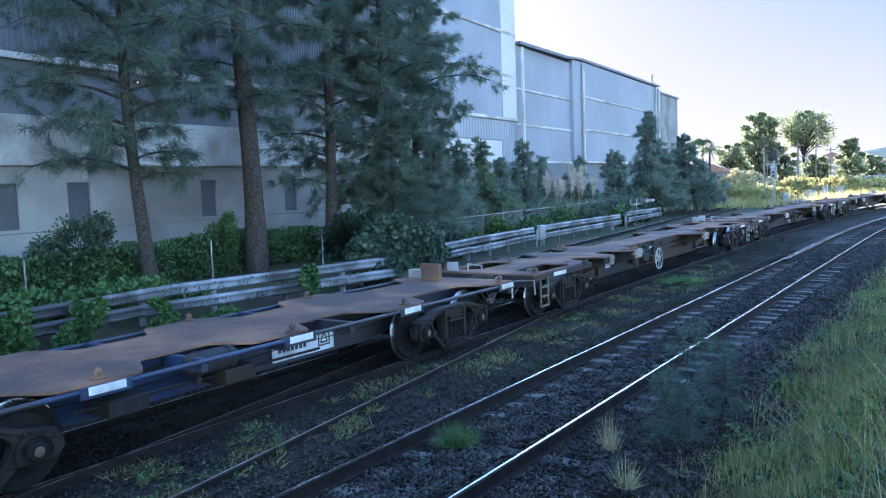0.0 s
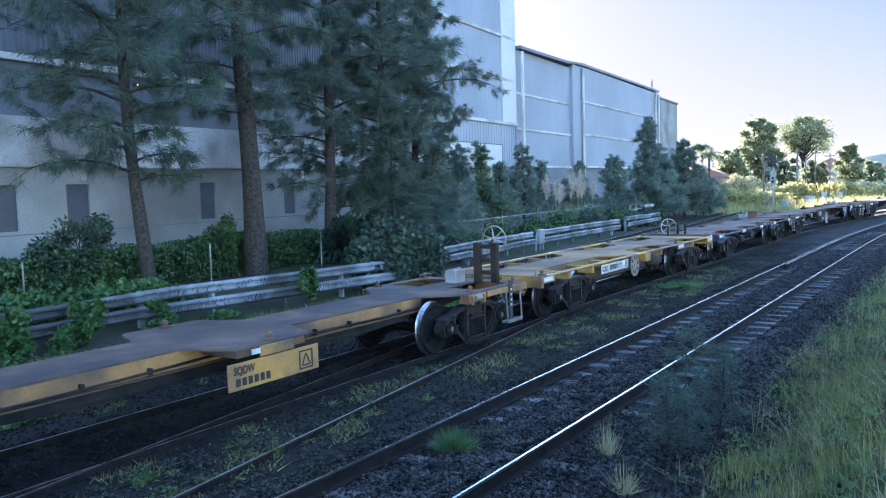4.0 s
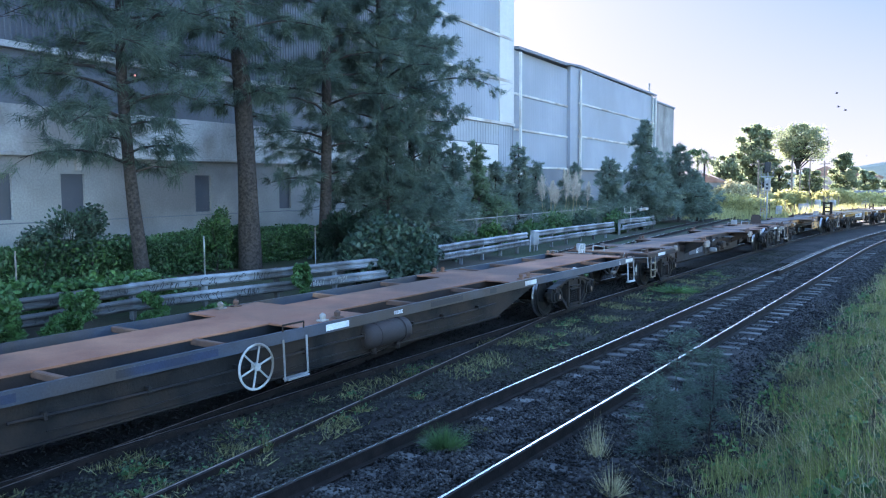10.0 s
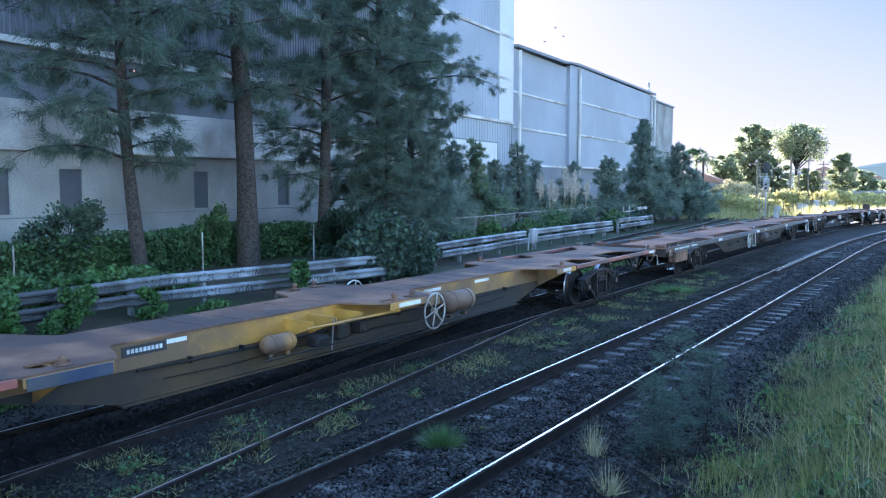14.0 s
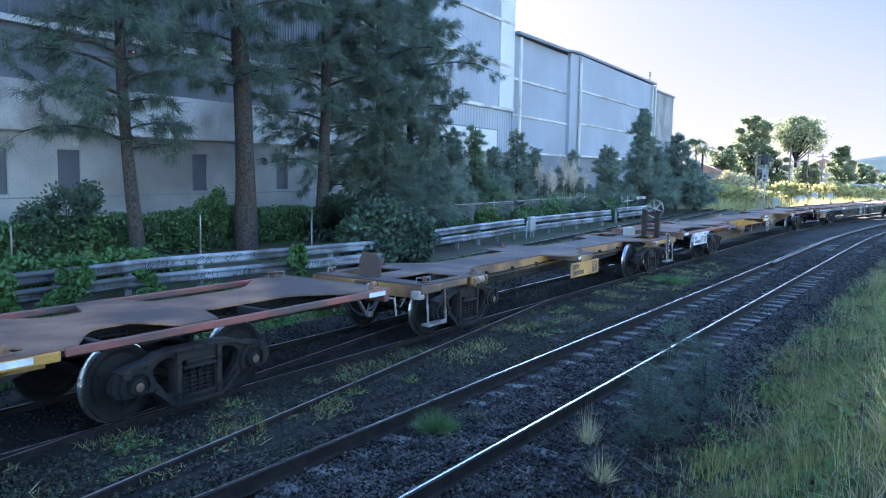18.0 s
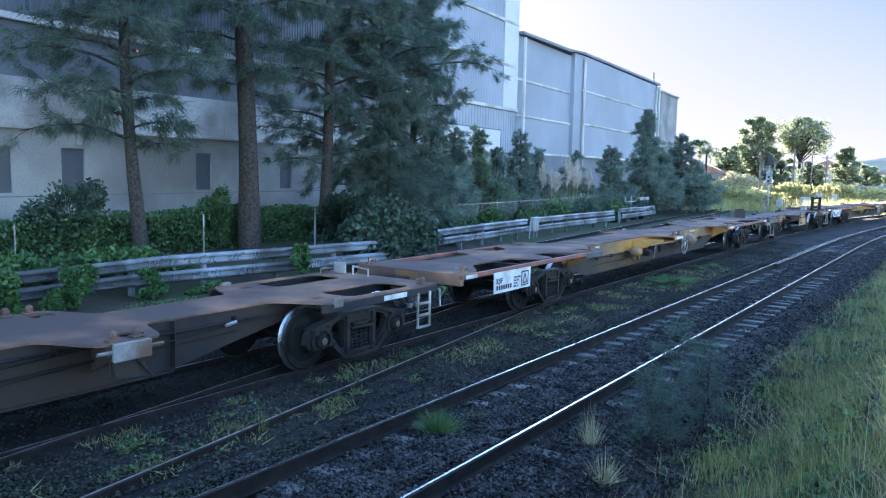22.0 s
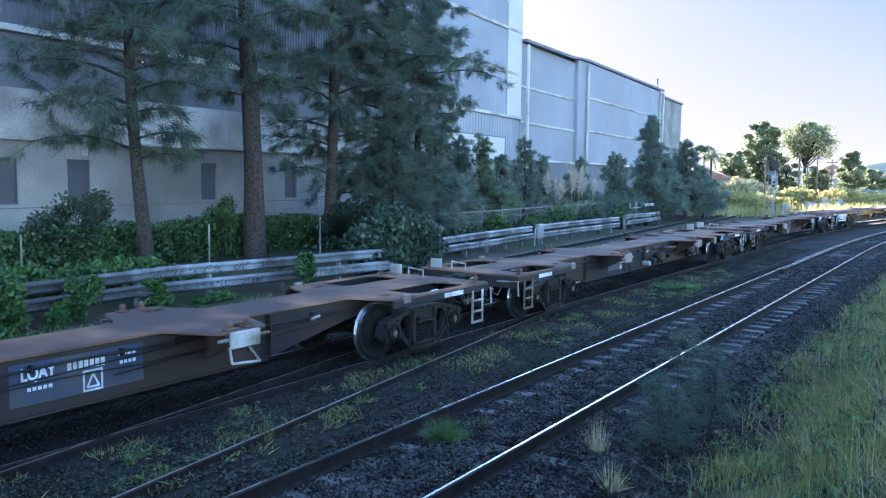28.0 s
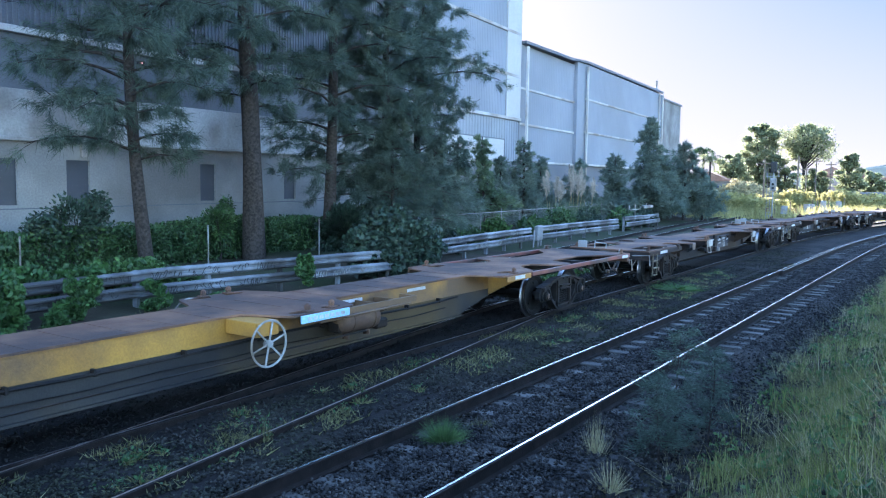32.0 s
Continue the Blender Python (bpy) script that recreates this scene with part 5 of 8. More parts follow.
def open_wagon(lead, L=24.25):
    """A long ladder-framed wagon with blue sides and a red-brown central deck."""
    w = Build("container_wagon", L, lead, "long flat wagon with slate-blue sides and rusty open deck")
    bm = bmesh.new()
    w.plate(bm, [(0, -0.55), (0, 0.55), (L, 0.55), (L, -0.55)], DZ - 0.025, DZ)
    for d in (0.25, 6.05, 12.1, 18.1, L - 0.25):
        e = 0.25 if d in (0.25, L - 0.25) else 0.7
        w.plate(bm, [(d - e, -1.2), (d - e, -0.55), (d + e, -0.55), (d + e, -1.2)], DZ - 0.025, DZ)
        w.plate(bm, [(d - e, 0.55), (d - e, 1.2), (d + e, 1.2), (d + e, 0.55)], DZ - 0.025, DZ)
    w.add("deck", bm, "rust_red", "red-brown rusted central deck plate")
    for s in (-1, 1):
        bm = bmesh.new()
        w.web(bm, s * 1.2, [(0, DZ + 0.004), (L, DZ + 0.004), (L, DZ - 0.15), (0, DZ - 0.15)], 0.05)
        w.add("side_sill", bm, "slate", "scuffed slate-blue side sill")
        bm = bmesh.new()
        w.web(bm, s * 1.1, [(5.6, DZ - 0.15), (L - 5.6, DZ - 0.15), (L - 7.2, 0.42), (7.2, 0.42)], 0.03)
        w.box(bm, 7.2, L - 7.2, s * 1.1 - 0.06, s * 1.1 + 0.06, 0.40, 0.42)
        w.add("side_beam", bm, "bogie", "black grimy fish-belly side beam")
        bm = bmesh.new()
        w.web(bm, s * 0.5, [(0.3, DZ - 0.03), (L - 0.3, DZ - 0.03), (L - 0.3, 0.72), (L - 5, 0.72), (L - 6.5, 0.45), (6.5, 0.45), (5, 0.72), (0.3, 0.72)], 0.03)
        w.add("centre_sill", bm, "grey_paint")
        for d in (1.9, 3.6, 5.0, 8.0, 10.0, 14.1, 16.2, 19.6, 21.0, 22.5):
            w.bx("cross_member", "rust_deck", d - 0.04, d + 0.04, min(s * 0.5, s * 1.18), max(s * 0.5, s * 1.18), DZ - 0.09, DZ - 0.01)
        for d in (0.4, 6.05, 12.1, 18.1, L - 0.4):
            w.twistlock(d + 0.16, s * 1.08, DZ, "white_paint" if d == 12.1 else "rust_deck")
            w.twistlock(d - 0.16, s * 1.08, DZ)
            w.bx("side_label", "white_label", d - 0.25, d + 0.25, s * 1.226 - 0.002, s * 1.226 + 0.002, DZ - 0.12, DZ - 0.03, 0, "white reflective label")
    for d, h in ((7.6, 0.12), (9.2, 0.5), (15.0, 0.7), (16.9, 0.12)):
        w.bx("paint_patch", "dark_blue", d - h, d + h, -1.2275, -1.2255, DZ - 0.12, DZ - 0.03, 0, "brighter blue paint patch")
    w.handwheel(13.7, -1.24, 0.66, 0.29)
    w.tank(10.9, -1.16, 0.66, 1.1, 0.19, "tank_brown", "rusty brown air reservoir tank")
    w.text("mark", "RELEASE", 10.75, -1.229, DZ - 0.10, 0.075, "stamp_ink")
    for d in (13.0, 0.35, L - 0.35):
        w.tube("step_loop", "galv" if d < 14 else "bogie", [(d - 0.22, -1.25, DZ - 0.1), (d - 0.22, -1.27, 0.42), (d + 0.22, -1.27, 0.38), (d + 0.22, -1.25, DZ - 0.1)], 0.016, "bent tubular step")
        w.bx("step_tread", "galv", d - 0.2, d + 0.2, -1.32, -1.2, 0.38, 0.41, 0.005)
        w.tube("grab_handle", "bogie", [(d - 0.2, -1.22, DZ), (d - 0.2, -1.22, DZ + 0.09), (d + 0.2, -1.22, DZ + 0.09), (d + 0.2, -1.22, DZ)], 0.014, "dark grab handle")
    d = L - 2.0
    w.bx("mark_band", "black_paint", d - 1.3, d + 1.3, -1.232, -1.227, DZ - 0.14, DZ - 0.01, 0, "black band with pale marks")
    w.bars("mark", d - 1.2, d - 0.5, -1.236, DZ - 0.10, DZ - 0.05, 7)
    w.bars("mark", d - 0.3, d + 1.2, -1.236, DZ - 0.10, DZ - 0.05, 10)
    w.bx("valve_box", "rust_deck", L - 2.35, L - 1.15, -1.17, -0.95, 0.5, 0.84, 0.02, "rusty valve box")
    for d in (0.05, L - 0.05):
        w.bx("end_beam", "grey_paint", d - 0.05, d + 0.05, -1.2, 1.2, DZ - 0.27, DZ - 0.027, 0.01)
    w.handwheel(-0.2, 0.4, DZ + 0.06, 0.2)
    w.bx("end_block", "orange", -0.28, -0.02, 0.1, 0.95, DZ - 0.08, DZ + 0.02, 0.015, "tan rusted end block")
    w.text("mark", "A", 1.1, -1.229, DZ - 0.13, 0.13, "white_label")
    # lug blocks and end plate at the trailing end
    for y in (-1.0, 0.95):
        w.bx("lug_block", "rust_deck", L - 0.34, L - 0.06, y - 0.14, y + 0.14, DZ + 0.004, DZ + 0.09, 0.015, "rusty lug block")
    w.bx("end_plate", "rust_deck", L - 0.04, L + 0.01, -0.6, 0.95, DZ - 0.02, DZ + 0.06, 0.008, "rusty end plate")
    w.bx("end_panel", "rust_deck", L - 0.62, L - 0.12, -1.245, -1.228, DZ - 0.26, DZ - 0.01, 0.005, "pale brown end panel")
    w.text("mark", "B", L - 0.30, -1.249, DZ - 0.15, 0.12, "white_label")
    w.end_fittings(int(abs(lead) * 10))
    w.side_fittings(int(abs(lead) * 7), -1.118, 7.4, L - 7.4, 0.68)
    w.couplers()
    bogie(w.ob, w.x(3.6))
    bogie(w.ob, w.x(L - 3.7))
    return w


def short_wagon(lead, L, kind, label):
    """A short wagon: kind 'blue', 'yellow' or 'orange'."""
    w = Build("container_wagon", L, lead, label)
    body = {"blue": "dark_blue", "yellow": "yellow_bright", "orange": "orange"}[kind]
    top = {"blue": "rust_deck", "yellow": "tan_deck", "orange": "deck_dark"}[kind]
    h = L / 2

    holes = []
    nw = 0.45 if kind == "yellow" else 0.62
    if kind == "orange":
        edge = [(0.0, 1.2), (2.0, 1.2), (2.25, 1.05), (2.75, 0.52)] + eased(h - 1.0, 0.5, h - 0.6, 1.2) + [(h - 0.1, 1.2)]
        holes = [rounded(0.35, 1.5, 0.28, 1.02, 0.06)]
        holes += [[(L - d, y) for d, y in q] for q in holes]
    else:
        edge = [(0.0, 1.2), (0.6, 1.2)] + eased(0.65, 1.18, 1.15, nw, 8) + eased(2.5, nw, 3.0, 1.2, 8) + eased(3.9, 1.2, 4.4, nw, 8) + [(h - 0.9, nw)] + eased(h - 0.85, nw, h - 0.45, 1.15) + [(h - 0.1, 1.15)]
    if kind == "yellow":
        edge = [(0.0, 1.2), (0.6, 1.2)] + eased(0.65, 1.18, 1.15, nw, 8) + eased(2.6, nw, 3.0, 1.12, 8) + eased(3.7, 1.12, 4.2, nw, 8) + eased(5.9, nw, 6.6, 1.12, 8) + eased(7.3, 1.12, 8.1, nw, 8)
        edge += [(L - 1.15, nw)] + [(L - d, q) for d, q in eased(0.65, 1.18, 1.1, nw, 8)] + [(L - 0.6, 1.2), (L, 1.2)]
    else:
        edge += [(L - d, ww) for d, ww in edge]
    w.deck(edge, holes, top, "worn painted steel deck plate" if kind == "yellow" else "rusty brown steel deck plate")
    for s in (-1, 1):
        bm = bmesh.new()
        if kind == "orange":
            w.web(bm, s * 0.48, [(1.2, DZ - 0.03), (L - 1.2, DZ - 0.03), (L - 1.2, 0.80), (L - 4.4, 0.60), (4.4, 0.60), (1.2, 0.80)], 0.03)
        else:
            w.web(bm, s * 0.4, [(0.4, DZ - 0.03), (L - 0.4, DZ - 0.03), (L - 0.4, 0.72), (L - 3.6, 0.42), (3.6, 0.42), (0.4, 0.72)], 0.03)
        # the yellow wagon's web is coloured dark to show shade below its top band
        w.add("spine_web", bm, {"orange": "bogie", "yellow": "shaded_grimy_yellow", "blue": body}[kind], "dark-coloured spine web")
        if kind == "yellow":
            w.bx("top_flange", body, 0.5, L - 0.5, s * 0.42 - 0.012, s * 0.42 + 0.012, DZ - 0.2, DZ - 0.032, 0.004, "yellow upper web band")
        if kind == "orange":
            w.bx("top_flange", body, 2.6, L - 2.6, s * 0.5 - 0.012, s * 0.5 + 0.012, DZ - 0.24, DZ - 0.032, 0.004, "dirty orange upper web")
            w.bx("web_lip", "rust_dark", 2.6, L - 2.6, s * 0.53 - 0.03, s * 0.53 + 0.03, DZ - 0.265, DZ - 0.242, 0.004)
            for a, b in ((0.0, 1.45), (L - 1.45, L)):
                w.bx("side_sill", body, a, b, s * 1.18 - 0.03, s * 1.18 + 0.03, DZ - 0.14, DZ - 0.032)
            for d in (1.85, L - 1.85):
                for q in (-0.2, 0.2):
                    bm = bmesh.new()
                    prism(bm, [(s * 1.0, DZ - 0.20), (s * 1.27, DZ - 0.20), (s * 1.29, DZ - 0.08), (s * 1.25, DZ - 0.035), (s * 1.0, DZ - 0.035)], "x", w.x(d + q) - 0.02, w.x(d + q) + 0.02)
                    w.add("lock_cheek", bm, "orange", "rusty orange lock cheek plate")
                bm = bmesh.new()
                rod(bm, (w.x(d - 0.10), s * 1.24, DZ - 0.10), (w.x(d + 0.10), s * 1.24, DZ - 0.10), 0.06, 12)
                w.add("lock_roller", bm, "white_paint", "pale lock roller")
        else:
            bm = bmesh.new()
            hz = DZ - 0.01 if kind == "yellow" else DZ - 0.07
            rod(bm, (w.x(0.2), s * 1.2, hz), (w.x(L - 0.2), s * 1.2, hz), 0.030, 8)
            w.add("side_sill", bm, body, "tubular side rail")
            for d in ((2.0, 5.0, 8.6, 9.9, 11.2) if kind == "yellow" else (4.8, h, L - 4.8)):
                bm = bmesh.new()
                w.box(bm, d - 0.05, d + 0.05, min(s * 0.5, s * 1.2), max(s * 0.5, s * 1.2), DZ - 0.2, DZ - 0.04)
                w.add("cross_member", bm, body)
        for d in ({"yellow": (0.25, 3.35, L - 0.25), "blue": (0.25, 3.35, h - 0.25, L - 3.5, L - 0.25), "orange": (0.25, 1.85, h, L - 1.85, L - 0.25)}[kind]):
            w.twistlock(d, s * 1.08, DZ)
            w.bx("side_label", "white_label", d - 0.22, d + 0.22, s * 1.247 - 0.002, s * 1.247 + 0.002, DZ - 0.12, DZ - 0.03, 0, "white reflective label") if s < 0 and kind != "orange" else None
            bm = bmesh.new()
            w.box(bm, d - 0.3, d + 0.3, s * 1.22 - 0.02, s * 1.22 + 0.02, DZ - 0.16, DZ - 0.026, 0.01)
            w.add("lug_bracket", bm, body)
    for d in (0.06, L - 0.06):
        w.bx("end_beam", body, d - 0.06, d + 0.06, -1.2, 1.2, DZ - 0.25, DZ - 0.027, 0.01)
    if kind == "blue":
        w.tank(7.2, -0.95, 0.88, 0.78, 0.15, "grey_paint", "grey air reservoir tank")
        w.bx("mark_plate", "white_label", 4.4, 5.7, -0.455, -0.44, 0.48, 0.84, 0, "white mark plate with scraped lower edge")
        w.bars("mark", 5.0, 5.6, -0.459, 0.6, 0.68, 7, "black_paint")
        w.triangle_sign(4.62, -0.459, 0.68, 0.26, "black_paint")
        bm = bmesh.new()
        for d in (6.6, 8.2):
            w.box(bm, d, d + 0.5, -1.1, -0.6, 0.55, 0.75, 0.02)
        rod(bm, (w.x(5.2), -0.9, 0.65), (w.x(9.0), -0.9, 0.68), 0.02, 6)
        w.add("brake_gear", bm, "bogie")
        bm = bmesh.new()
        pipe(bm, [(w.x(0.15), -1.2, DZ - 0.1), (w.x(0.02), -1.22, DZ - 0.05), (w.x(0.02), -1.22, DZ - 0.35)], 0.02, 6)
        w.add("uncoupling_lever", bm, "white_paint", "white uncoupling lever")
        w.bx("stanchion", "rust_deck", 0.5, 0.62, 0.1, 0.55, DZ, DZ + 0.34, 0.01, "rusty upright end plate")
        w.bx("junction_box", "galv", 0.2, 0.35, 0.75, 1.05, DZ, DZ + 0.18, 0.01, "grey metal box")
        for y in (-0.06, 0.2):
            w.bx("stanchion", "bogie", L - 0.12, L - 0.04, y, y + 0.07, DZ, DZ + 0.36, 0.01, "dark upright end post")
    if kind == "yellow":
        y = -1.235
        w.bx("mark_plate", "white_label", 7.75, 9.5, y - 0.004, y, 0.75, 0.965, 0, "white mark plate")
        w.text("mark", "SQSY", 9.46, y - 0.007, 0.795, 0.185, "black_paint")
        w.bars("number_mark", 8.48, 8.98, y - 0.007, 0.80, 0.925, 6, "black_paint")
        w.text("small_mark", "Capacity 76.0t", 8.42, y - 0.007, 0.88, 0.052, "black_paint")
        w.text("small_mark", "Tare         16.0t", 8.42, y - 0.007, 0.81, 0.052, "black_paint")
        w.triangle_sign(7.87, y - 0.007, 0.857, 0.17, "black_paint")
        for d in (7.9, 9.35):
            w.bx("plate_bracket", "yellow", d - 0.02, d + 0.02, -1.23, -1.17, 0.74, DZ - 0.02, 0.004)
        w.bx("valve_box", "yellow", 6.05, 6.45, -1.24, -1.0, 0.77, 1.0, 0.01, "grimy yellow valve box")
        bm = bmesh.new()
        c = (w.x(7.3), 0.765)
        rim = [(c[0] + 0.29 * math.cos(0.2244 * k), c[1] + 0.29 * math.sin(0.2244 * k)) for k in range(28)]
        eyes = []
        for k in range(8):
            a = k * math.pi / 4 + 0.2
            eyes.append([(c[0] + (0.195 + 0.065 * math.cos(q)) * math.cos(a) - 0.05 * math.sin(q) * math.sin(a), c[1] + (0.195 + 0.065 * math.cos(q)) * math.sin(a) + 0.05 * math.sin(q) * math.cos(a)) for q in [i * 0.7854 for i in range(8)]])
        holed(bm, rim, eyes, "y", -1.25, -1.235)
        ring(bm, (c[0], -1.245, c[1]), 0.285, 0.018, "y", 28, 6)
        lathe(bm, [(0.05, -0.05), (0.06, 0.02)], 12, Matrix.Translation((c[0], -1.22, c[1])))
        w.add("handwheel", bm, "white_paint", "white pierced handbrake wheel")
        w.tank(4.9, -0.9, 0.66, 0.8, 0.16, "grey_paint", "grimy air reservoir tank")
        w.handwheel(7.3, 1.24, 0.75, 0.29)
        bm = bmesh.new()
        pipe(bm, [(w.x(0.3), -1.2, DZ), (w.x(-0.02), -1.22, DZ + 0.03), (w.x(-0.05), -1.22, DZ - 0.42)], 0.02, 6)
        w.add("uncoupling_lever", bm, "white_paint", "cream uncoupling lever")
        for k in (-1, 1):
            bm = bmesh.new()
            rod(bm, (w.x(0.9), k * 1.2, DZ - 0.02), (w.x(0.4), k * 0.5, DZ - 0.02), 0.03, 6)
            w.add("diagonal_brace", bm, "yellow_bright")
        w.handwheel(0.0, 0.25, DZ + 0.32, 0.27, "white_paint", "x")
        bm = bmesh.new()
        rod(bm, (w.x(0.06), 0.25, DZ - 0.02), (w.x(0.06), 0.25, DZ + 0.34), 0.03, 8)
        w.add("handwheel_stand", bm, "bogie")
    if kind == "orange":
        d = L - 6.7
        w.bx("mark_plate", "orange_plate", d - 0.9, d + 0.7, -1.24, -1.21, 0.52, 0.86, 0.005, "orange mark plate")
        w.text("mark", "SQDW", d + 0.62, -1.246, 0.72, 0.14, "black_paint")
        w.bars("number_mark", d + 0.0, d + 0.6, -1.244, 0.57, 0.67, 6, "black_paint")
        w.triangle_sign(d - 0.65, -1.244, 0.69, 0.26, "black_paint")
        w.bx("outrigger", "rust_dark", d - 0.7, d + 0.5, -1.19, -0.52, DZ - 0.13, DZ - 0.027, 0.01)
        w.bx("side_label", "white_label", d - 0.3, d + 0.3, -1.228, -1.222, DZ - 0.11, DZ - 0.04, 0, "white reflective label")
        # tall handbrake stand at the leading end
        bm = bmesh.new()
        for y in (-0.8, -0.4):
            w.box(bm, 0.40, 0.52, y - 0.075, y + 0.075, DZ, DZ + 0.80, 0.015)
        for z in (0.2, 0.45, 0.72):
            w.box(bm, 0.425, 0.495, -0.75, -0.45, DZ + z - 0.04, DZ + z + 0.04)
        w.add("handbrake_stand", bm, "bogie", "tall dark steel handbrake stand")
        w.handwheel(0.12, -0.6, DZ + 0.84, 0.27, "white_paint", "x")
        bm = bmesh.new()
        rod(bm, (w.x(0.12), -0.6, DZ + 0.84), (w.x(0.44), -0.6, DZ + 0.72), 0.025, 8)
        w.add("handwheel_shaft", bm, "bogie")
        bm = bmesh.new()
        prism(bm, [(-0.05, DZ - 0.03), (0.42, DZ - 0.03), (0.42, DZ + 0.30), (0.34, DZ + 0.42), (0.05, DZ + 0.42), (-0.05, DZ + 0.34)], "x", w.x(L - 0.32), w.x(L - 0.36))
        w.add("end_stanchion", bm, "deck_dark", "rusty curved upright end plate")
        w.bx("corner_box", "white_paint", L - 0.05, L + 0.10, -1.22, -1.04, 0.78, 0.92, 0.01, "pale corner lamp box")
        w.bx("junction_box", "galv", 0.5, 0.85, -0.12, 0.14, DZ, DZ + 0.26, 0.01, "pale grey control box")
        w.bx("sign_post", "black_paint", 0.55, 0.68, -1.24, -1.22, 0.36, DZ + 0.1, 0.005, "black upright mark strip")
        for k in range(4):
            w.bars("small_mark", 0.585, 0.645, -1.246, 0.62 + 0.1 * k, 0.66 + 0.1 * k, 2)
        for d in (0.45, L - 0.45):
            bm = bmesh.new()
            pipe(bm, [(w.x(d - 0.25), -1.2, 0.95), (w.x(d - 0.25), -1.24, 0.35), (w.x(d + 0.3), -1.24, 0.3), (w.x(d + 0.3), -1.2, 0.95)], 0.02, 6)
            w.box(bm, d - 0.25, d + 0.3, -1.26, -1.1, 0.29, 0.33)
            w.add("step_loop", bm, "steel_dull", "bent steel shunter's step")
    w.end_fittings(int(abs(lead) * 10))
    w.side_fittings(int(abs(lead) * 7), -0.5 if kind == "orange" else -0.42, 2.6, L - 2.6, 0.84)
    w.couplers()
    o = 1.9 if kind != "orange" else 1.7
    bogie(w.ob, w.x(o))
    bogie(w.ob, w.x(L - o))
    return w


def build_train():
    grey = "dark grey container wagon with rusty deck and fish-belly spine"
    spine_wagon(72.2, grey)
    spine_wagon(52.9, grey, flip=True)
    spine_wagon(33.7, grey, extra="wheel")
    short_wagon(14.5, 12.3, "blue", "short blue-grey container wagon with rusty deck")
    short_wagon(1.31, 12.6, "yellow", "short bright yellow skeletal container wagon")
    short_wagon(-12.06, 13.7, "orange", "short rusty orange wagon with a tall handbrake stand")
    spine_wagon(-26.8, grey, "LQAY", 7.2, True, extra="patch")
    open_wagon(-46.15)
    long_wagon(-71.4, "long dirty yellow container wagon with red end sills", L=24.1, hw=11.25)
    short_wagon(-96.5, 13.7, "orange", "short rusty orange wagon with a tall handbrake stand")
    long_wagon(-111.1, "long dirty yellow container wagon with red end sills", L=25.1, hw=11.5)
    spine_wagon(-136.97, grey, "LQAY", 8.6, extra="faded")
    spine_wagon(-156.65, grey, "LQAY", 7.2, True, extra="tank")
    spine_wagon(-176.1, grey, "LQAY", 7.9, pale=True)
    long_wagon(-195.9, "long dirty yellow container wagon with pale labels", L=24.9, hw=12.8, flip=True)


build_train()


def motions():
    """The train rolls away along its track; every wheelset turns with it."""
    times = [0.0] + [0.8 * i for i in range(1, 40)] + [32.0]
    for ob, mid in WAGONS:
        rows = []
        for t in times:
            s = mid + SPEED * t - 0.372
            ax, ay, _ = line(s + 5.0, TRAIN_OFF)
            bx, by, _ = line(s - 5.0, TRAIN_OFF)
            rows.append((t, Matrix.Translation(((ax + bx) / 2, (ay + by) / 2, 0)) @ Matrix.Rotation(math.atan2(ay - by, ax - bx), 4, "Z")))
        walk(ob, rows)
    turn = SPEED / WHEEL_R
    for w, dx in SPIN:
        rows = []
        for i in range(321):
            t = 0.1 * i
            rows.append((t, Matrix.Translation((dx, 0, WHEEL_R)) @ Matrix.Rotation(turn * t, 4, "Y")))
        walk(w, rows)
    for b, ways in BIRDS:
        way = Vector(ways[3][1]) - Vector(ways[1][1])
        walk(b, [(t, pose(*q, rz=math.degrees(math.atan2(-way.x, way.y)))) for t, q in ways])


# ---------------------------------------------------------------- plants
def ribbons(name, base, tip, width, material, parent=None, label=""):
    """Thin tapered blades: numpy arrays of base points, tips and widths."""
    n = len(base)
    d = tip - base
    side = np.cross(d, np.random.normal(size=(n, 3)))
    side /= np.linalg.norm(side, axis=1)[:, None] + 1e-9
    side *= width[:, None] * 0.5
    verts = np.empty((n * 3, 3))
    verts[0::3], verts[1::3], verts[2::3] = base - side, base + side, tip
    me = bpy.data.meshes.new(name)
    me.vertices.add(n * 3)
    me.vertices.foreach_set("co", verts.ravel())
    me.loops.add(n * 3)
    me.loops.foreach_set("vertex_index", np.arange(n * 3))
    me.polygons.add(n)
    me.polygons.foreach_set("loop_start", np.arange(n) * 3)
    me.update(calc_edges=True)
    return share(name, me, material, parent, label)


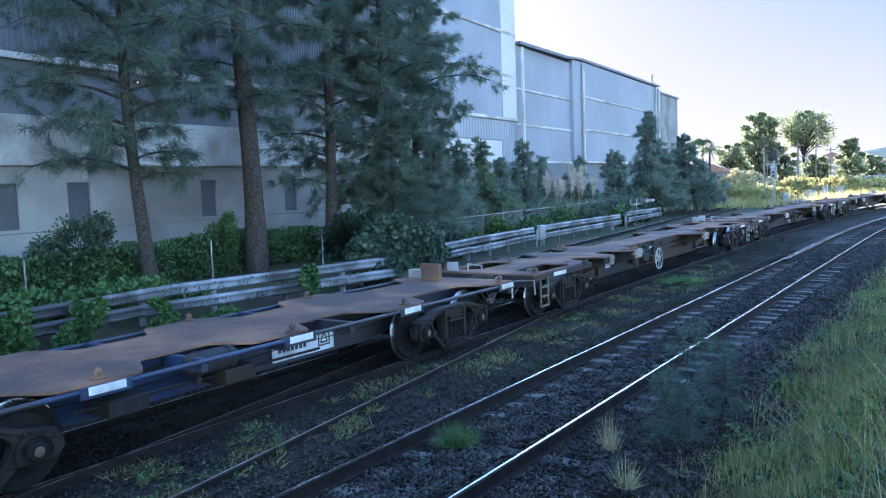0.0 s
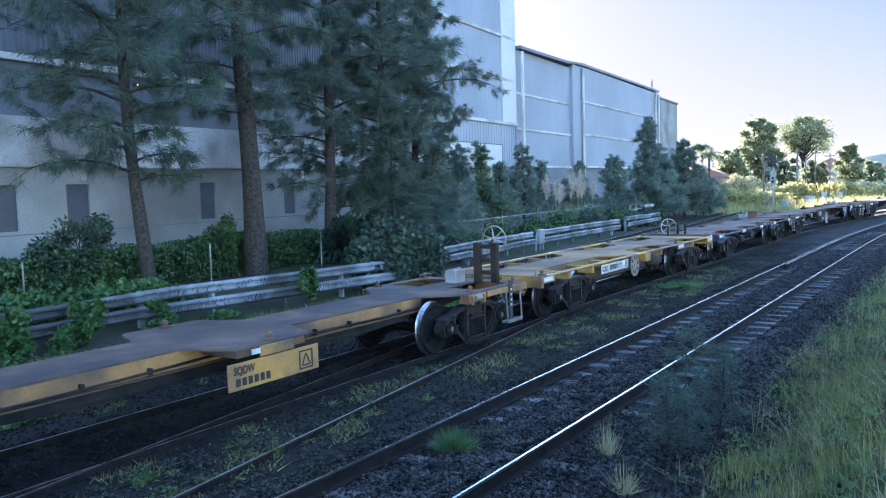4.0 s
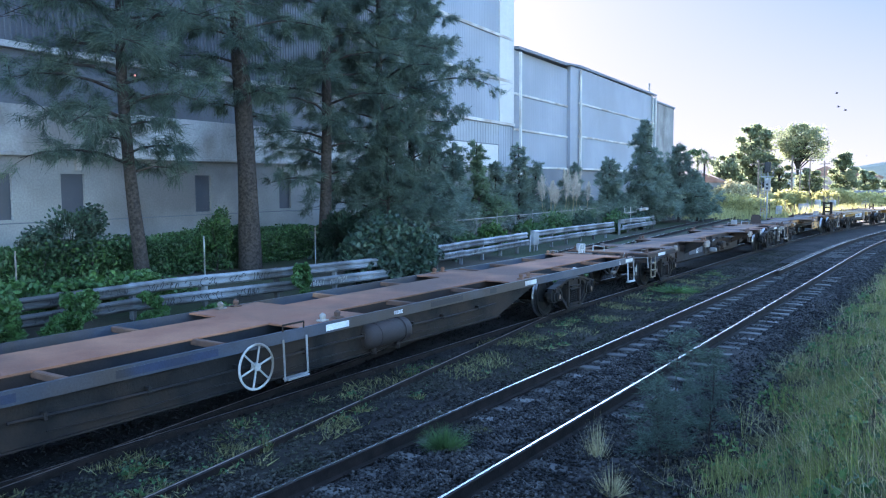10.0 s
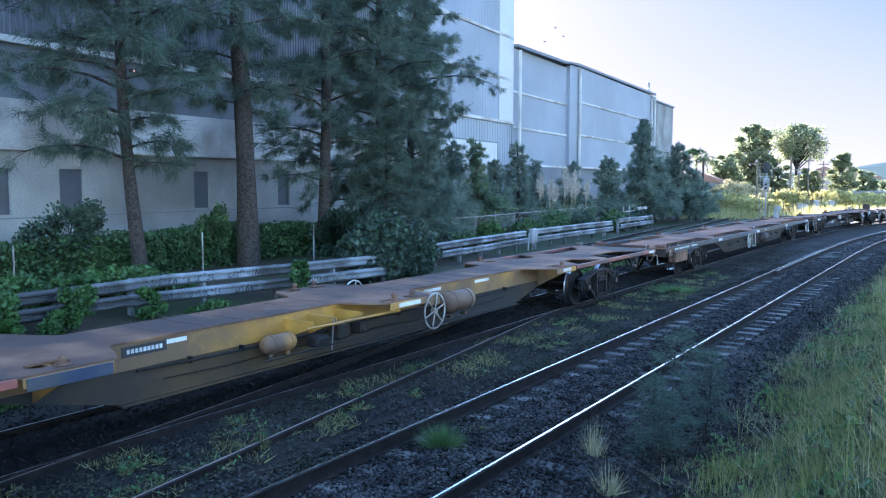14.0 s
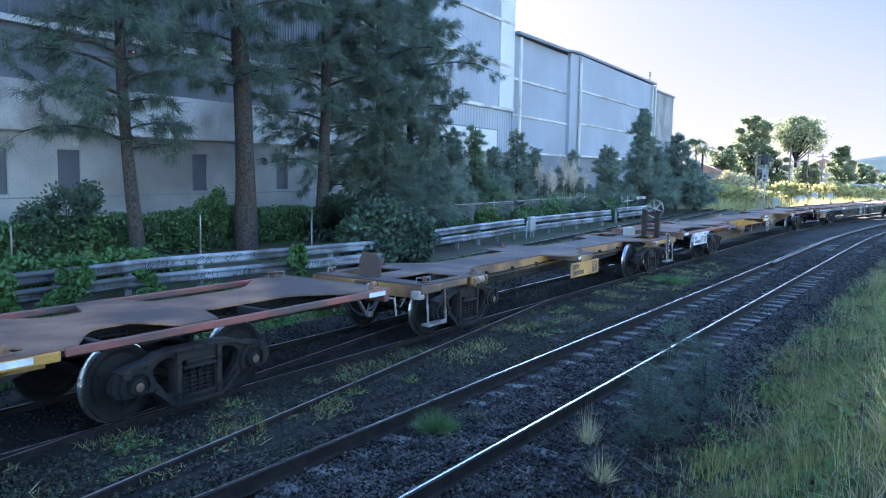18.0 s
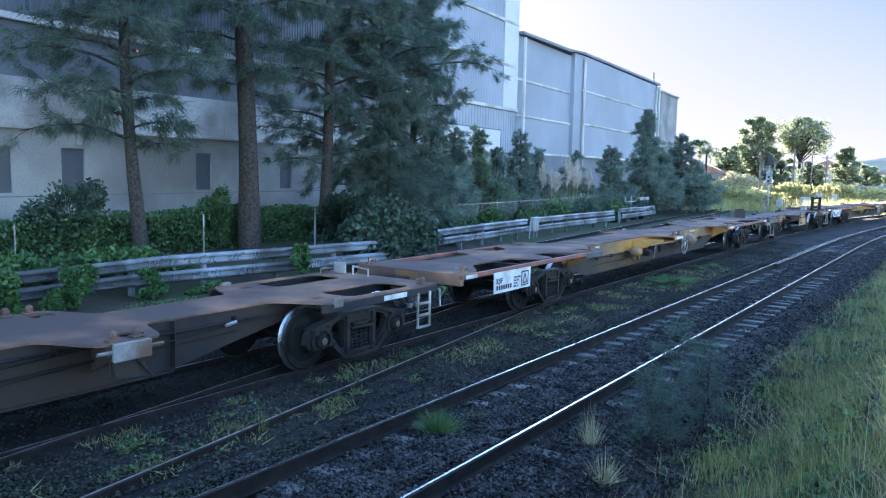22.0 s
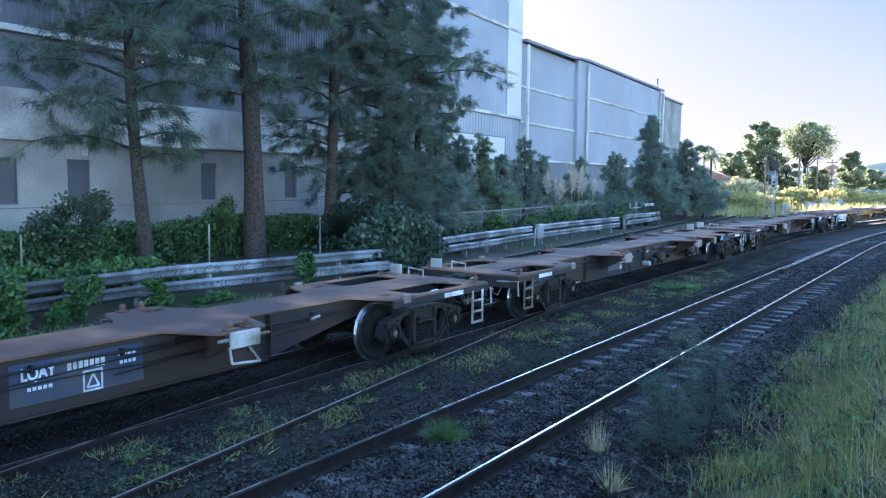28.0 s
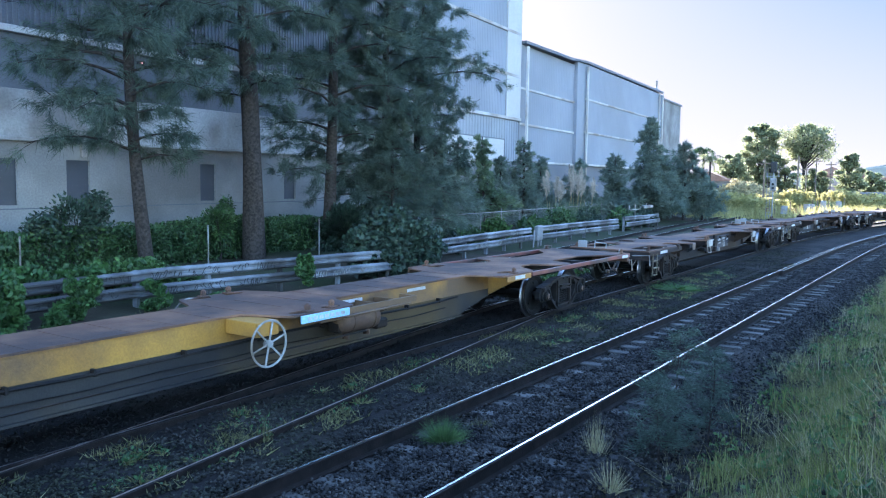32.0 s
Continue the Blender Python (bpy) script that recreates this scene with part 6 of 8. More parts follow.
def leaves(name, pts, size, material, parent=None, label="", flat=0.0, long=1.6):
    """Diamond leaves at the points, turned at random."""
    n = len(pts)
    a = np.random.normal(size=(n, 3))
    a[:, 2] *= 1 - flat
    a /= np.linalg.norm(a, axis=1)[:, None]
    b = np.cross(a, np.random.normal(size=(n, 3)))
    b /= np.linalg.norm(b, axis=1)[:, None]
    s = (np.random.uniform(0.6, 1.3, n) * size)[:, None]
    verts = np.empty((n * 4, 3))
    verts[0::4], verts[1::4], verts[2::4], verts[3::4] = pts - a * s * long / 2, pts + b * s * 0.5, pts + a * s * long / 2, pts - b * s * 0.5
    me = bpy.data.meshes.new(name)
    me.vertices.add(n * 4)
    me.vertices.foreach_set("co", verts.ravel())
    me.loops.add(n * 4)
    me.loops.foreach_set("vertex_index", np.arange(n * 4))
    me.polygons.add(n)
    me.polygons.foreach_set("loop_start", np.arange(n) * 4)
    me.update(calc_edges=True)
    return share(name, me, material, parent, label)


def she_oak(base, top, radius, lean, low, reach, seed, count=26, strands=70, label="", needles="needle", droop=0.55, low_reach=0.55, spray=0.55, group="casuarina trees before the factory", kind="she_oak_tree", scale=1.0, bias=0.0, cone=False, wide=1.2):
    """A casuarina: straight trunk, thin limbs and drooping sprays of fine needles."""
    rnd = random.Random(seed)
    np.random.seed(seed)
    tree = anchor(kind, pose(*base))
    tagged(tree, label or "tall dark casuarina tree with drooping needle foliage", "tree" if scale == 1.0 else "shrub", group)
    h = top - base[2]

    def axis(k):
        return Vector((lean * k + 0.12 * scale * math.sin(k * 5 + seed), 0.1 * scale * math.sin(k * 4 + seed * 2), h * k))
    bm = bmesh.new()
    tapered(bm, [axis(k / 12) - Vector((0, 0, 0.3 if k == 0 else 0)) for k in range(13)], radius * 1.1, radius * 0.3, 12)
    smooth(part("trunk", bm, M["bark"], tree, "grey-brown furrowed trunk"))
    centres, outs, sizes = [], [], []
    bm = bmesh.new()
    for i in range(count):
        k = low / h + (0.98 - low / h) * ((i + 0.5) / count) ** 0.9
        az = i * 2.4 + rnd.uniform(-0.5, 0.5)
        f = (k - low / h) / (1 - low / h)
        ln = reach * (low_reach + (1 - low_reach) * math.sin(min(1, f * 1.5) * math.pi / 2)) * (1 - 0.75 * max(0, f - 0.45) / 0.55) * rnd.uniform(0.7, 1.15)
        if cone:
            ln = reach * (1.04 - 0.98 * f ** 0.8) * rnd.uniform(0.55, 1.35)
        ln *= 1 - bias * max(0.0, math.cos(az))
        o = axis(k)
        d = Vector((math.cos(az), math.sin(az), 0))
        pts = [o + d * ln * q + Vector((rnd.uniform(-0.1, 0.1) * scale, rnd.uniform(-0.1, 0.1) * scale, ln * (0.45 * q - 0.42 * q * q))) for q in (0, 0.25, 0.5, 0.75, 1.0)]
        tapered(bm, pts, (0.018 + 0.011 * ln) * scale, 0.006 * scale, 5)
        m = int(5 + ln * 4.5)
        for j in range(m):
            q = 0.22 + 0.78 * (j + rnd.random()) / m
            a = min(3, int(q * 4))
            c = pts[a].lerp(pts[a + 1], q * 4 - a)
            tw = Vector((rnd.gauss(0, 1), rnd.gauss(0, 1), rnd.gauss(0.1, 0.45))).normalized() * rnd.uniform(0.25, 0.8) * (0.5 + 0.22 * ln) * scale
            e = c + tw
            tapered(bm, [c, c.lerp(e, 0.5) + Vector((0, 0, 0.04 * scale)), e], 0.009 * scale, 0.003 * scale, 4)
            for g in (0.6, 1.0):
                centres.append(c.lerp(e, g))
                outs.append((tw + d * 0.35).normalized())
                sizes.append(rnd.uniform(0.7, 1.25) * spray * (1.05 - 0.55 * f if cone else 1.0))
        if scale == 1.0:
            part("limb", bm, M["bark"], tree)
            bm = bmesh.new()
    if scale < 1.0:
        part("stem", bm, M["bark"], tree)
    else:
        bm.free()
    c = np.repeat(np.array([tuple(v) for v in centres]), strands, 0)
    o = np.repeat(np.array([tuple(v) for v in outs]), strands, 0)
    s = np.repeat(np.array(sizes), strands)
    n = len(c)
    b = c + np.random.normal(size=(n, 3)) * (s * 0.13)[:, None]
    d = o * 0.75 + np.random.normal(size=(n, 3)) * 0.5
    d[:, 2] -= droop
    d /= np.linalg.norm(d, axis=1)[:, None]
    t = b + d * (s * np.random.uniform(0.35, 0.95, n))[:, None]
    ribbons("crown", b, t, np.random.uniform(0.009, 0.018, n) * (wide if scale == 1.0 else 0.5), M[needles], tree, "fine drooping grey-green needles")
    return tree


she_oak((17.5, 20.0, 0.0), 12.5, 0.21, -0.75, 3.2, 5.0, 3, 38, 46, low_reach=0.62, bias=0.4)
she_oak((22.25, 20.0, -0.1), 15.5, 0.38, -0.3, 5.2, 4.0, 8, 36, 46, low_reach=0.35)
she_oak((27.2, 20.2, -0.1), 16.0, 0.25, 0.2, 2.4, 4.2, 5, 40, 48)
she_oak((31.0, 20.0, -0.2), 15.0, 0.22, 0.5, 1.4, 4.2, 12, 46, 56, low_reach=0.75)
she_oak((35.2, 20.8, -0.2), 13.4, 0.20, 0.9, 1.2, 4.4, 15, 44, 52, low_reach=0.6)
she_oak((29.2, 18.4, -0.2), 5.8, 0.10, 0.3, 0.6, 2.6, 31, 30, 56, low_reach=0.9, cone=True)
young = "young dense casuarina shrub beside the fence"
she_oak((33.8, 18.9, -0.2), 5.2, 0.09, 0.2, 0.5, 2.3, 33, 26, 46, young, "needle_hazed", low_reach=1.0, cone=True, wide=2)
she_oak((38.4, 20.2, -0.2), 5.2, 0.09, 0.1, 0.5, 1.9, 35, 24, 40, young, "needle_hazed", low_reach=1.0, droop=0.1, cone=True, wide=2.4)
she_oak((41.6, 20.0, -0.2), 5.4, 0.08, 0.0, 0.4, 1.7, 37, 28, 36, young, "needle_green", low_reach=1.1, droop=-0.1, spray=0.5, cone=True, wide=2.6)
she_oak((44.8, 20.4, -0.2), 4.4, 0.07, 0.0, 0.4, 1.8, 38, 22, 36, young, "needle_hazed", low_reach=1.1, droop=0, cone=True, wide=2.8)
she_oak((47.8, 20.2, -0.2), 5.5, 0.09, 0.2, 0.4, 2.0, 39, 28, 34, young, "needle_hazed", low_reach=1.0, droop=0, cone=True, wide=3)
she_oak((51.6, 20.6, -0.2), 4.5, 0.08, 0.2, 0.4, 1.9, 41, 22, 32, young, "needle_hazed", low_reach=1.0, droop=0, cone=True, wide=3.2)
she_oak((58.6, 20.2, -0.2), 4.6, 0.08, 0.2, 0.3, 2.3, 44, 24, 30, young, "needle_hazed", low_reach=1.0, droop=0, cone=True, wide=3.6)
she_oak((62.0, 18.4, -0.2), 4.9, 0.08, 0.0, 0.3, 2.2, 45, 26, 28, young, "needle_hazed", low_reach=1.0, droop=0, spray=0.7, cone=True, wide=3.8)
she_oak((67.0, 17.0, -0.2), 8.3, 0.14, 0.2, 0.3, 2.9, 47, 44, 28, young, "needle_hazed", low_reach=1.0, droop=0.05, spray=0.75, cone=True, wide=4)
she_oak((70.0, 16.6, -0.2), 5.2, 0.12, 0.2, 0.3, 3.0, 52, 30, 28, young, "needle_hazed", low_reach=1.0, droop=0, spray=0.8, cone=True, wide=4)
she_oak((73.8, 15.5, -0.2), 6.5, 0.14, 0.1, 0.3, 3.4, 49, 40, 28, young, "needle_hazed", low_reach=1.0, droop=0, spray=0.75, cone=True, wide=4.2)
she_oak((76.5, 14.4, -0.2), 3.6, 0.10, 0.1, 0.2, 3.0, 50, 26, 28, young, "needle_hazed", low_reach=1.0, droop=0, spray=0.8, cone=True, wide=4.4)


def blob_points(n, c, r, rough=0.35, seed=0, hollow=0.45, floor=None):
    """Points in the outer shell of a lumpy ellipsoid."""
    rng = np.random.RandomState(seed)
    v = rng.normal(size=(n, 3))
    v /= np.linalg.norm(v, axis=1)[:, None]
    lump = np.array([noise.noise((p[0] * 2.3 + seed, p[1] * 2.3, p[2] * 2.3)) + 0.5 * noise.noise((p[0] * 6 + seed, p[1] * 6, p[2] * 6)) for p in v])
    k = (rng.uniform(hollow ** 3, 1, n) ** (1 / 3)) * (1 + rough * lump)
    pts = np.array(c) + v * k[:, None] * np.array(r)
    if floor is not None:
        pts = pts[pts[:, 2] > floor]
    return pts


def bush(name, blobs, n, size, material, label, category="bush", seed=0, floor=-0.5, group="", stems=True, origin=None):
    c0 = origin or (blobs[0][0][0], blobs[0][0][1], floor)
    b = anchor(name, pose(*c0))
    tagged(b, label, category, group)
    pts = np.concatenate([blob_points(int(n * w), c, r, 0.45, seed + i, 0.4, floor) for i, (c, r, w) in enumerate(blobs)]) - np.array(c0)
    np.random.seed(seed)
    leaves("foliage", pts, size, M[material], b)
    if stems:
        rnd = random.Random(seed)
        bm = bmesh.new()
        for c, r, w in blobs:
            for k in range(4):
                a = Vector((c[0] - c0[0] + rnd.uniform(-0.3, 0.3) * r[0], c[1] - c0[1], -0.05))
                e = Vector((c[0] - c0[0] + rnd.uniform(-0.7, 0.7) * r[0], c[1] - c0[1] + rnd.uniform(-0.6, 0.6) * r[1], c[2] - c0[2] + r[2] * 0.5))
                tapered(bm, [a, a.lerp(e, 0.5) + Vector((0.05, 0, 0.05)), e], 0.03, 0.008, 5)
        part("stem", bm, M["bark"], b)
    return b


# hedge of creeper over the fence before the factory
rng = np.random.RandomState(4)
n = 74000
hx, hy = rng.uniform(3.0, 27.5, n), 21.2 + rng.normal(size=n) * 0.32
topz = np.array([1.35 + 0.35 * noise.noise((x * 0.9, 0, 5)) + 0.2 * noise.noise((x * 3.1, 0, 7)) for x in hx])
hz = -0.1 + (topz + 0.1) * rng.uniform(0, 1, n) ** 0.8
hedge = anchor("hedge", pose(15, 21.2, 0))
tagged(hedge, "thick dark green creeper hedge along a fence", "hedge")
np.random.seed(4)
leaves("foliage", np.c_[hx - 15, hy - 21.2 - 0.15 * rng.uniform(0, 1, n), hz], 0.072, M["leaf"], hedge)
bm = bmesh.new()
for k in range(26):
    rod(bm, (-12 + k * 0.95, 0.15, -0.3), (-12 + k * 0.95, 0.15, 1.2), 0.03, 5)
part("stem", bm, M["bark"], hedge)

bush("shrub", [((15.6, 20.9, 1.5), (0.9, 0.5, 0.8), 1), ((16.4, 20.9, 1.9), (0.5, 0.4, 0.6), 0.5), ((14.6, 20.9, 1.4), (0.6, 0.4, 0.5), 0.5)], 2000, 0.075, "leaf_dark", "straggly dark shrub rising above the hedge", seed=21)
bush("shrub", [((21.4, 20.8, 1.2), (0.7, 0.5, 0.7), 1), ((21.9, 20.9, 1.7), (0.35, 0.3, 0.6), 0.4)], 1500, 0.075, "leaf", "straggly green shrub rising above the hedge", seed=22)
bush("shrub", [((27.6, 19.6, 0.8), (1.6, 0.8, 1.1), 1), ((29.3, 19.3, 0.9), (1.2, 0.8, 1.1), 0.8)], 9000, 0.11, "leaf_dark", "dense dark leafy shrub under the trees", seed=23)
bush("shrub", [((22.6, 15.2, 0.5), (1.0, 0.65, 0.85), 0.7), ((23.5, 14.6, 0.7), (1.0, 0.6, 1.15), 1.2), ((24.9, 14.6, 0.5), (1.3, 0.7, 0.95), 1), ((26.6, 17.0, 0.6), (1.6, 0.9, 1.25), 1)], 9500, 0.12, "leaf_dark", "broad dark glossy-leaved bush behind the barrier", seed=24, floor=-0.4)
bush("shrub", [((11.6 + k * 0.75 - 3, 17.5 + 0.25 * math.sin(k * 3), 0.2 + 0.22 * math.sin(k * 2.3)), (0.75, 0.45, 0.45 + 0.2 * math.cos(k * 1.7)), 0.14) for k in range(11)], 8500, 0.10, "leaf_bright", "low bright green creeper behind the barrier", seed=25, floor=-0.3)
rnd = random.Random(77)
for i, (x, y, z, rx, rz, w) in enumerate(((10.0, 15.95, 0.1, 0.75, 0.75, 2.4), (11.75, 15.95, 0.12, 0.7, 0.75, 2.2), (14.25, 15.95, -0.05, 0.4, 0.4, 0.7), (19.0, 15.05, 0.12, 0.36, 0.5, 0.8), (8.6, 15.9, 0.05, 0.8, 0.7, 1.8), (15.9, 15.7, -0.35, 0.9, 0.16, 0.5))):
    lumps = [((x + rnd.uniform(-0.8, 0.8) * rx, y - rnd.uniform(0, 0.12), z + rnd.uniform(-0.7, 0.8) * rz), (rx * rnd.uniform(0.25, 0.5), 0.14, rz * rnd.uniform(0.2, 0.42)), 0.2) for _ in range(9)]
    bush("creeper_clump", lumps, int(1300 * w), 0.09, "leaf_bright", "bright green creeper clump hanging over the steel barrier", "creeper", 60 + i, -0.55, "creeper clumps on the barrier", stems=False, origin=(x, y, -0.5))
for i, (x, y, r, h, m) in enumerate(((34.0, 17.2, 0.9, 0.7, "leaf"), (37.5, 17.3, 0.8, 0.9, "leaf_bright"), (43.5, 17.6, 1.6, 0.8, "leaf"), (47.5, 17.4, 1.7, 1.1, "leaf"), (51.5, 17.0, 1.4, 1.0, "leaf_dark"), (56, 16.2, 1.8, 0.9, "leaf"), (61, 15.8, 1.9, 0.9, "leaf_dark"), (31.4, 17.0, 0.8, 0.8, "leaf_dark"))):
    bush("scrub_bush", [((x, y, h * 0.35 - 0.2), (r, 0.8, h), 1)], 2600, 0.12, m, "low scrubby bush along the wire fence", "bush", 80 + i, -0.4, "scrub along the wire fence")


# ---------------------------------------------------------------- pampas grass
def pampas(x, y, z, plumes, seed, h=3.0, colour="plume"):
    rnd = random.Random(seed)
    np.random.seed(seed)
    p = anchor("pampas_grass", pose(x, y, z))
    tagged(p, "clump of pampas grass with pale feathery plumes", "pampas grass", "pampas grass clumps")
    n = 900
    a = np.random.uniform(0, 2 * np.pi, n)
    b = np.c_[np.cos(a) * 0.25 * np.random.rand(n), np.sin(a) * 0.25 * np.random.rand(n), np.zeros(n)]
    r = np.random.uniform(0.3, 1.2, n)
    t = np.c_[np.cos(a) * r, np.sin(a) * r, np.random.uniform(0.5, 1.6, n)]
    ribbons("leaf_tuft", b, t, np.full(n, 0.03), M["needle_green"], p)
    for i in range(plumes):
        az, rr, hh = rnd.uniform(0, 6.28), rnd.uniform(0.3, 1.2), h * rnd.uniform(0.72, 1.1)
        e = Vector((math.cos(az) * rr, math.sin(az) * rr, hh))
        bm = bmesh.new()
        rod(bm, (e.x * 0.3, e.y * 0.3, 0.1), e * 0.8, 0.012, 5)
        s = part("stalk", bm, M["grass_dry"], p)
        m = 420
        q = np.random.rand(m)
        c = np.array(e * 0.6)[None] + q[:, None] * np.array(e * 0.42)[None]
        d = np.random.normal(size=(m, 3)) * 0.21 * (np.sin(np.clip(q, 0.05, 0.97) * np.pi))[:, None]
        d[:, 2] += 0.12
        ribbons("plume", c, c + d, np.full(m, 0.035), M[colour], s, "pale feathery plume")


pampas(50.3, 19.0, 0.0, 5, 1, 3.5)
pampas(52.2, 19.0, 0.0, 3, 4, 3.2)
pampas(54.6, 19.0, 0.0, 6, 2, 4.0)
pampas(57.6, 18.9, 0.0, 4, 3, 3.8)


# ---------------------------------------------------------------- grass on the bank, weeds in the ballast
def grass_field(name, pts, h0, h1, material, label, lean=0.35, width=(0.005, 0.011), seed=0, category="grass"):
    np.random.seed(seed)
    n = len(pts)
    h = np.random.uniform(h0, h1, n)
    a = np.random.uniform(0, 2 * np.pi, n)
    l = np.abs(np.random.normal(size=n)) * lean
    t = pts + np.c_[np.cos(a) * l * h, np.sin(a) * l * h, h]
    ob = ribbons(name, pts, t, np.random.uniform(*width, n), M[material])
    return tagged(ob, label, category, kind="stuff")


def scatter(n, x0, x1, d0, d1, seed, patch=0.0, scale=0.8, power=1.0):
    """Points on the ground between two distances to the right or left of the main line, thinned in patches."""
    rnd = random.Random(seed)
    out = []
    while len(out) < n:
        x = x0 + (x1 - x0) * rnd.random() ** power
        d = rnd.uniform(d0, d1)
        y = main_y(x) + d
        if patch and noise.noise((x * scale, y * scale, seed)) < patch * rnd.uniform(0.2, 1.2) - 0.15:
            continue
        out.append((x, y, ground_z(x, y) - 0.02))
    return np.array(out)


grass_field("bank_grass", scatter(40000, 4.5, 15, -6.5, -2.4, 1, 1.15, 1.6, 1.2), 0.04, 0.22, "grass", "short mixed green grass on the bank", 0.75, (0.004, 0.009), seed=1)
grass_field("bank_grass", scatter(38000, 12, 50, -7.5, -2.25, 2, 1.0, 1.1, 1.4), 0.06, 0.28, "grass", "short mixed green grass on the bank", 0.7, (0.007, 0.016), seed=2)
grass_field("dead_grass", scatter(22000, 4.6, 40, -6.5, -2.1, 14, 0.25, 1.0, 1.3), 0.03, 0.14, "grass_dead", "flattened brown dead grass on the bank", 2.2, (0.003, 0.008), seed=14)
grass_field("seed_stalks", scatter(900, 6, 30, -5.2, -2.3, 15, 0.6, 0.9, 1.3), 0.35, 0.75, "grass_dry", "thin pale seed stalks above the bank grass", 0.5, (0.004, 0.008), seed=15)
grass_field("lush_grass", scatter(9000, 5, 34, -5.6, -2.5, 12, 1.1, 0.9, 1.3), 0.12, 0.42, "grass_lush", "patches of bright lush grass on the bank", 0.3, (0.006, 0.012), seed=12)
grass_field("tall_grass", scatter(2600, 6, 34, -5.2, -2.4, 3, 1.0, 0.9, 1.3), 0.30, 0.66, "grass_lush", "tall green grass stalks on the bank", 0.42, (0.006, 0.011), seed=3)
grass_field("dry_grass", scatter(15000, 5, 45, -6.5, -2.0, 4, 0.3, 0.9, 1.3), 0.08, 0.42, "grass_dry", "dry straw-coloured grass stalks", 0.8, (0.003, 0.007), seed=4)
grass_field("low_grass", scatter(13000, 5, 46, -3.1, -2.0, 5, 0.7, 1.2, 1.3), 0.04, 0.17, "grass", "short weeds at the edge of the ballast", 0.9, (0.006, 0.014), seed=5)
np.random.seed(55)
pts = scatter(9000, 4.8, 30, -6.0, -2.2, 56, 0.4, 1.3, 1.4)
tagged(leaves("bank_weeds", pts + np.c_[np.zeros((len(pts), 2)), np.random.uniform(0.03, 0.22, len(pts))], 0.05, M["broadleaf"]), "broad-leaved green weeds among the bank grass", "weeds", kind="stuff")
pts = scatter(12000, 6, 45, 5.75, 7.3, 58, 0.35, 0.8, 1.3)
tagged(leaves("track_side_weeds", pts + np.c_[np.zeros((len(pts), 2)), np.random.uniform(0.1, 0.42, len(pts))], 0.06, M["leaf_bright"]), "green weeds beyond the wagons' track", "weeds", kind="stuff")
pts = scatter(24000, 9, 48, 7.2, 10.9, 57, 0.15, 0.9, 1.3)
tagged(leaves("verge_weeds", pts + np.c_[np.zeros((len(pts), 2)), np.random.uniform(0.02, 0.22, len(pts))], 0.07, M["leaf_bright"]), "green broad-leaved weeds along the verge by the barrier", "weeds", kind="stuff")
grass_field("verge_grass", scatter(30000, 9, 60, 5.9, 11.2, 6, 0.15, 0.7, 1.2), 0.08, 0.32, "grass", "low green weeds along the verge", 0.9, (0.012, 0.03), seed=6)
grass_field("track_weeds", scatter(3500, 4.5, 26, 1.5, 3.0, 9, 0.9, 1.1, 1.3) + np.array((0, 0, 0.19)), 0.03, 0.11, "grass", "low green weeds between the tracks", 1.2, (0.012, 0.026), seed=9, category="weeds")
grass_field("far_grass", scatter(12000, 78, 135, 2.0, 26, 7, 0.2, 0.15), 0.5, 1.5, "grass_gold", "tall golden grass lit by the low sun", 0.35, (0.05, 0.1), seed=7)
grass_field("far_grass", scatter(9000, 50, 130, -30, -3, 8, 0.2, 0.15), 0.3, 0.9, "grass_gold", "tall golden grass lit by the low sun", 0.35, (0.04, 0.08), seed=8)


def tuft(name, x, y, z, n, r, h, material, label, seed, width=(0.006, 0.012), category="weed", group="", leafy=0):
    np.random.seed(seed)
    t = anchor(name, pose(x, y, z))
    tagged(t, label, category, group)
    a = np.random.uniform(0, 2 * np.pi, n)
    b = np.c_[np.cos(a) * 0.07, np.sin(a) * 0.07, np.zeros(n)] * np.random.rand(n, 1)
    rr = r * np.random.rand(n) ** 0.7
    e = np.c_[np.cos(a) * rr, np.sin(a) * rr, h * np.random.uniform(0.35, 1, n) * (1 - 0.45 * rr / r)]
    ribbons("foliage", b, e, np.random.uniform(*width, n), M[material], t)
    if leafy:
        p = np.random.normal(size=(leafy, 3)) * np.array((r * 0.45, r * 0.45, h * 0.25)) + np.array((0, 0, h * 0.5))
        leaves("broadleaf", p, 0.03, M["leaf"], t)["kind"] = "stuff"
    return t


rnd = random.Random(71)
for i in range(60):
    x = 6.5 + 24 * rnd.random() ** 1.4
    y = main_y(x) + rnd.uniform(-5.0, -2.5)
    tuft("grass_clump", x, y, ground_z(x, y) - 0.03, rnd.randint(50, 110), rnd.uniform(0.14, 0.3), rnd.uniform(0.28, 0.62), rnd.choice(("grass_lush", "grass_lush", "grass", "grass_dry")), "upright clump of tall grass on the bank", 400 + i, (0.004, 0.010), "grass", "grass clumps on the bank")
tuft("grass_tuft", 8.25, 4.42, -0.2, 1100, 0.42, 0.44, "broadleaf", "round clump of green grass between the rails", 5, (0.003, 0.008), "grass")
tuft("grass_tuft", 9.0, 4.3, -0.2, 120, 0.22, 0.2, "grass", "small clump of grass between the rails", 6, category="grass")
tuft("rail_weed", 7.0, 6.1, -0.08, 60, 0.14, 0.42, "grass", "thin upright weed beside the siding rail", 7, leafy=40)
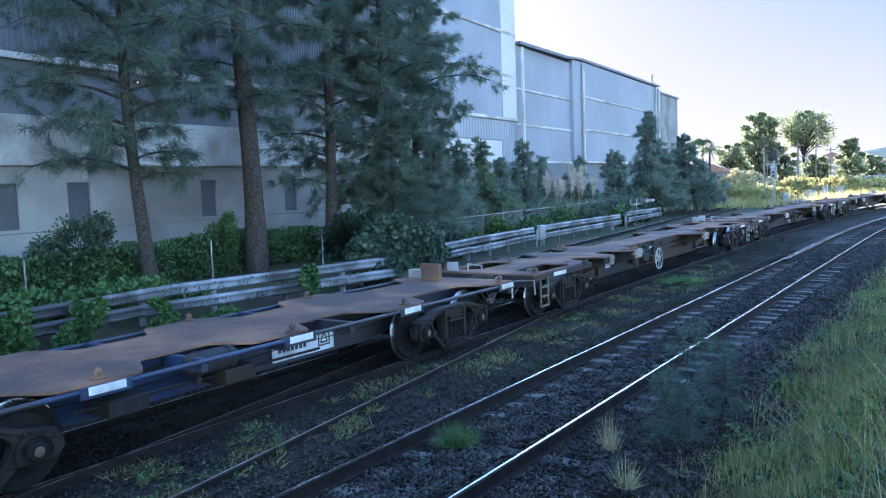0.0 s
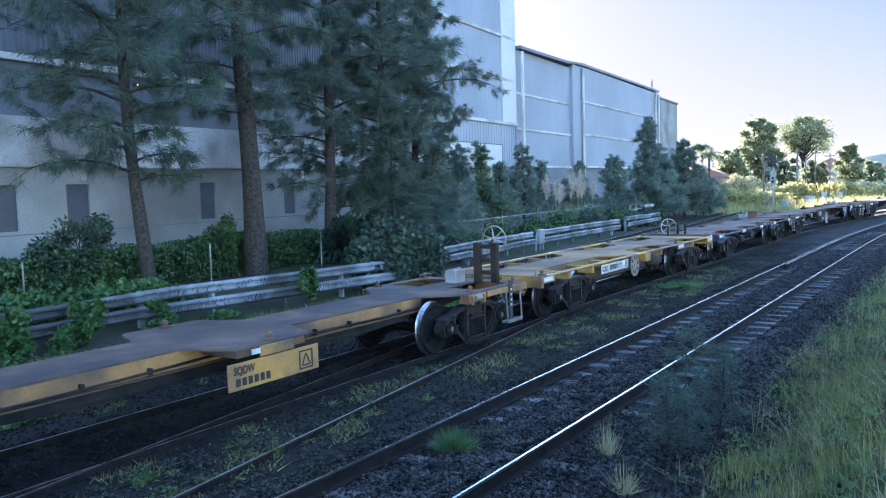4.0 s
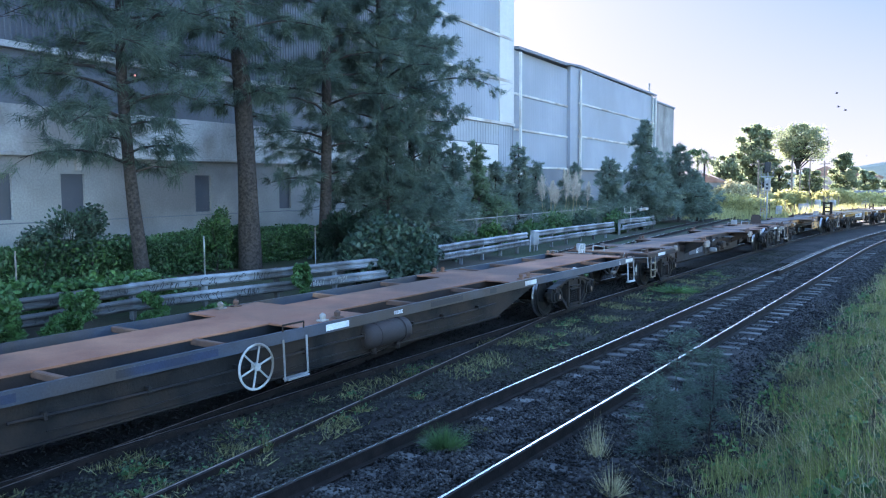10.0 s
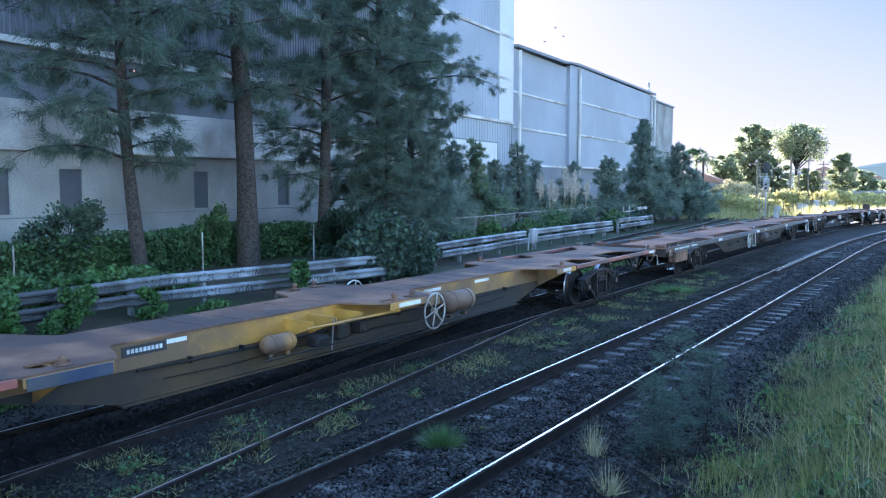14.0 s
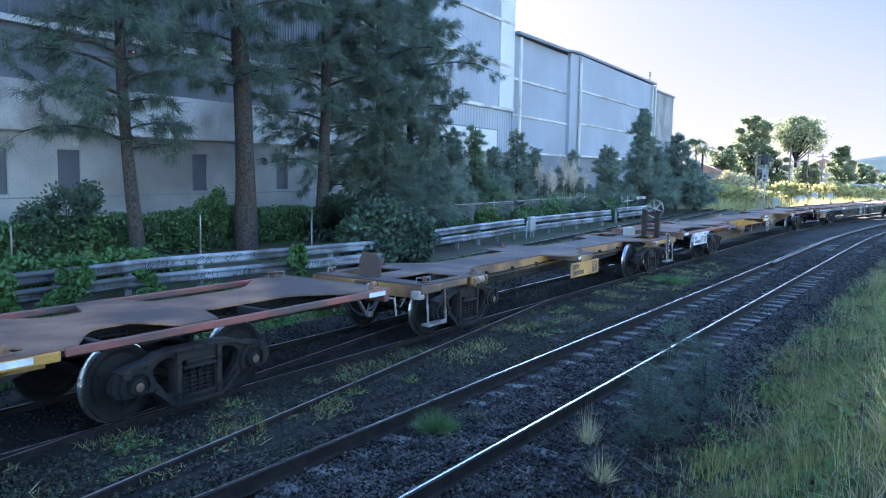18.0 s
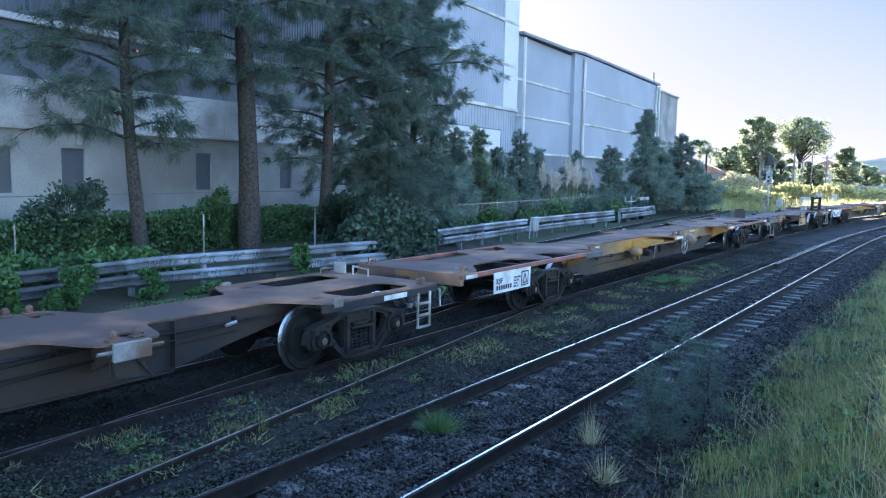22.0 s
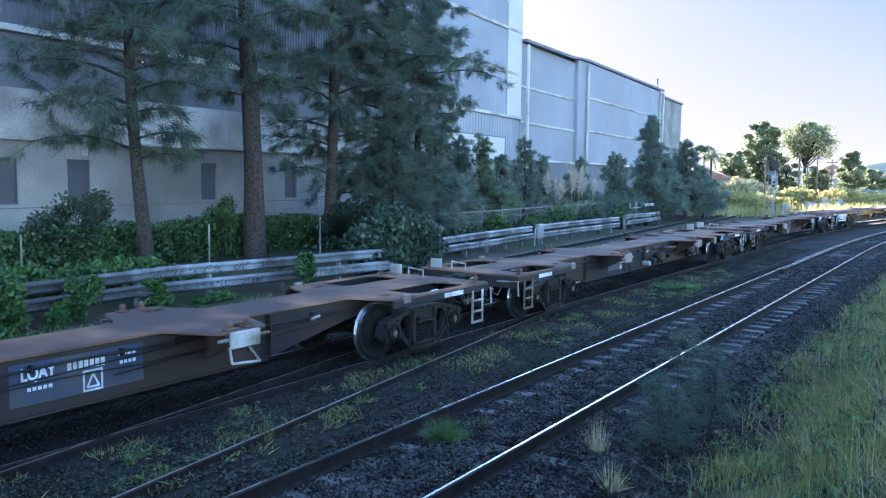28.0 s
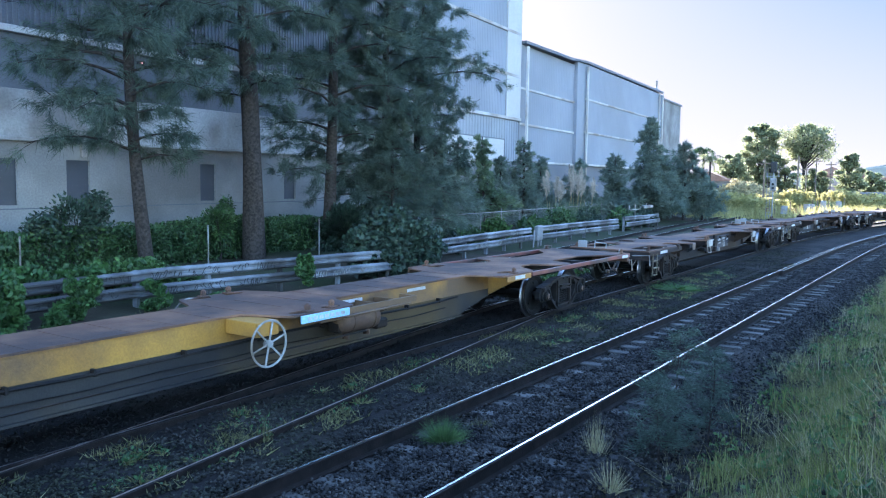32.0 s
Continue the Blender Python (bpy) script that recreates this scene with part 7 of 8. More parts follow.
for x, y, h, sd in ((9.9, 2.05, 1.2, 201), (10.5, 1.75, 0.85, 202), (9.3, 2.15, 0.65, 203)):
    she_oak((x, y, -0.38), h, 0.012, 0.05, 0.1, 0.30, sd, 13, 15, "feathery dark green weed at the edge of the ballast", "needle", low_reach=0.8, droop=-0.1, spray=0.22, group="feathery weeds by the rail", kind="feathery_weed", scale=0.3)
tuft("brown_weed", 8.9, 2.75, -0.3, 140, 0.25, 0.75, "grass_dry", "spindly brown weed by the rail", 10, (0.006, 0.01))
tuft("brown_weed", 8.15, 2.35, -0.35, 160, 0.3, 0.5, "grass_dry", "spindly brown weed by the rail", 11, (0.006, 0.01))
rnd = random.Random(17)
for i in range(70):
    x = 4.8 + 24 * rnd.random() ** 1.4
    d = rnd.choice((rnd.uniform(1.5, 2.0), rnd.uniform(1.6, 2.6), rnd.uniform(2.2, 2.9), rnd.uniform(5.5, 6.2)))
    tuft("ballast_weed", x, main_y(x) + d, -0.10, 40, rnd.uniform(0.12, 0.3), rnd.uniform(0.06, 0.16), "grass", "small green weed growing in the ballast", 100 + i, (0.012, 0.03), "weed", "weeds in the ballast", leafy=rnd.randint(10, 45))
tuft("ballast_weed", 23.0, 4.9, -0.08, 300, 0.9, 0.25, "leaf_bright", "spreading green weed growing in the ballast", 300, (0.02, 0.04), "weed", "weeds in the ballast", leafy=200)


# ---------------------------------------------------------------- loose ballast stones
def stones(name, n, x0, x1, d0, d1, s0, s1, z, seed, power=1.5, label="", gaps=(), material="stone", bank=False):
    rng = np.random.RandomState(seed)
    x = x0 + (x1 - x0) * rng.rand(n) ** power
    lut_x = np.linspace(x0, x1, 60)
    lut_y = np.array([main_y(v) for v in lut_x])
    d = rng.uniform(d0, d1, n)
    y = np.interp(x, lut_x, lut_y) + d
    keep = np.ones(n, bool)
    for g in gaps:
        keep &= np.abs(d - g) > 0.085
    x, y = x[keep], y[keep]
    n = len(x)
    s = rng.uniform(s0, s1, n)
    oct6 = np.array(((1, 0, 0), (-1, 0, 0), (0, 1, 0), (0, -1, 0), (0, 0, 1), (0, 0, -1)), float)
    v = oct6[None] * rng.uniform(0.55, 1.2, (n, 6, 1)) + rng.normal(size=(n, 6, 3)) * 0.22
    a = rng.uniform(0, 6.28, n)
    ca, sa = np.cos(a)[:, None], np.sin(a)[:, None]
    vx, vy = v[:, :, 0] * ca - v[:, :, 1] * sa, v[:, :, 0] * sa + v[:, :, 1] * ca
    v = np.stack([vx, vy, v[:, :, 2] * 0.75], 2) * s[:, None, None]
    drop = 0.20 * np.clip((-1.55 - d[keep]) / 0.5, 0, 1)
    lie = np.array([ground_z(p, q) for p, q in zip(x, y)]) + 0.01 if bank else z - drop
    v += np.stack([x, y, lie + rng.uniform(-0.02, 0.025, n)], 1)[:, None]
    f = np.array(((0, 2, 4), (2, 1, 4), (1, 3, 4), (3, 0, 4), (2, 0, 5), (1, 2, 5), (3, 1, 5), (0, 3, 5)))
    fa = (f[None] + (np.arange(n) * 6)[:, None, None]).reshape(-1, 3)
    me = bpy.data.meshes.new(name)
    me.vertices.add(n * 6)
    me.vertices.foreach_set("co", v.ravel())
    me.loops.add(len(fa) * 3)
    me.loops.foreach_set("vertex_index", fa.ravel())
    me.polygons.add(len(fa))
    me.polygons.foreach_set("loop_start", np.arange(len(fa)) * 3)
    me.update(calc_edges=True)
    return tagged(share(name, me, M[material]), label, "ballast stones", kind="stuff")


STONE = "loose dark grey crushed stone ballast"
stones("ballast_stones", 26000, 4, 34, -0.40, 0.34, 0.016, 0.036, -0.165, 1, 1.5, STONE)
stones("ballast_stones", 9000, 4, 34, 0.34, 0.68, 0.014, 0.028, -0.205, 6, 1.5, STONE)
stones("ballast_stones", 9000, 4, 34, -0.68, -0.40, 0.014, 0.028, -0.20, 7, 1.5, STONE)
stones("ballast_stones", 12000, 4, 34, 0.82, 1.5, 0.016, 0.034, -0.15, 2, 1.5, STONE, (), "stone_mid")
stones("ballast_stones", 24000, 3.5, 40, 1.5, 2.9, 0.013, 0.032, -0.095, 8, 1.5, STONE, (), "stone_mid")
stones("ballast_stones", 9000, 4, 34, -1.28, -0.82, 0.014, 0.03, -0.20, 9, 1.5, STONE)
stones("ballast_stones", 9000, 30, 75, -1.9, -0.82, 0.03, 0.05, -0.195, 12, 1.3, STONE)
stones("ballast_stones", 7000, 30, 75, -0.66, 0.66, 0.03, 0.05, -0.19, 13, 1.3, STONE)
stones("ballast_stones", 30000, 4, 40, -2.95, -1.26, 0.016, 0.038, -0.2, 3, 1.5, STONE)
stones("ballast_stones", 3000, 4, 10.5, -1.28, -0.82, 0.016, 0.03, -0.165, 10, 1.0, STONE)
stones("ballast_stones", 2600, 4, 10, -0.68, 0.68, 0.016, 0.03, -0.158, 11, 1.0, STONE)
stones("ballast_stones", 14000, 5, 34, -4.2, -2.2, 0.012, 0.034, 0, 14, 1.5, "dark loose stones strewn among the bank grass", (), "stone_mid", True)
stones("siding_stones", 26000, 3, 30, 2.7, 6.0, 0.012, 0.03, -0.095, 4, 1.3, "oily stones, colour blackened for the shade under the wagons", (), "stone_oily_shaded")


# ---------------------------------------------------------------- steel barrier
W_BEAM = [(0.0, 0.0), (-0.035, 0.02), (-0.08, 0.055), (-0.08, 0.095), (-0.03, 0.13), (-0.03, 0.18), (-0.08, 0.215), (-0.08, 0.255), (-0.035, 0.29), (0.0, 0.31)]


def beam_mesh(name, pts, z, material, parent, label=""):
    """A corrugated steel beam along plan points."""
    bm = bmesh.new()
    rows = []
    for i, (x, y) in enumerate(pts):
        a, b = pts[max(i - 1, 0)], pts[min(i + 1, len(pts) - 1)]
        d = Vector((b[0] - a[0], b[1] - a[1], 0)).normalized()
        nr = Vector((-d.y, d.x, 0))
        row = []
        for off in (0.0, 0.006):
            row.append([bm.verts.new(Vector((x, y, z + h)) + nr * (u + off)) for u, h in W_BEAM])
        rows.append(row)
    k = len(W_BEAM)
    for r, q in zip(rows[:-1], rows[1:]):
        for side in (0, 1):
            for j in range(k - 1):
                f = (r[side][j], q[side][j], q[side][j + 1], r[side][j + 1])
                bm.faces.new(f if side == 0 else f[::-1])
        for j in (0, k - 1):
            bm.faces.new((r[0][j], r[1][j], q[1][j], q[0][j]))
    for r in (rows[0], rows[-1]):
        for j in range(k - 1):
            bm.faces.new((r[0][j], r[0][j + 1], r[1][j + 1], r[1][j]))
    return part(name, bm, M[material], parent, label)


def barrier(path, label, seed, tags=True):
    rnd = random.Random(seed)
    g = anchor("steel_barrier")
    tagged(g, label, "crash barrier", "steel barriers along the yard")
    # even stations along the plan line
    pts = []
    for (ax, ay), (bx, by) in zip(path[:-1], path[1:]):
        n = max(1, int(math.hypot(bx - ax, by - ay) / 1.0))
        pts += [(ax + (bx - ax) * i / n, ay + (by - ay) * i / n) for i in range(n)]
    pts.append(path[-1])
    step_n = 4
    for i in range(0, len(pts) - 1, step_n):
        seg = pts[i:i + step_n + 1]
        for z, off, m in ((0.25, 0.10, "barrier"), (-0.13, 0.0, "barrier")):
            q = [(x, y + off) for x, y in seg]
            q[0] = (q[0][0] - 0.12, q[0][1])
            jz, jy = rnd.uniform(-0.025, 0.025), rnd.uniform(-0.02, 0.02)
            beam = beam_mesh("beam", [(x, y + jy) for x, y in q], z + jz, m, g, "weathered galvanised corrugated beam")
            if tags and rnd.random() < 0.85:
                bm = bmesh.new()
                x0, y0 = q[0]
                x1, y1 = q[-1]
                ln = math.hypot(x1 - x0, y1 - y0)
                u = rnd.uniform(0.3, 0.8)
                while u < ln - 0.6:
                    for _ in range(rnd.randint(4, 8)):
                        c = z + jz + 0.155 + rnd.uniform(-0.03, 0.03)
                        hh, ww, a0, tw = rnd.uniform(0.06, 0.11), rnd.uniform(0.035, 0.065), rnd.uniform(0, 6.28), rnd.choice((0.5, 0.75, 1.0, 1.5, 2.0))
                        line_pts = [(u + ww * math.cos(a0 + k * 0.7), c + hh * math.sin(a0 * 1.3 + k * 0.7 * tw)) for k in range(rnd.randint(5, 10))]
                        for (ua, za), (ub, zb) in zip(line_pts[:-1], line_pts[1:]):
                            h = math.hypot(ub - ua, zb - za) + 1e-6
                            nu, nz = -(zb - za) / h * 0.011, (ub - ua) / h * 0.011
                            vs = []
                            for uu, zz in ((ua - nu, za - nz), (ub - nu, zb - nz), (ub + nu, zb + nz), (ua + nu, za + nz)):
                                vs.append(bm.verts.new((x0 + (x1 - x0) * uu / ln, y0 + (y1 - y0) * uu / ln + jy - 0.087, zz)))
                            bm.faces.new(vs)
                        u += rnd.uniform(0.11, 0.16)
                    u += rnd.uniform(0.1, 0.5)
                part("scrawl", bm, M[rnd.choice(("black_paint", "blue_label", "black_paint", "white_paint"))], beam, "sprayed scrawl marks")["kind"] = "stuff"
    for i in range(0, len(pts), 2):
        x, y = pts[i]
        bm = bmesh.new()
        box(bm, x - 0.06, x + 0.06, y + 0.12, y + 0.26, -0.7, 0.56, 0.008)
        box(bm, x - 0.05, x + 0.05, y - 0.01, y + 0.12, -0.12, -0.02)
        part("post", bm, M["barrier"], g)
    return g


barrier([(2.0, 16.4), (9.0, 16.35), (15.0, 16.2), (18.5, 15.35), (23.0, 14.4)], "long double steel crash barrier covered in scrawl", 3)
barrier([(26.2, 15.4), (32.0, 15.5), (38.2, 15.55)], "double steel crash barrier with dull peeling beams", 4)
barrier([(39.6, 15.5), (45.0, 15.3), (51.5, 14.9)], "double steel crash barrier with dull peeling beams", 5)
barrier([(54.0, 15.1), (58, 15.0), (62.5, 14.9)], "double steel crash barrier with a bent end", 6, False)

# bent barrier end and stub between two lengths
stub = anchor("barrier_end", pose(39.0, 15.5, 0))
tagged(stub, "bent grey steel barrier end on leaning props", "crash barrier")
bm = bmesh.new()
box(bm, -0.35, 0.35, -0.12, 0.12, -0.15, 0.62, 0.05)
part("end_plate", bm, M["galv"], stub)
for dx in (-0.7, -0.1, 0.3):
    bm = bmesh.new()
    rod(bm, (dx - 0.25, -0.1, -0.55), (dx + 0.1, 0, 0.4), 0.04, 6)
    part("prop", bm, M["galv"], stub)


# ---------------------------------------------------------------- wire fence
fence = anchor("wire_fence", pose(0, 18.5, 0))
tagged(fence, "rusty chain-link fence on thin steel posts", "fence")
for x in [12.3, 18.6, 24.3] + [30.4 + 2.62 * i for i in range(12)]:
    bm = bmesh.new()
    rod(bm, (x, 0, -0.4), (x, 0, 1.42), 0.022, 6)
    part("post", bm, M["galv"], fence)
for a, b in ((30, 41), (41, 52), (52, 60)):
    bm = bmesh.new()
    rod(bm, (a, 0, 1.2), (b, 0, 1.2), 0.02, 6)
    part("top_rail", bm, M["galv"], fence)
bm = bmesh.new()
for i in range(300):
    x = 30 + i * 0.1
    for s in (-1, 1):
        a, b = Vector((x, 0, -0.3)), Vector((x + s * 0.75, 0, 1.2))
        vs = [bm.verts.new(a + Vector((-0.003, 0, 0))), bm.verts.new(a + Vector((0.003, 0, 0))), bm.verts.new(b + Vector((0.003, 0, 0))), bm.verts.new(b + Vector((-0.003, 0, 0)))]
        bm.faces.new(vs)
part("wire_mesh", bm, M["galv"], fence)["kind"] = "stuff"

# small stop block rail frame beside the siding
frame_ob = anchor("handrail", pose(57.5, 15.9, 0))
tagged(frame_ob, "white tubular handrail by the siding", "handrail")
for dx in (0, 1.6, 3.2, 4.8):
    bm = bmesh.new()
    rod(bm, (dx, 0, -0.4), (dx, 0, 1.3), 0.03, 6)
    part("post", bm, M["white_paint"], frame_ob)
bm = bmesh.new()
rod(bm, (0, 0, 0.9), (4.8, 0, 0.9), 0.03, 6)
part("rail", bm, M["white_paint"], frame_ob)
bm = bmesh.new()
box(bm, 3.4, 6.2, -0.2, 0.1, 0.95, 1.15, 0.02)
rod(bm, (3.4, 0, 0.3), (4.4, 0, 1.1), 0.06, 6)
part("ramp_plate", bm, M["galv"], frame_ob)


# ---------------------------------------------------------------- signals, poles and far things
sig = anchor("railway_signal", pose(80.9, 8.85, -0.3))
tagged(sig, "railway signal mast with ladder and black heads", "railway signal")
bm = bmesh.new()
rod(bm, (0, 0, 0), (0, 0, 4.6), 0.07, 10)
part("mast", bm, M["galv"], sig)
for z, h in ((4.7, 1.0), (3.1, 1.2)):
    bm = bmesh.new()
    box(bm, -0.12, 0.16, -0.28, 0.28, z - h / 2 + 0.1, z + h / 2 + 0.1, 0.05)
    hd = part("signal_head", bm, M["black_paint"] if z > 4 else M["galv"], sig, "signal head with hooded lamps")
    for k in (-0.25, 0.1):
        bm = bmesh.new()
        rod(bm, (-0.28, 0, z + k), (-0.1, 0, z + k), 0.11, 10)
        part("hood", bm, M["black_paint"], hd)
bm = bmesh.new()
for y in (0.25, 0.55):
    rod(bm, (0.1, y, 0), (0.1, y, 4.4), 0.025, 5)
for k in range(14):
    rod(bm, (0.1, 0.25, 0.25 + k * 0.3), (0.1, 0.55, 0.25 + k * 0.3), 0.015, 5)
part("ladder", bm, M["galv"], sig)
bm = bmesh.new()
box(bm, -0.1, 0.7, -0.45, 0.6, 3.9, 3.96)
for x, y in ((-0.1, -0.45), (0.7, -0.45), (-0.1, 0.6), (0.7, 0.6)):
    rod(bm, (x, y, 3.9), (x, y, 4.9), 0.02, 5)
part("platform", bm, M["galv"], sig)

for x, y, h, r in ((95, 11.35, 6.0, 0.12), (110, 9.2, 6.9, 0.15), (112, 8.4, 5.6, 0.1), (120, 7.8, 6.9, 0.1), (128, 6.4, 6.6, 0.1)):
    pl = anchor("utility_pole", pose(x, y, -0.4))
    tagged(pl, "weathered timber pole beside the line", "pole", "poles beside the line")
    bm = bmesh.new()
    rod(bm, (0, 0, 0), (0, 0, h), r, 8, r * 0.7)
    part("shaft", bm, M["post_wood"], pl)
    bm = bmesh.new()
    box(bm, -0.05, 0.05, -0.7, 0.7, h - 0.5, h - 0.38)
    part("crossarm", bm, M["post_wood"], pl)

for x, y, h in ((83, 8.0, 1.2), (86, 7.4, 0.9), (88, 6.4, 1.3), (88.4, 6.0, 1.3), (93, 5.2, 1.6), (97, 3.9, 1.5), (85, 9.6, 0.9)):
    c = anchor("equipment_case", pose(x, y, -0.35))
    tagged(c, "small trackside equipment case on a post", "equipment case", "trackside cases and posts")
    bm = bmesh.new()
    box(bm, -0.25, 0.25, -0.28, 0.28, h * 0.35, h, 0.03)
    part("case", bm, M["orange"] if h < 1 else M["galv"], c)
    bm = bmesh.new()
    rod(bm, (0, 0, -0.1), (0, 0, h * 0.4), 0.06, 6)
    part("post", bm, M["galv"], c)
    bm = bmesh.new()
    rod(bm, (0.4, -0.5, -0.1), (0.4, -0.5, h + 0.4), 0.05, 6)
    part("marker_post", bm, M["post_wood"], c)

shed = anchor("platform_shelter", pose(123, 1.4, -0.4))
tagged(shed, "low flat-roofed brick shelter with scrawled wall", "shelter")
bm = bmesh.new()
box(bm, 0, 3, -6, 2.3, 0, 2.1, 0.02)
part("wall", bm, M["brick_far"], shed)
bm = bmesh.new()
box(bm, -0.6, 3.4, -6.4, 2.9, 2.1, 2.35, 0.02)
part("roof", bm, M["wall_white"], shed, "thin pale flat roof")
bm = bmesh.new()
for k in range(9):
    yy = -2.6 + 0.28 * k
    ring(bm, (-0.03, yy, 1.1 + 0.2 * math.sin(k * 2.1)), 0.3 + 0.05 * (k % 3), 0.035, "x", 12, 4)
part("scrawl", bm, M["white_paint"], shed, "white sprayed scrawl loops")
for y in (-5.5, -3.5, -0.5, 1.8):
    bm = bmesh.new()
    rod(bm, (-0.4, y, 0), (-0.4, y, 2.1), 0.06, 6)
    part("post", bm, M["galv"], shed)


def far_tree(x, y, h, r, n, size, material, label, seed, trunk=0.25, crown=0.62, gaps=7, category="tree"):
    """A broadleaf tree: trunk, forking limbs and separate leaf clumps with gaps."""
    rnd = random.Random(seed)
    t = anchor("tree", pose(x, y, -0.4))
    tagged(t, label, category, "far trees beyond the yard")
    bm = bmesh.new()
    tapered(bm, [(0, 0, -0.2), (0.1, 0.1, h * 0.25), (0, 0.2, h * 0.5), (0.1, 0, h * 0.75)], trunk, trunk * 0.35, 8)
    part("trunk", bm, M["bark"], t)
    bm = bmesh.new()
    pts = []
    for i in range(gaps):
        a = i * 2.4 + rnd.uniform(-0.4, 0.4)
        q = rnd.uniform(0.25, 0.8)
        f = (1 - crown) + crown * (i + 0.5) / gaps
        wide = r * (0.55 + 0.45 * math.sin(math.pi * min(1, (f - 1 + crown) / crown * 0.85 + 0.15)))
        c = Vector((math.cos(a) * wide * q, math.sin(a) * wide * q, h * (f * 0.92)))
        tapered(bm, [(0, 0.1, h * (0.2 + 0.4 * f * 0.8)), c * 0.6 + Vector((0, 0, h * f * 0.3)), c], trunk * 0.4, 0.03, 5)
        rr = wide * rnd.uniform(0.24, 0.44)
        pts.append(blob_points(n // gaps, c, (rr, rr, rr * 0.6), 0.9, seed * 31 + i, 0.05))
    part("branchwork", bm, M["bark"], t)
    np.random.seed(seed)
    leaves("crown", np.concatenate(pts), size, M[material], t)


far_tree(150, 18.7, 14.4, 4.2, 15000, 0.26, "gum_leaf", "tall broad grey-green tree against the sky", 1, 0.35, 0.85, 34)
far_tree(146, 16.4, 9.5, 2.8, 6000, 0.24, "gum_leaf", "tall broad grey-green tree against the sky", 2, 0.3, 0.8, 12)
far_tree(140, 21.7, 8.8, 3.2, 9000, 0.26, "gum_leaf", "rounded green tree beyond the yard", 3, 0.3, 0.9, 24)
far_tree(143, 24.5, 5.6, 2.6, 5000, 0.24, "gum_leaf", "rounded green tree beyond the yard", 13, 0.25, 0.9, 10)
far_tree(152, 11.7, 14.4, 5.6, 10000, 0.22, "gum_leaf", "tall open-crowned gum tree with bare limbs", 4, 0.36, 0.42, 34)
far_tree(148, 14.2, 7.4, 3.2, 5500, 0.24, "gum_leaf", "low rounded tree under the gum tree", 5, 0.25, 0.85, 12)
far_tree(149, 9.4, 6.2, 3.2, 5500, 0.24, "gum_leaf", "low rounded tree under the gum tree", 10, 0.25, 0.85, 12)
far_tree(150, 4.7, 9.0, 3.0, 9000, 0.22, "gum_leaf", "pale grey-green tree lit by low sun", 6, 0.22, 0.9, 24)
far_tree(156, 1.4, 6.0, 3.0, 5500, 0.26, "gum_leaf", "broad grey-green tree beyond the yard", 7, 0.25, 0.85, 12)
far_tree(165, -4.5, 5.6, 4.0, 5500, 0.28, "gum_leaf", "broad grey-green tree beyond the yard", 8, 0.25, 0.85, 12)
far_tree(170, 27.0, 7.0, 4.5, 5000, 0.3, "gum_leaf", "rounded green tree beyond the yard", 9, 0.3, 0.85, 11)
far_tree(170, -16.0, 6.0, 5.0, 5000, 0.3, "gum_leaf", "broad grey-green tree beyond the yard", 12, 0.3, 0.85, 11)
bush("shrub", [((105, 15.4, 1.2), (2.6, 2.4, 2.0), 1), ((106, 13.4, 0.9), (2.2, 2.0, 1.5), 0.7), ((104, 17.5, 0.8), (2, 1.8, 1.5), 0.6)], 5000, 0.25, "grass_dry", "rounded russet-brown shrub beyond the track", seed=91, floor=-0.3)
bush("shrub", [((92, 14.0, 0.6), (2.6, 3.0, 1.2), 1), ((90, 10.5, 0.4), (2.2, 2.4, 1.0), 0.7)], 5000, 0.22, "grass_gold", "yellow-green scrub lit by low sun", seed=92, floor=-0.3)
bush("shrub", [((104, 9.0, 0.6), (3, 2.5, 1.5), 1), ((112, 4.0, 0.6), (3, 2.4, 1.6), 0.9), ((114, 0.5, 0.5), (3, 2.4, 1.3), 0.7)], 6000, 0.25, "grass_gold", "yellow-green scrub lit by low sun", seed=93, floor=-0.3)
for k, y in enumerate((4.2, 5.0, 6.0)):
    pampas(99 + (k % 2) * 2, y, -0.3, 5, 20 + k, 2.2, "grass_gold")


def palm(x, y, h, seed):
    p = anchor("palm_tree", pose(x, y, -0.4))
    tagged(p, "slender palm tree with arching fronds", "palm tree", "palm trees")
    bm = bmesh.new()
    tapered(bm, [(0, 0, 0), (0.1, 0, h * 0.5), (0, 0, h)], 0.22, 0.14, 8)
    part("trunk", bm, M["bark"], p)
    rnd = random.Random(seed)
    for i in range(16):
        a, e = i * 2.4, rnd.uniform(0.1, 1.0)
        np.random.seed(seed * 50 + i)
        q = np.repeat(np.linspace(0.1, 1, 12), 6)
        ln = rnd.uniform(1.7, 2.2)
        rad = ln * q * math.cos(e * 0.8)
        zz = h + ln * (math.sin(e) * q - 0.75 * q * q)
        c = np.c_[math.cos(a) * rad, math.sin(a) * rad, zz]
        d = np.random.normal(size=(72, 3)) * 0.22
        d[:, 2] -= 0.12
        ribbons("frond", c, c + d, np.full(72, 0.07), M["leaf"], p)


palm(130, 24.5, 8.4, 1)
palm(131, 25.9, 8.2, 2)


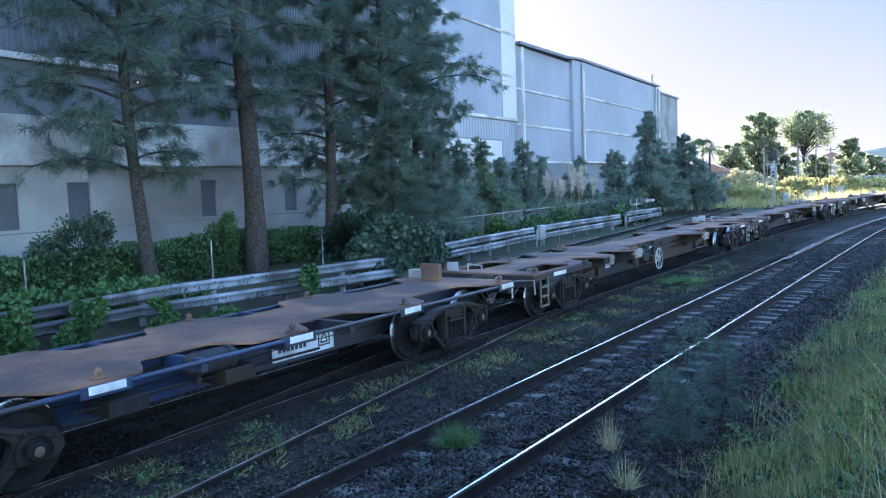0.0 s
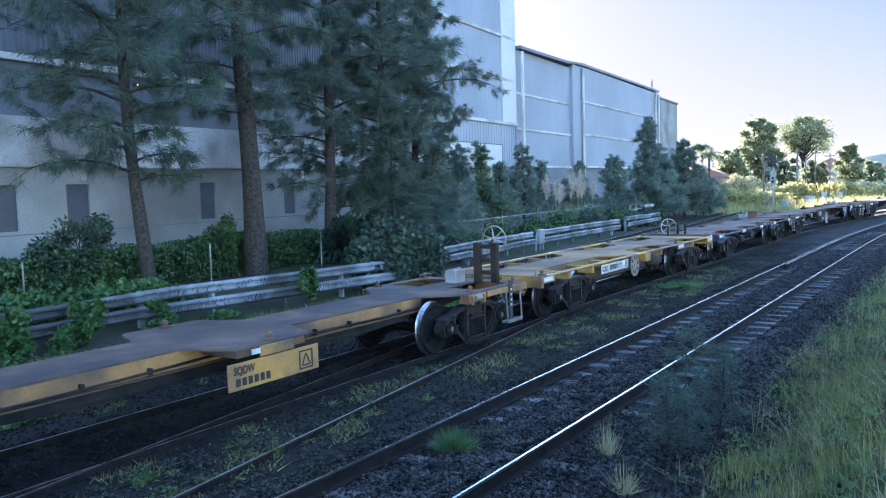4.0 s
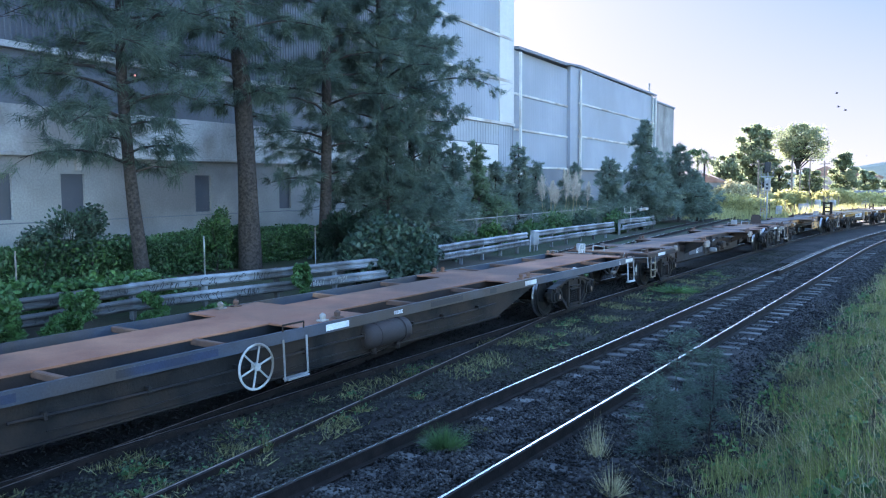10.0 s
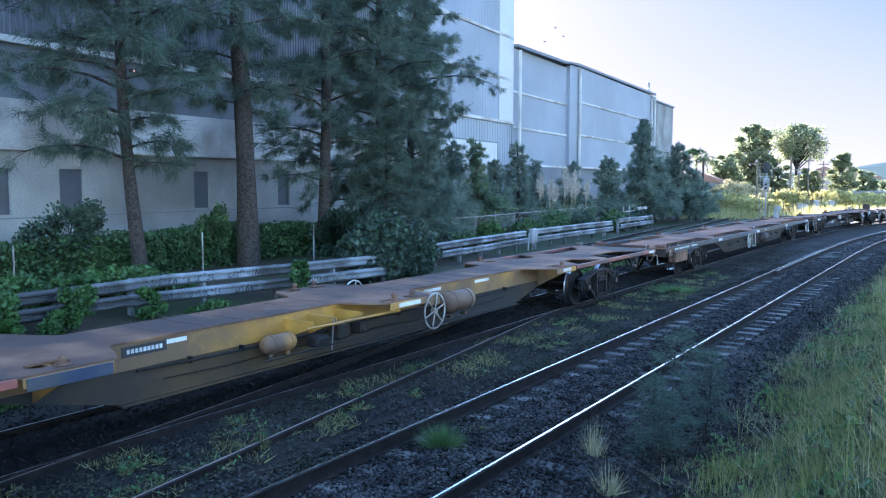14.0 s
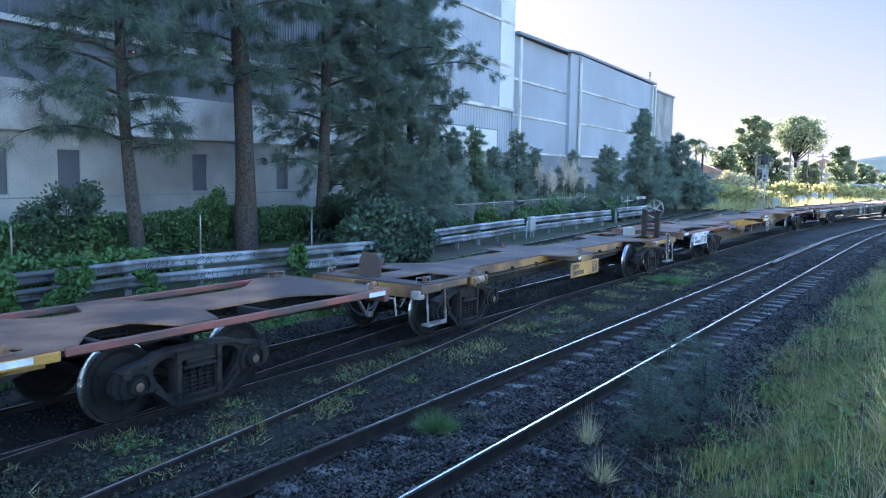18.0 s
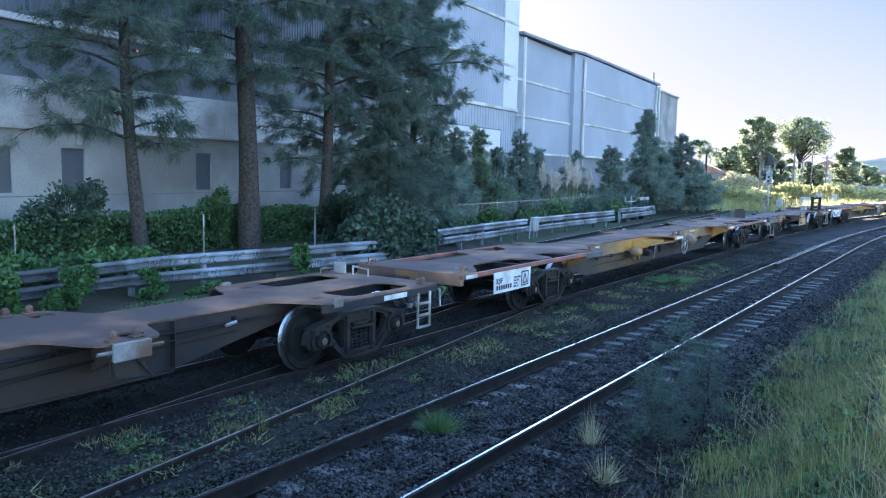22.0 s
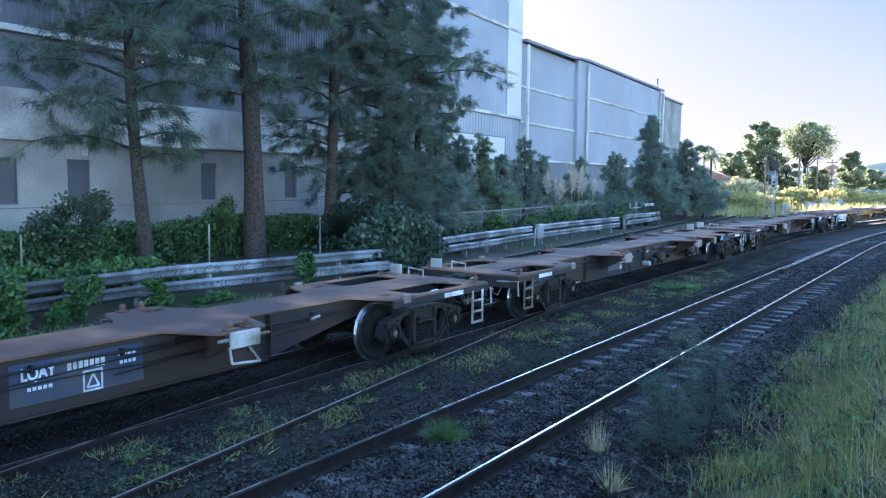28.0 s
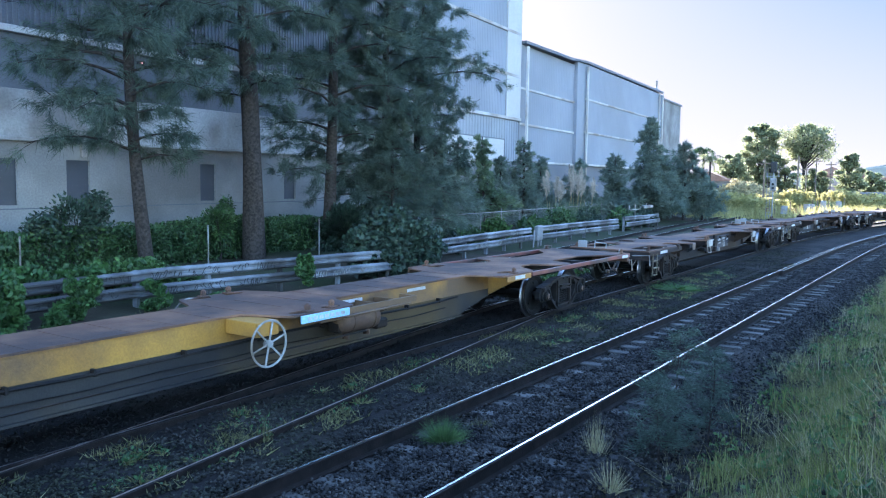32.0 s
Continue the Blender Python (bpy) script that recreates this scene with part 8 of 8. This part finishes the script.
def house(x, y, w, d, h, label, wall="wall_white"):
    hs = anchor("house", pose(x, y, -0.4))
    tagged(hs, label, "house", "far houses")
    bm = bmesh.new()
    box(bm, 0, d, -w / 2, w / 2, 0, h)
    part("wall", bm, M[wall], hs)
    bm = bmesh.new()
    prism(bm, [(-w / 2 - 0.4, h), (w / 2 + 0.4, h), (0, h + w * 0.22)], "x", -0.4, d + 0.4)
    part("roof", bm, M["roof_tile"], hs, "low brown tiled roof")
    for k in (-0.25, 0.2):
        bm = bmesh.new()
        box(bm, -0.03, 0.05, w * k - 0.6, w * k + 0.6, h * 0.4, h * 0.8)
        part("window", bm, M["window_dark"], hs)


house(135, 24.5, 7, 9, 3.6, "low white house with tiled roof among trees")
house(128, 28.5, 7, 9, 3.0, "low white house with tiled roof among trees")
house(185, 9.0, 9, 9, 5.0, "far brick house among trees", "brick_far")
house(190, 3.0, 9, 9, 4.6, "far brick house among trees", "brick_far")

# far ridge beyond the town
verts, faces = [], []
for i in range(61):
    y = -700 + i * 30
    hgt = 9 + 9 * math.exp(-((y + 40) / 60) ** 2) + 4 * noise.noise((y * 0.02, 0, 2))
    for dx, z in ((0, -2), (60, hgt * 0.8), (140, hgt), (260, -2)):
        verts.append((430 + dx, y, z))
for i in range(60):
    for j in range(3):
        b = i * 4 + j
        faces.append((b, b + 1, b + 5, b + 4))
tagged(soup("backdrop_hill", verts, faces, M["hill"]), "low far wooded ridge", "hill", kind="structure")


# pale hazy sky low over the far ridge, whiter towards the sun
def build_sky_backdrop():
    m = bpy.data.materials.new("far_sky")
    m.use_nodes = True
    n, l = m.node_tree.nodes, m.node_tree.links
    n.clear()
    tc = n.new("ShaderNodeTexCoord")
    sep = n.new("ShaderNodeSeparateXYZ")
    l.new(tc.outputs["Object"], sep.inputs[0])

    def calc(op, a, b):
        k = n.new("ShaderNodeMath")
        k.operation = op
        for i, v in enumerate((a, b)):
            if isinstance(v, float):
                k.inputs[i].default_value = v
            else:
                l.new(v, k.inputs[i])
        return k.outputs[0]
    side = calc("DIVIDE", calc("SUBTRACT", SKY_D * 0.408, sep.outputs["Y"]), SKY_D * 0.44)
    high = calc("DIVIDE", sep.outputs["Z"], SKY_D * 0.235)
    blue = calc("MULTIPLY", calc("POWER", calc("MAXIMUM", side, 0.0), 0.7), calc("ADD", calc("MULTIPLY", high, 0.85), 0.15))
    ramp = n.new("ShaderNodeValToRGB")
    e = ramp.color_ramp.elements
    e[0].position, e[0].color = 0.06, (*SKY_PALE, 1)
    e[1].position, e[1].color = 0.9, (*SKY_BLUE, 1)
    l.new(blue, ramp.inputs[0])
    em = n.new("ShaderNodeEmission")
    l.new(ramp.outputs[0], em.inputs["Color"])
    out = n.new("ShaderNodeOutputMaterial")
    l.new(em.outputs[0], out.inputs["Surface"])
    verts, faces = [], []
    for i in range(25):
        a = radians(-30.0 + 53.4 * i / 24)
        for z in (-0.03, 0.05, 0.12, 0.19, 0.26):
            verts.append((SKY_D * math.cos(a), SKY_D * math.sin(a), SKY_D * z))
    for i in range(24):
        for j in range(4):
            faces.append((i * 5 + j, i * 5 + j + 1, i * 5 + j + 6, i * 5 + j + 5))
    tagged(smooth(soup("backdrop_sky", verts, faces, m)), "pale blue hazy evening sky over the horizon", "sky", kind="structure")


SKY_D = 4500.0
SKY_PALE, SKY_BLUE = (0.154, 0.133, 0.121), (0.068, 0.083, 0.108)
build_sky_backdrop()


# small red lamp under the flashing of the factory wall
lamp = anchor("wall_lamp", pose(24.3, 27.9, 7.7))
tagged(lamp, "small glowing red lamp on the factory wall", "wall lamp")
bm = bmesh.new()
box(bm, -0.16, 0.16, -0.02, 0.12, -0.08, 0.08, 0.02)
part("housing", bm, M["black_paint"], lamp)
bm = bmesh.new()
lathe(bm, [(0.035, -0.02), (0.045, 0.02), (0.03, 0.05), (0.01, 0.06)], 12, Matrix.Translation((0, -0.03, 0)))
part("lens", bm, M["lamp_glow"], lamp, "glowing red lens")


# a palm among the far trees
palm = anchor("palm_tree", pose(124, 22.4, -0.4))
tagged(palm, "far palm tree with feathery fronds", "palm tree", "far trees beyond the yard")
bm = bmesh.new()
tapered(bm, [(0, 0, -0.2), (0.1, 0, 3.5), (0.15, 0, 7.0)], 0.2, 0.14, 8)
part("trunk", bm, M["bark"], palm)
np.random.seed(91)
for k in range(14):
    a, up = k * 2.4, 0.9 - 0.09 * k
    q = np.linspace(0, 1, 90)
    rib = np.c_[0.15 + np.cos(a) * 2.1 * q, np.sin(a) * 2.1 * q, 7.0 + up * 2.2 * q - 1.6 * q * q]
    lf = np.random.normal(size=(90, 3)) * 0.25 + np.array((0, 0, -0.25))
    ribbons("frond", rib, rib + lf, np.full(90, 0.07), M["gum_leaf"], palm)


# small dark birds far off in the sky: three cross together, one leaves the roof
BIRDS = []


def bird(ways):
    """ways: times and places of its flight, from start to end."""
    b = anchor("bird", pose(*ways[0][1]))
    tagged(b, "small dark bird flying with spread wings", "bird", "birds over the yard")
    bm = bmesh.new()
    lathe(bm, [(0.006, -0.17), (0.045, -0.06), (0.05, 0.03), (0.018, 0.11), (0.028, 0.19)], 8)
    part("body", bm, M["black_paint"], b)
    for k in (-1, 1):
        bm = bmesh.new()
        prism(bm, [(0, -0.055), (k * 0.2, -0.09), (k * 0.35, 0.03), (k * 0.17, 0.055), (0, 0.065)], "z", -0.006, 0.006)
        bmesh.ops.rotate(bm, verts=bm.verts, cent=(0, 0, 0), matrix=Matrix.Rotation(-0.45 * k, 3, "Y"))
        part("wing", bm, M["black_paint"], b)
    BIRDS.append((b, ways))


bird([(0, (83.2, -81.3, -8.1)), (10, (99.9, 4.0, 12.9)), (11, (102.4, 10.9, 14.5)), (12, (104.2, 19.4, 16.9)), (13, (104.9, 29.6, 19.2)), (17, (111.6, 63.7, 49.6)), (32, (136.6, 191.7, 119.1))])
bird([(0, (82.6, -80.2, -11.3)), (10, (99.9, 3.8, 11.4)), (11, (102.5, 10.2, 13.0)), (12, (104.2, 19.2, 16.1)), (13, (105.1, 29.0, 18.2)), (17, (112.0, 62.6, 49.3)), (32, (138.0, 188.6, 121.3))])
bird([(0, (84.7, -88.9, -10.3)), (10, (100.0, 3.1, 11.0)), (11, (102.4, 11.0, 12.2)), (12, (104.0, 20.4, 15.0)), (13, (104.6, 30.7, 17.4)), (17, (110.7, 67.5, 47.9)), (32, (133.7, 205.5, 117.9))])
bird([(0, (118.0, 40.0, 12.0)), (2, (101.5, 22.6, 15.7)), (3, (110.3, 19.2, 14.3)), (6, (159.6, 11.9, 9.3)), (32, (300.0, -60.0, 12.0))])


motions()
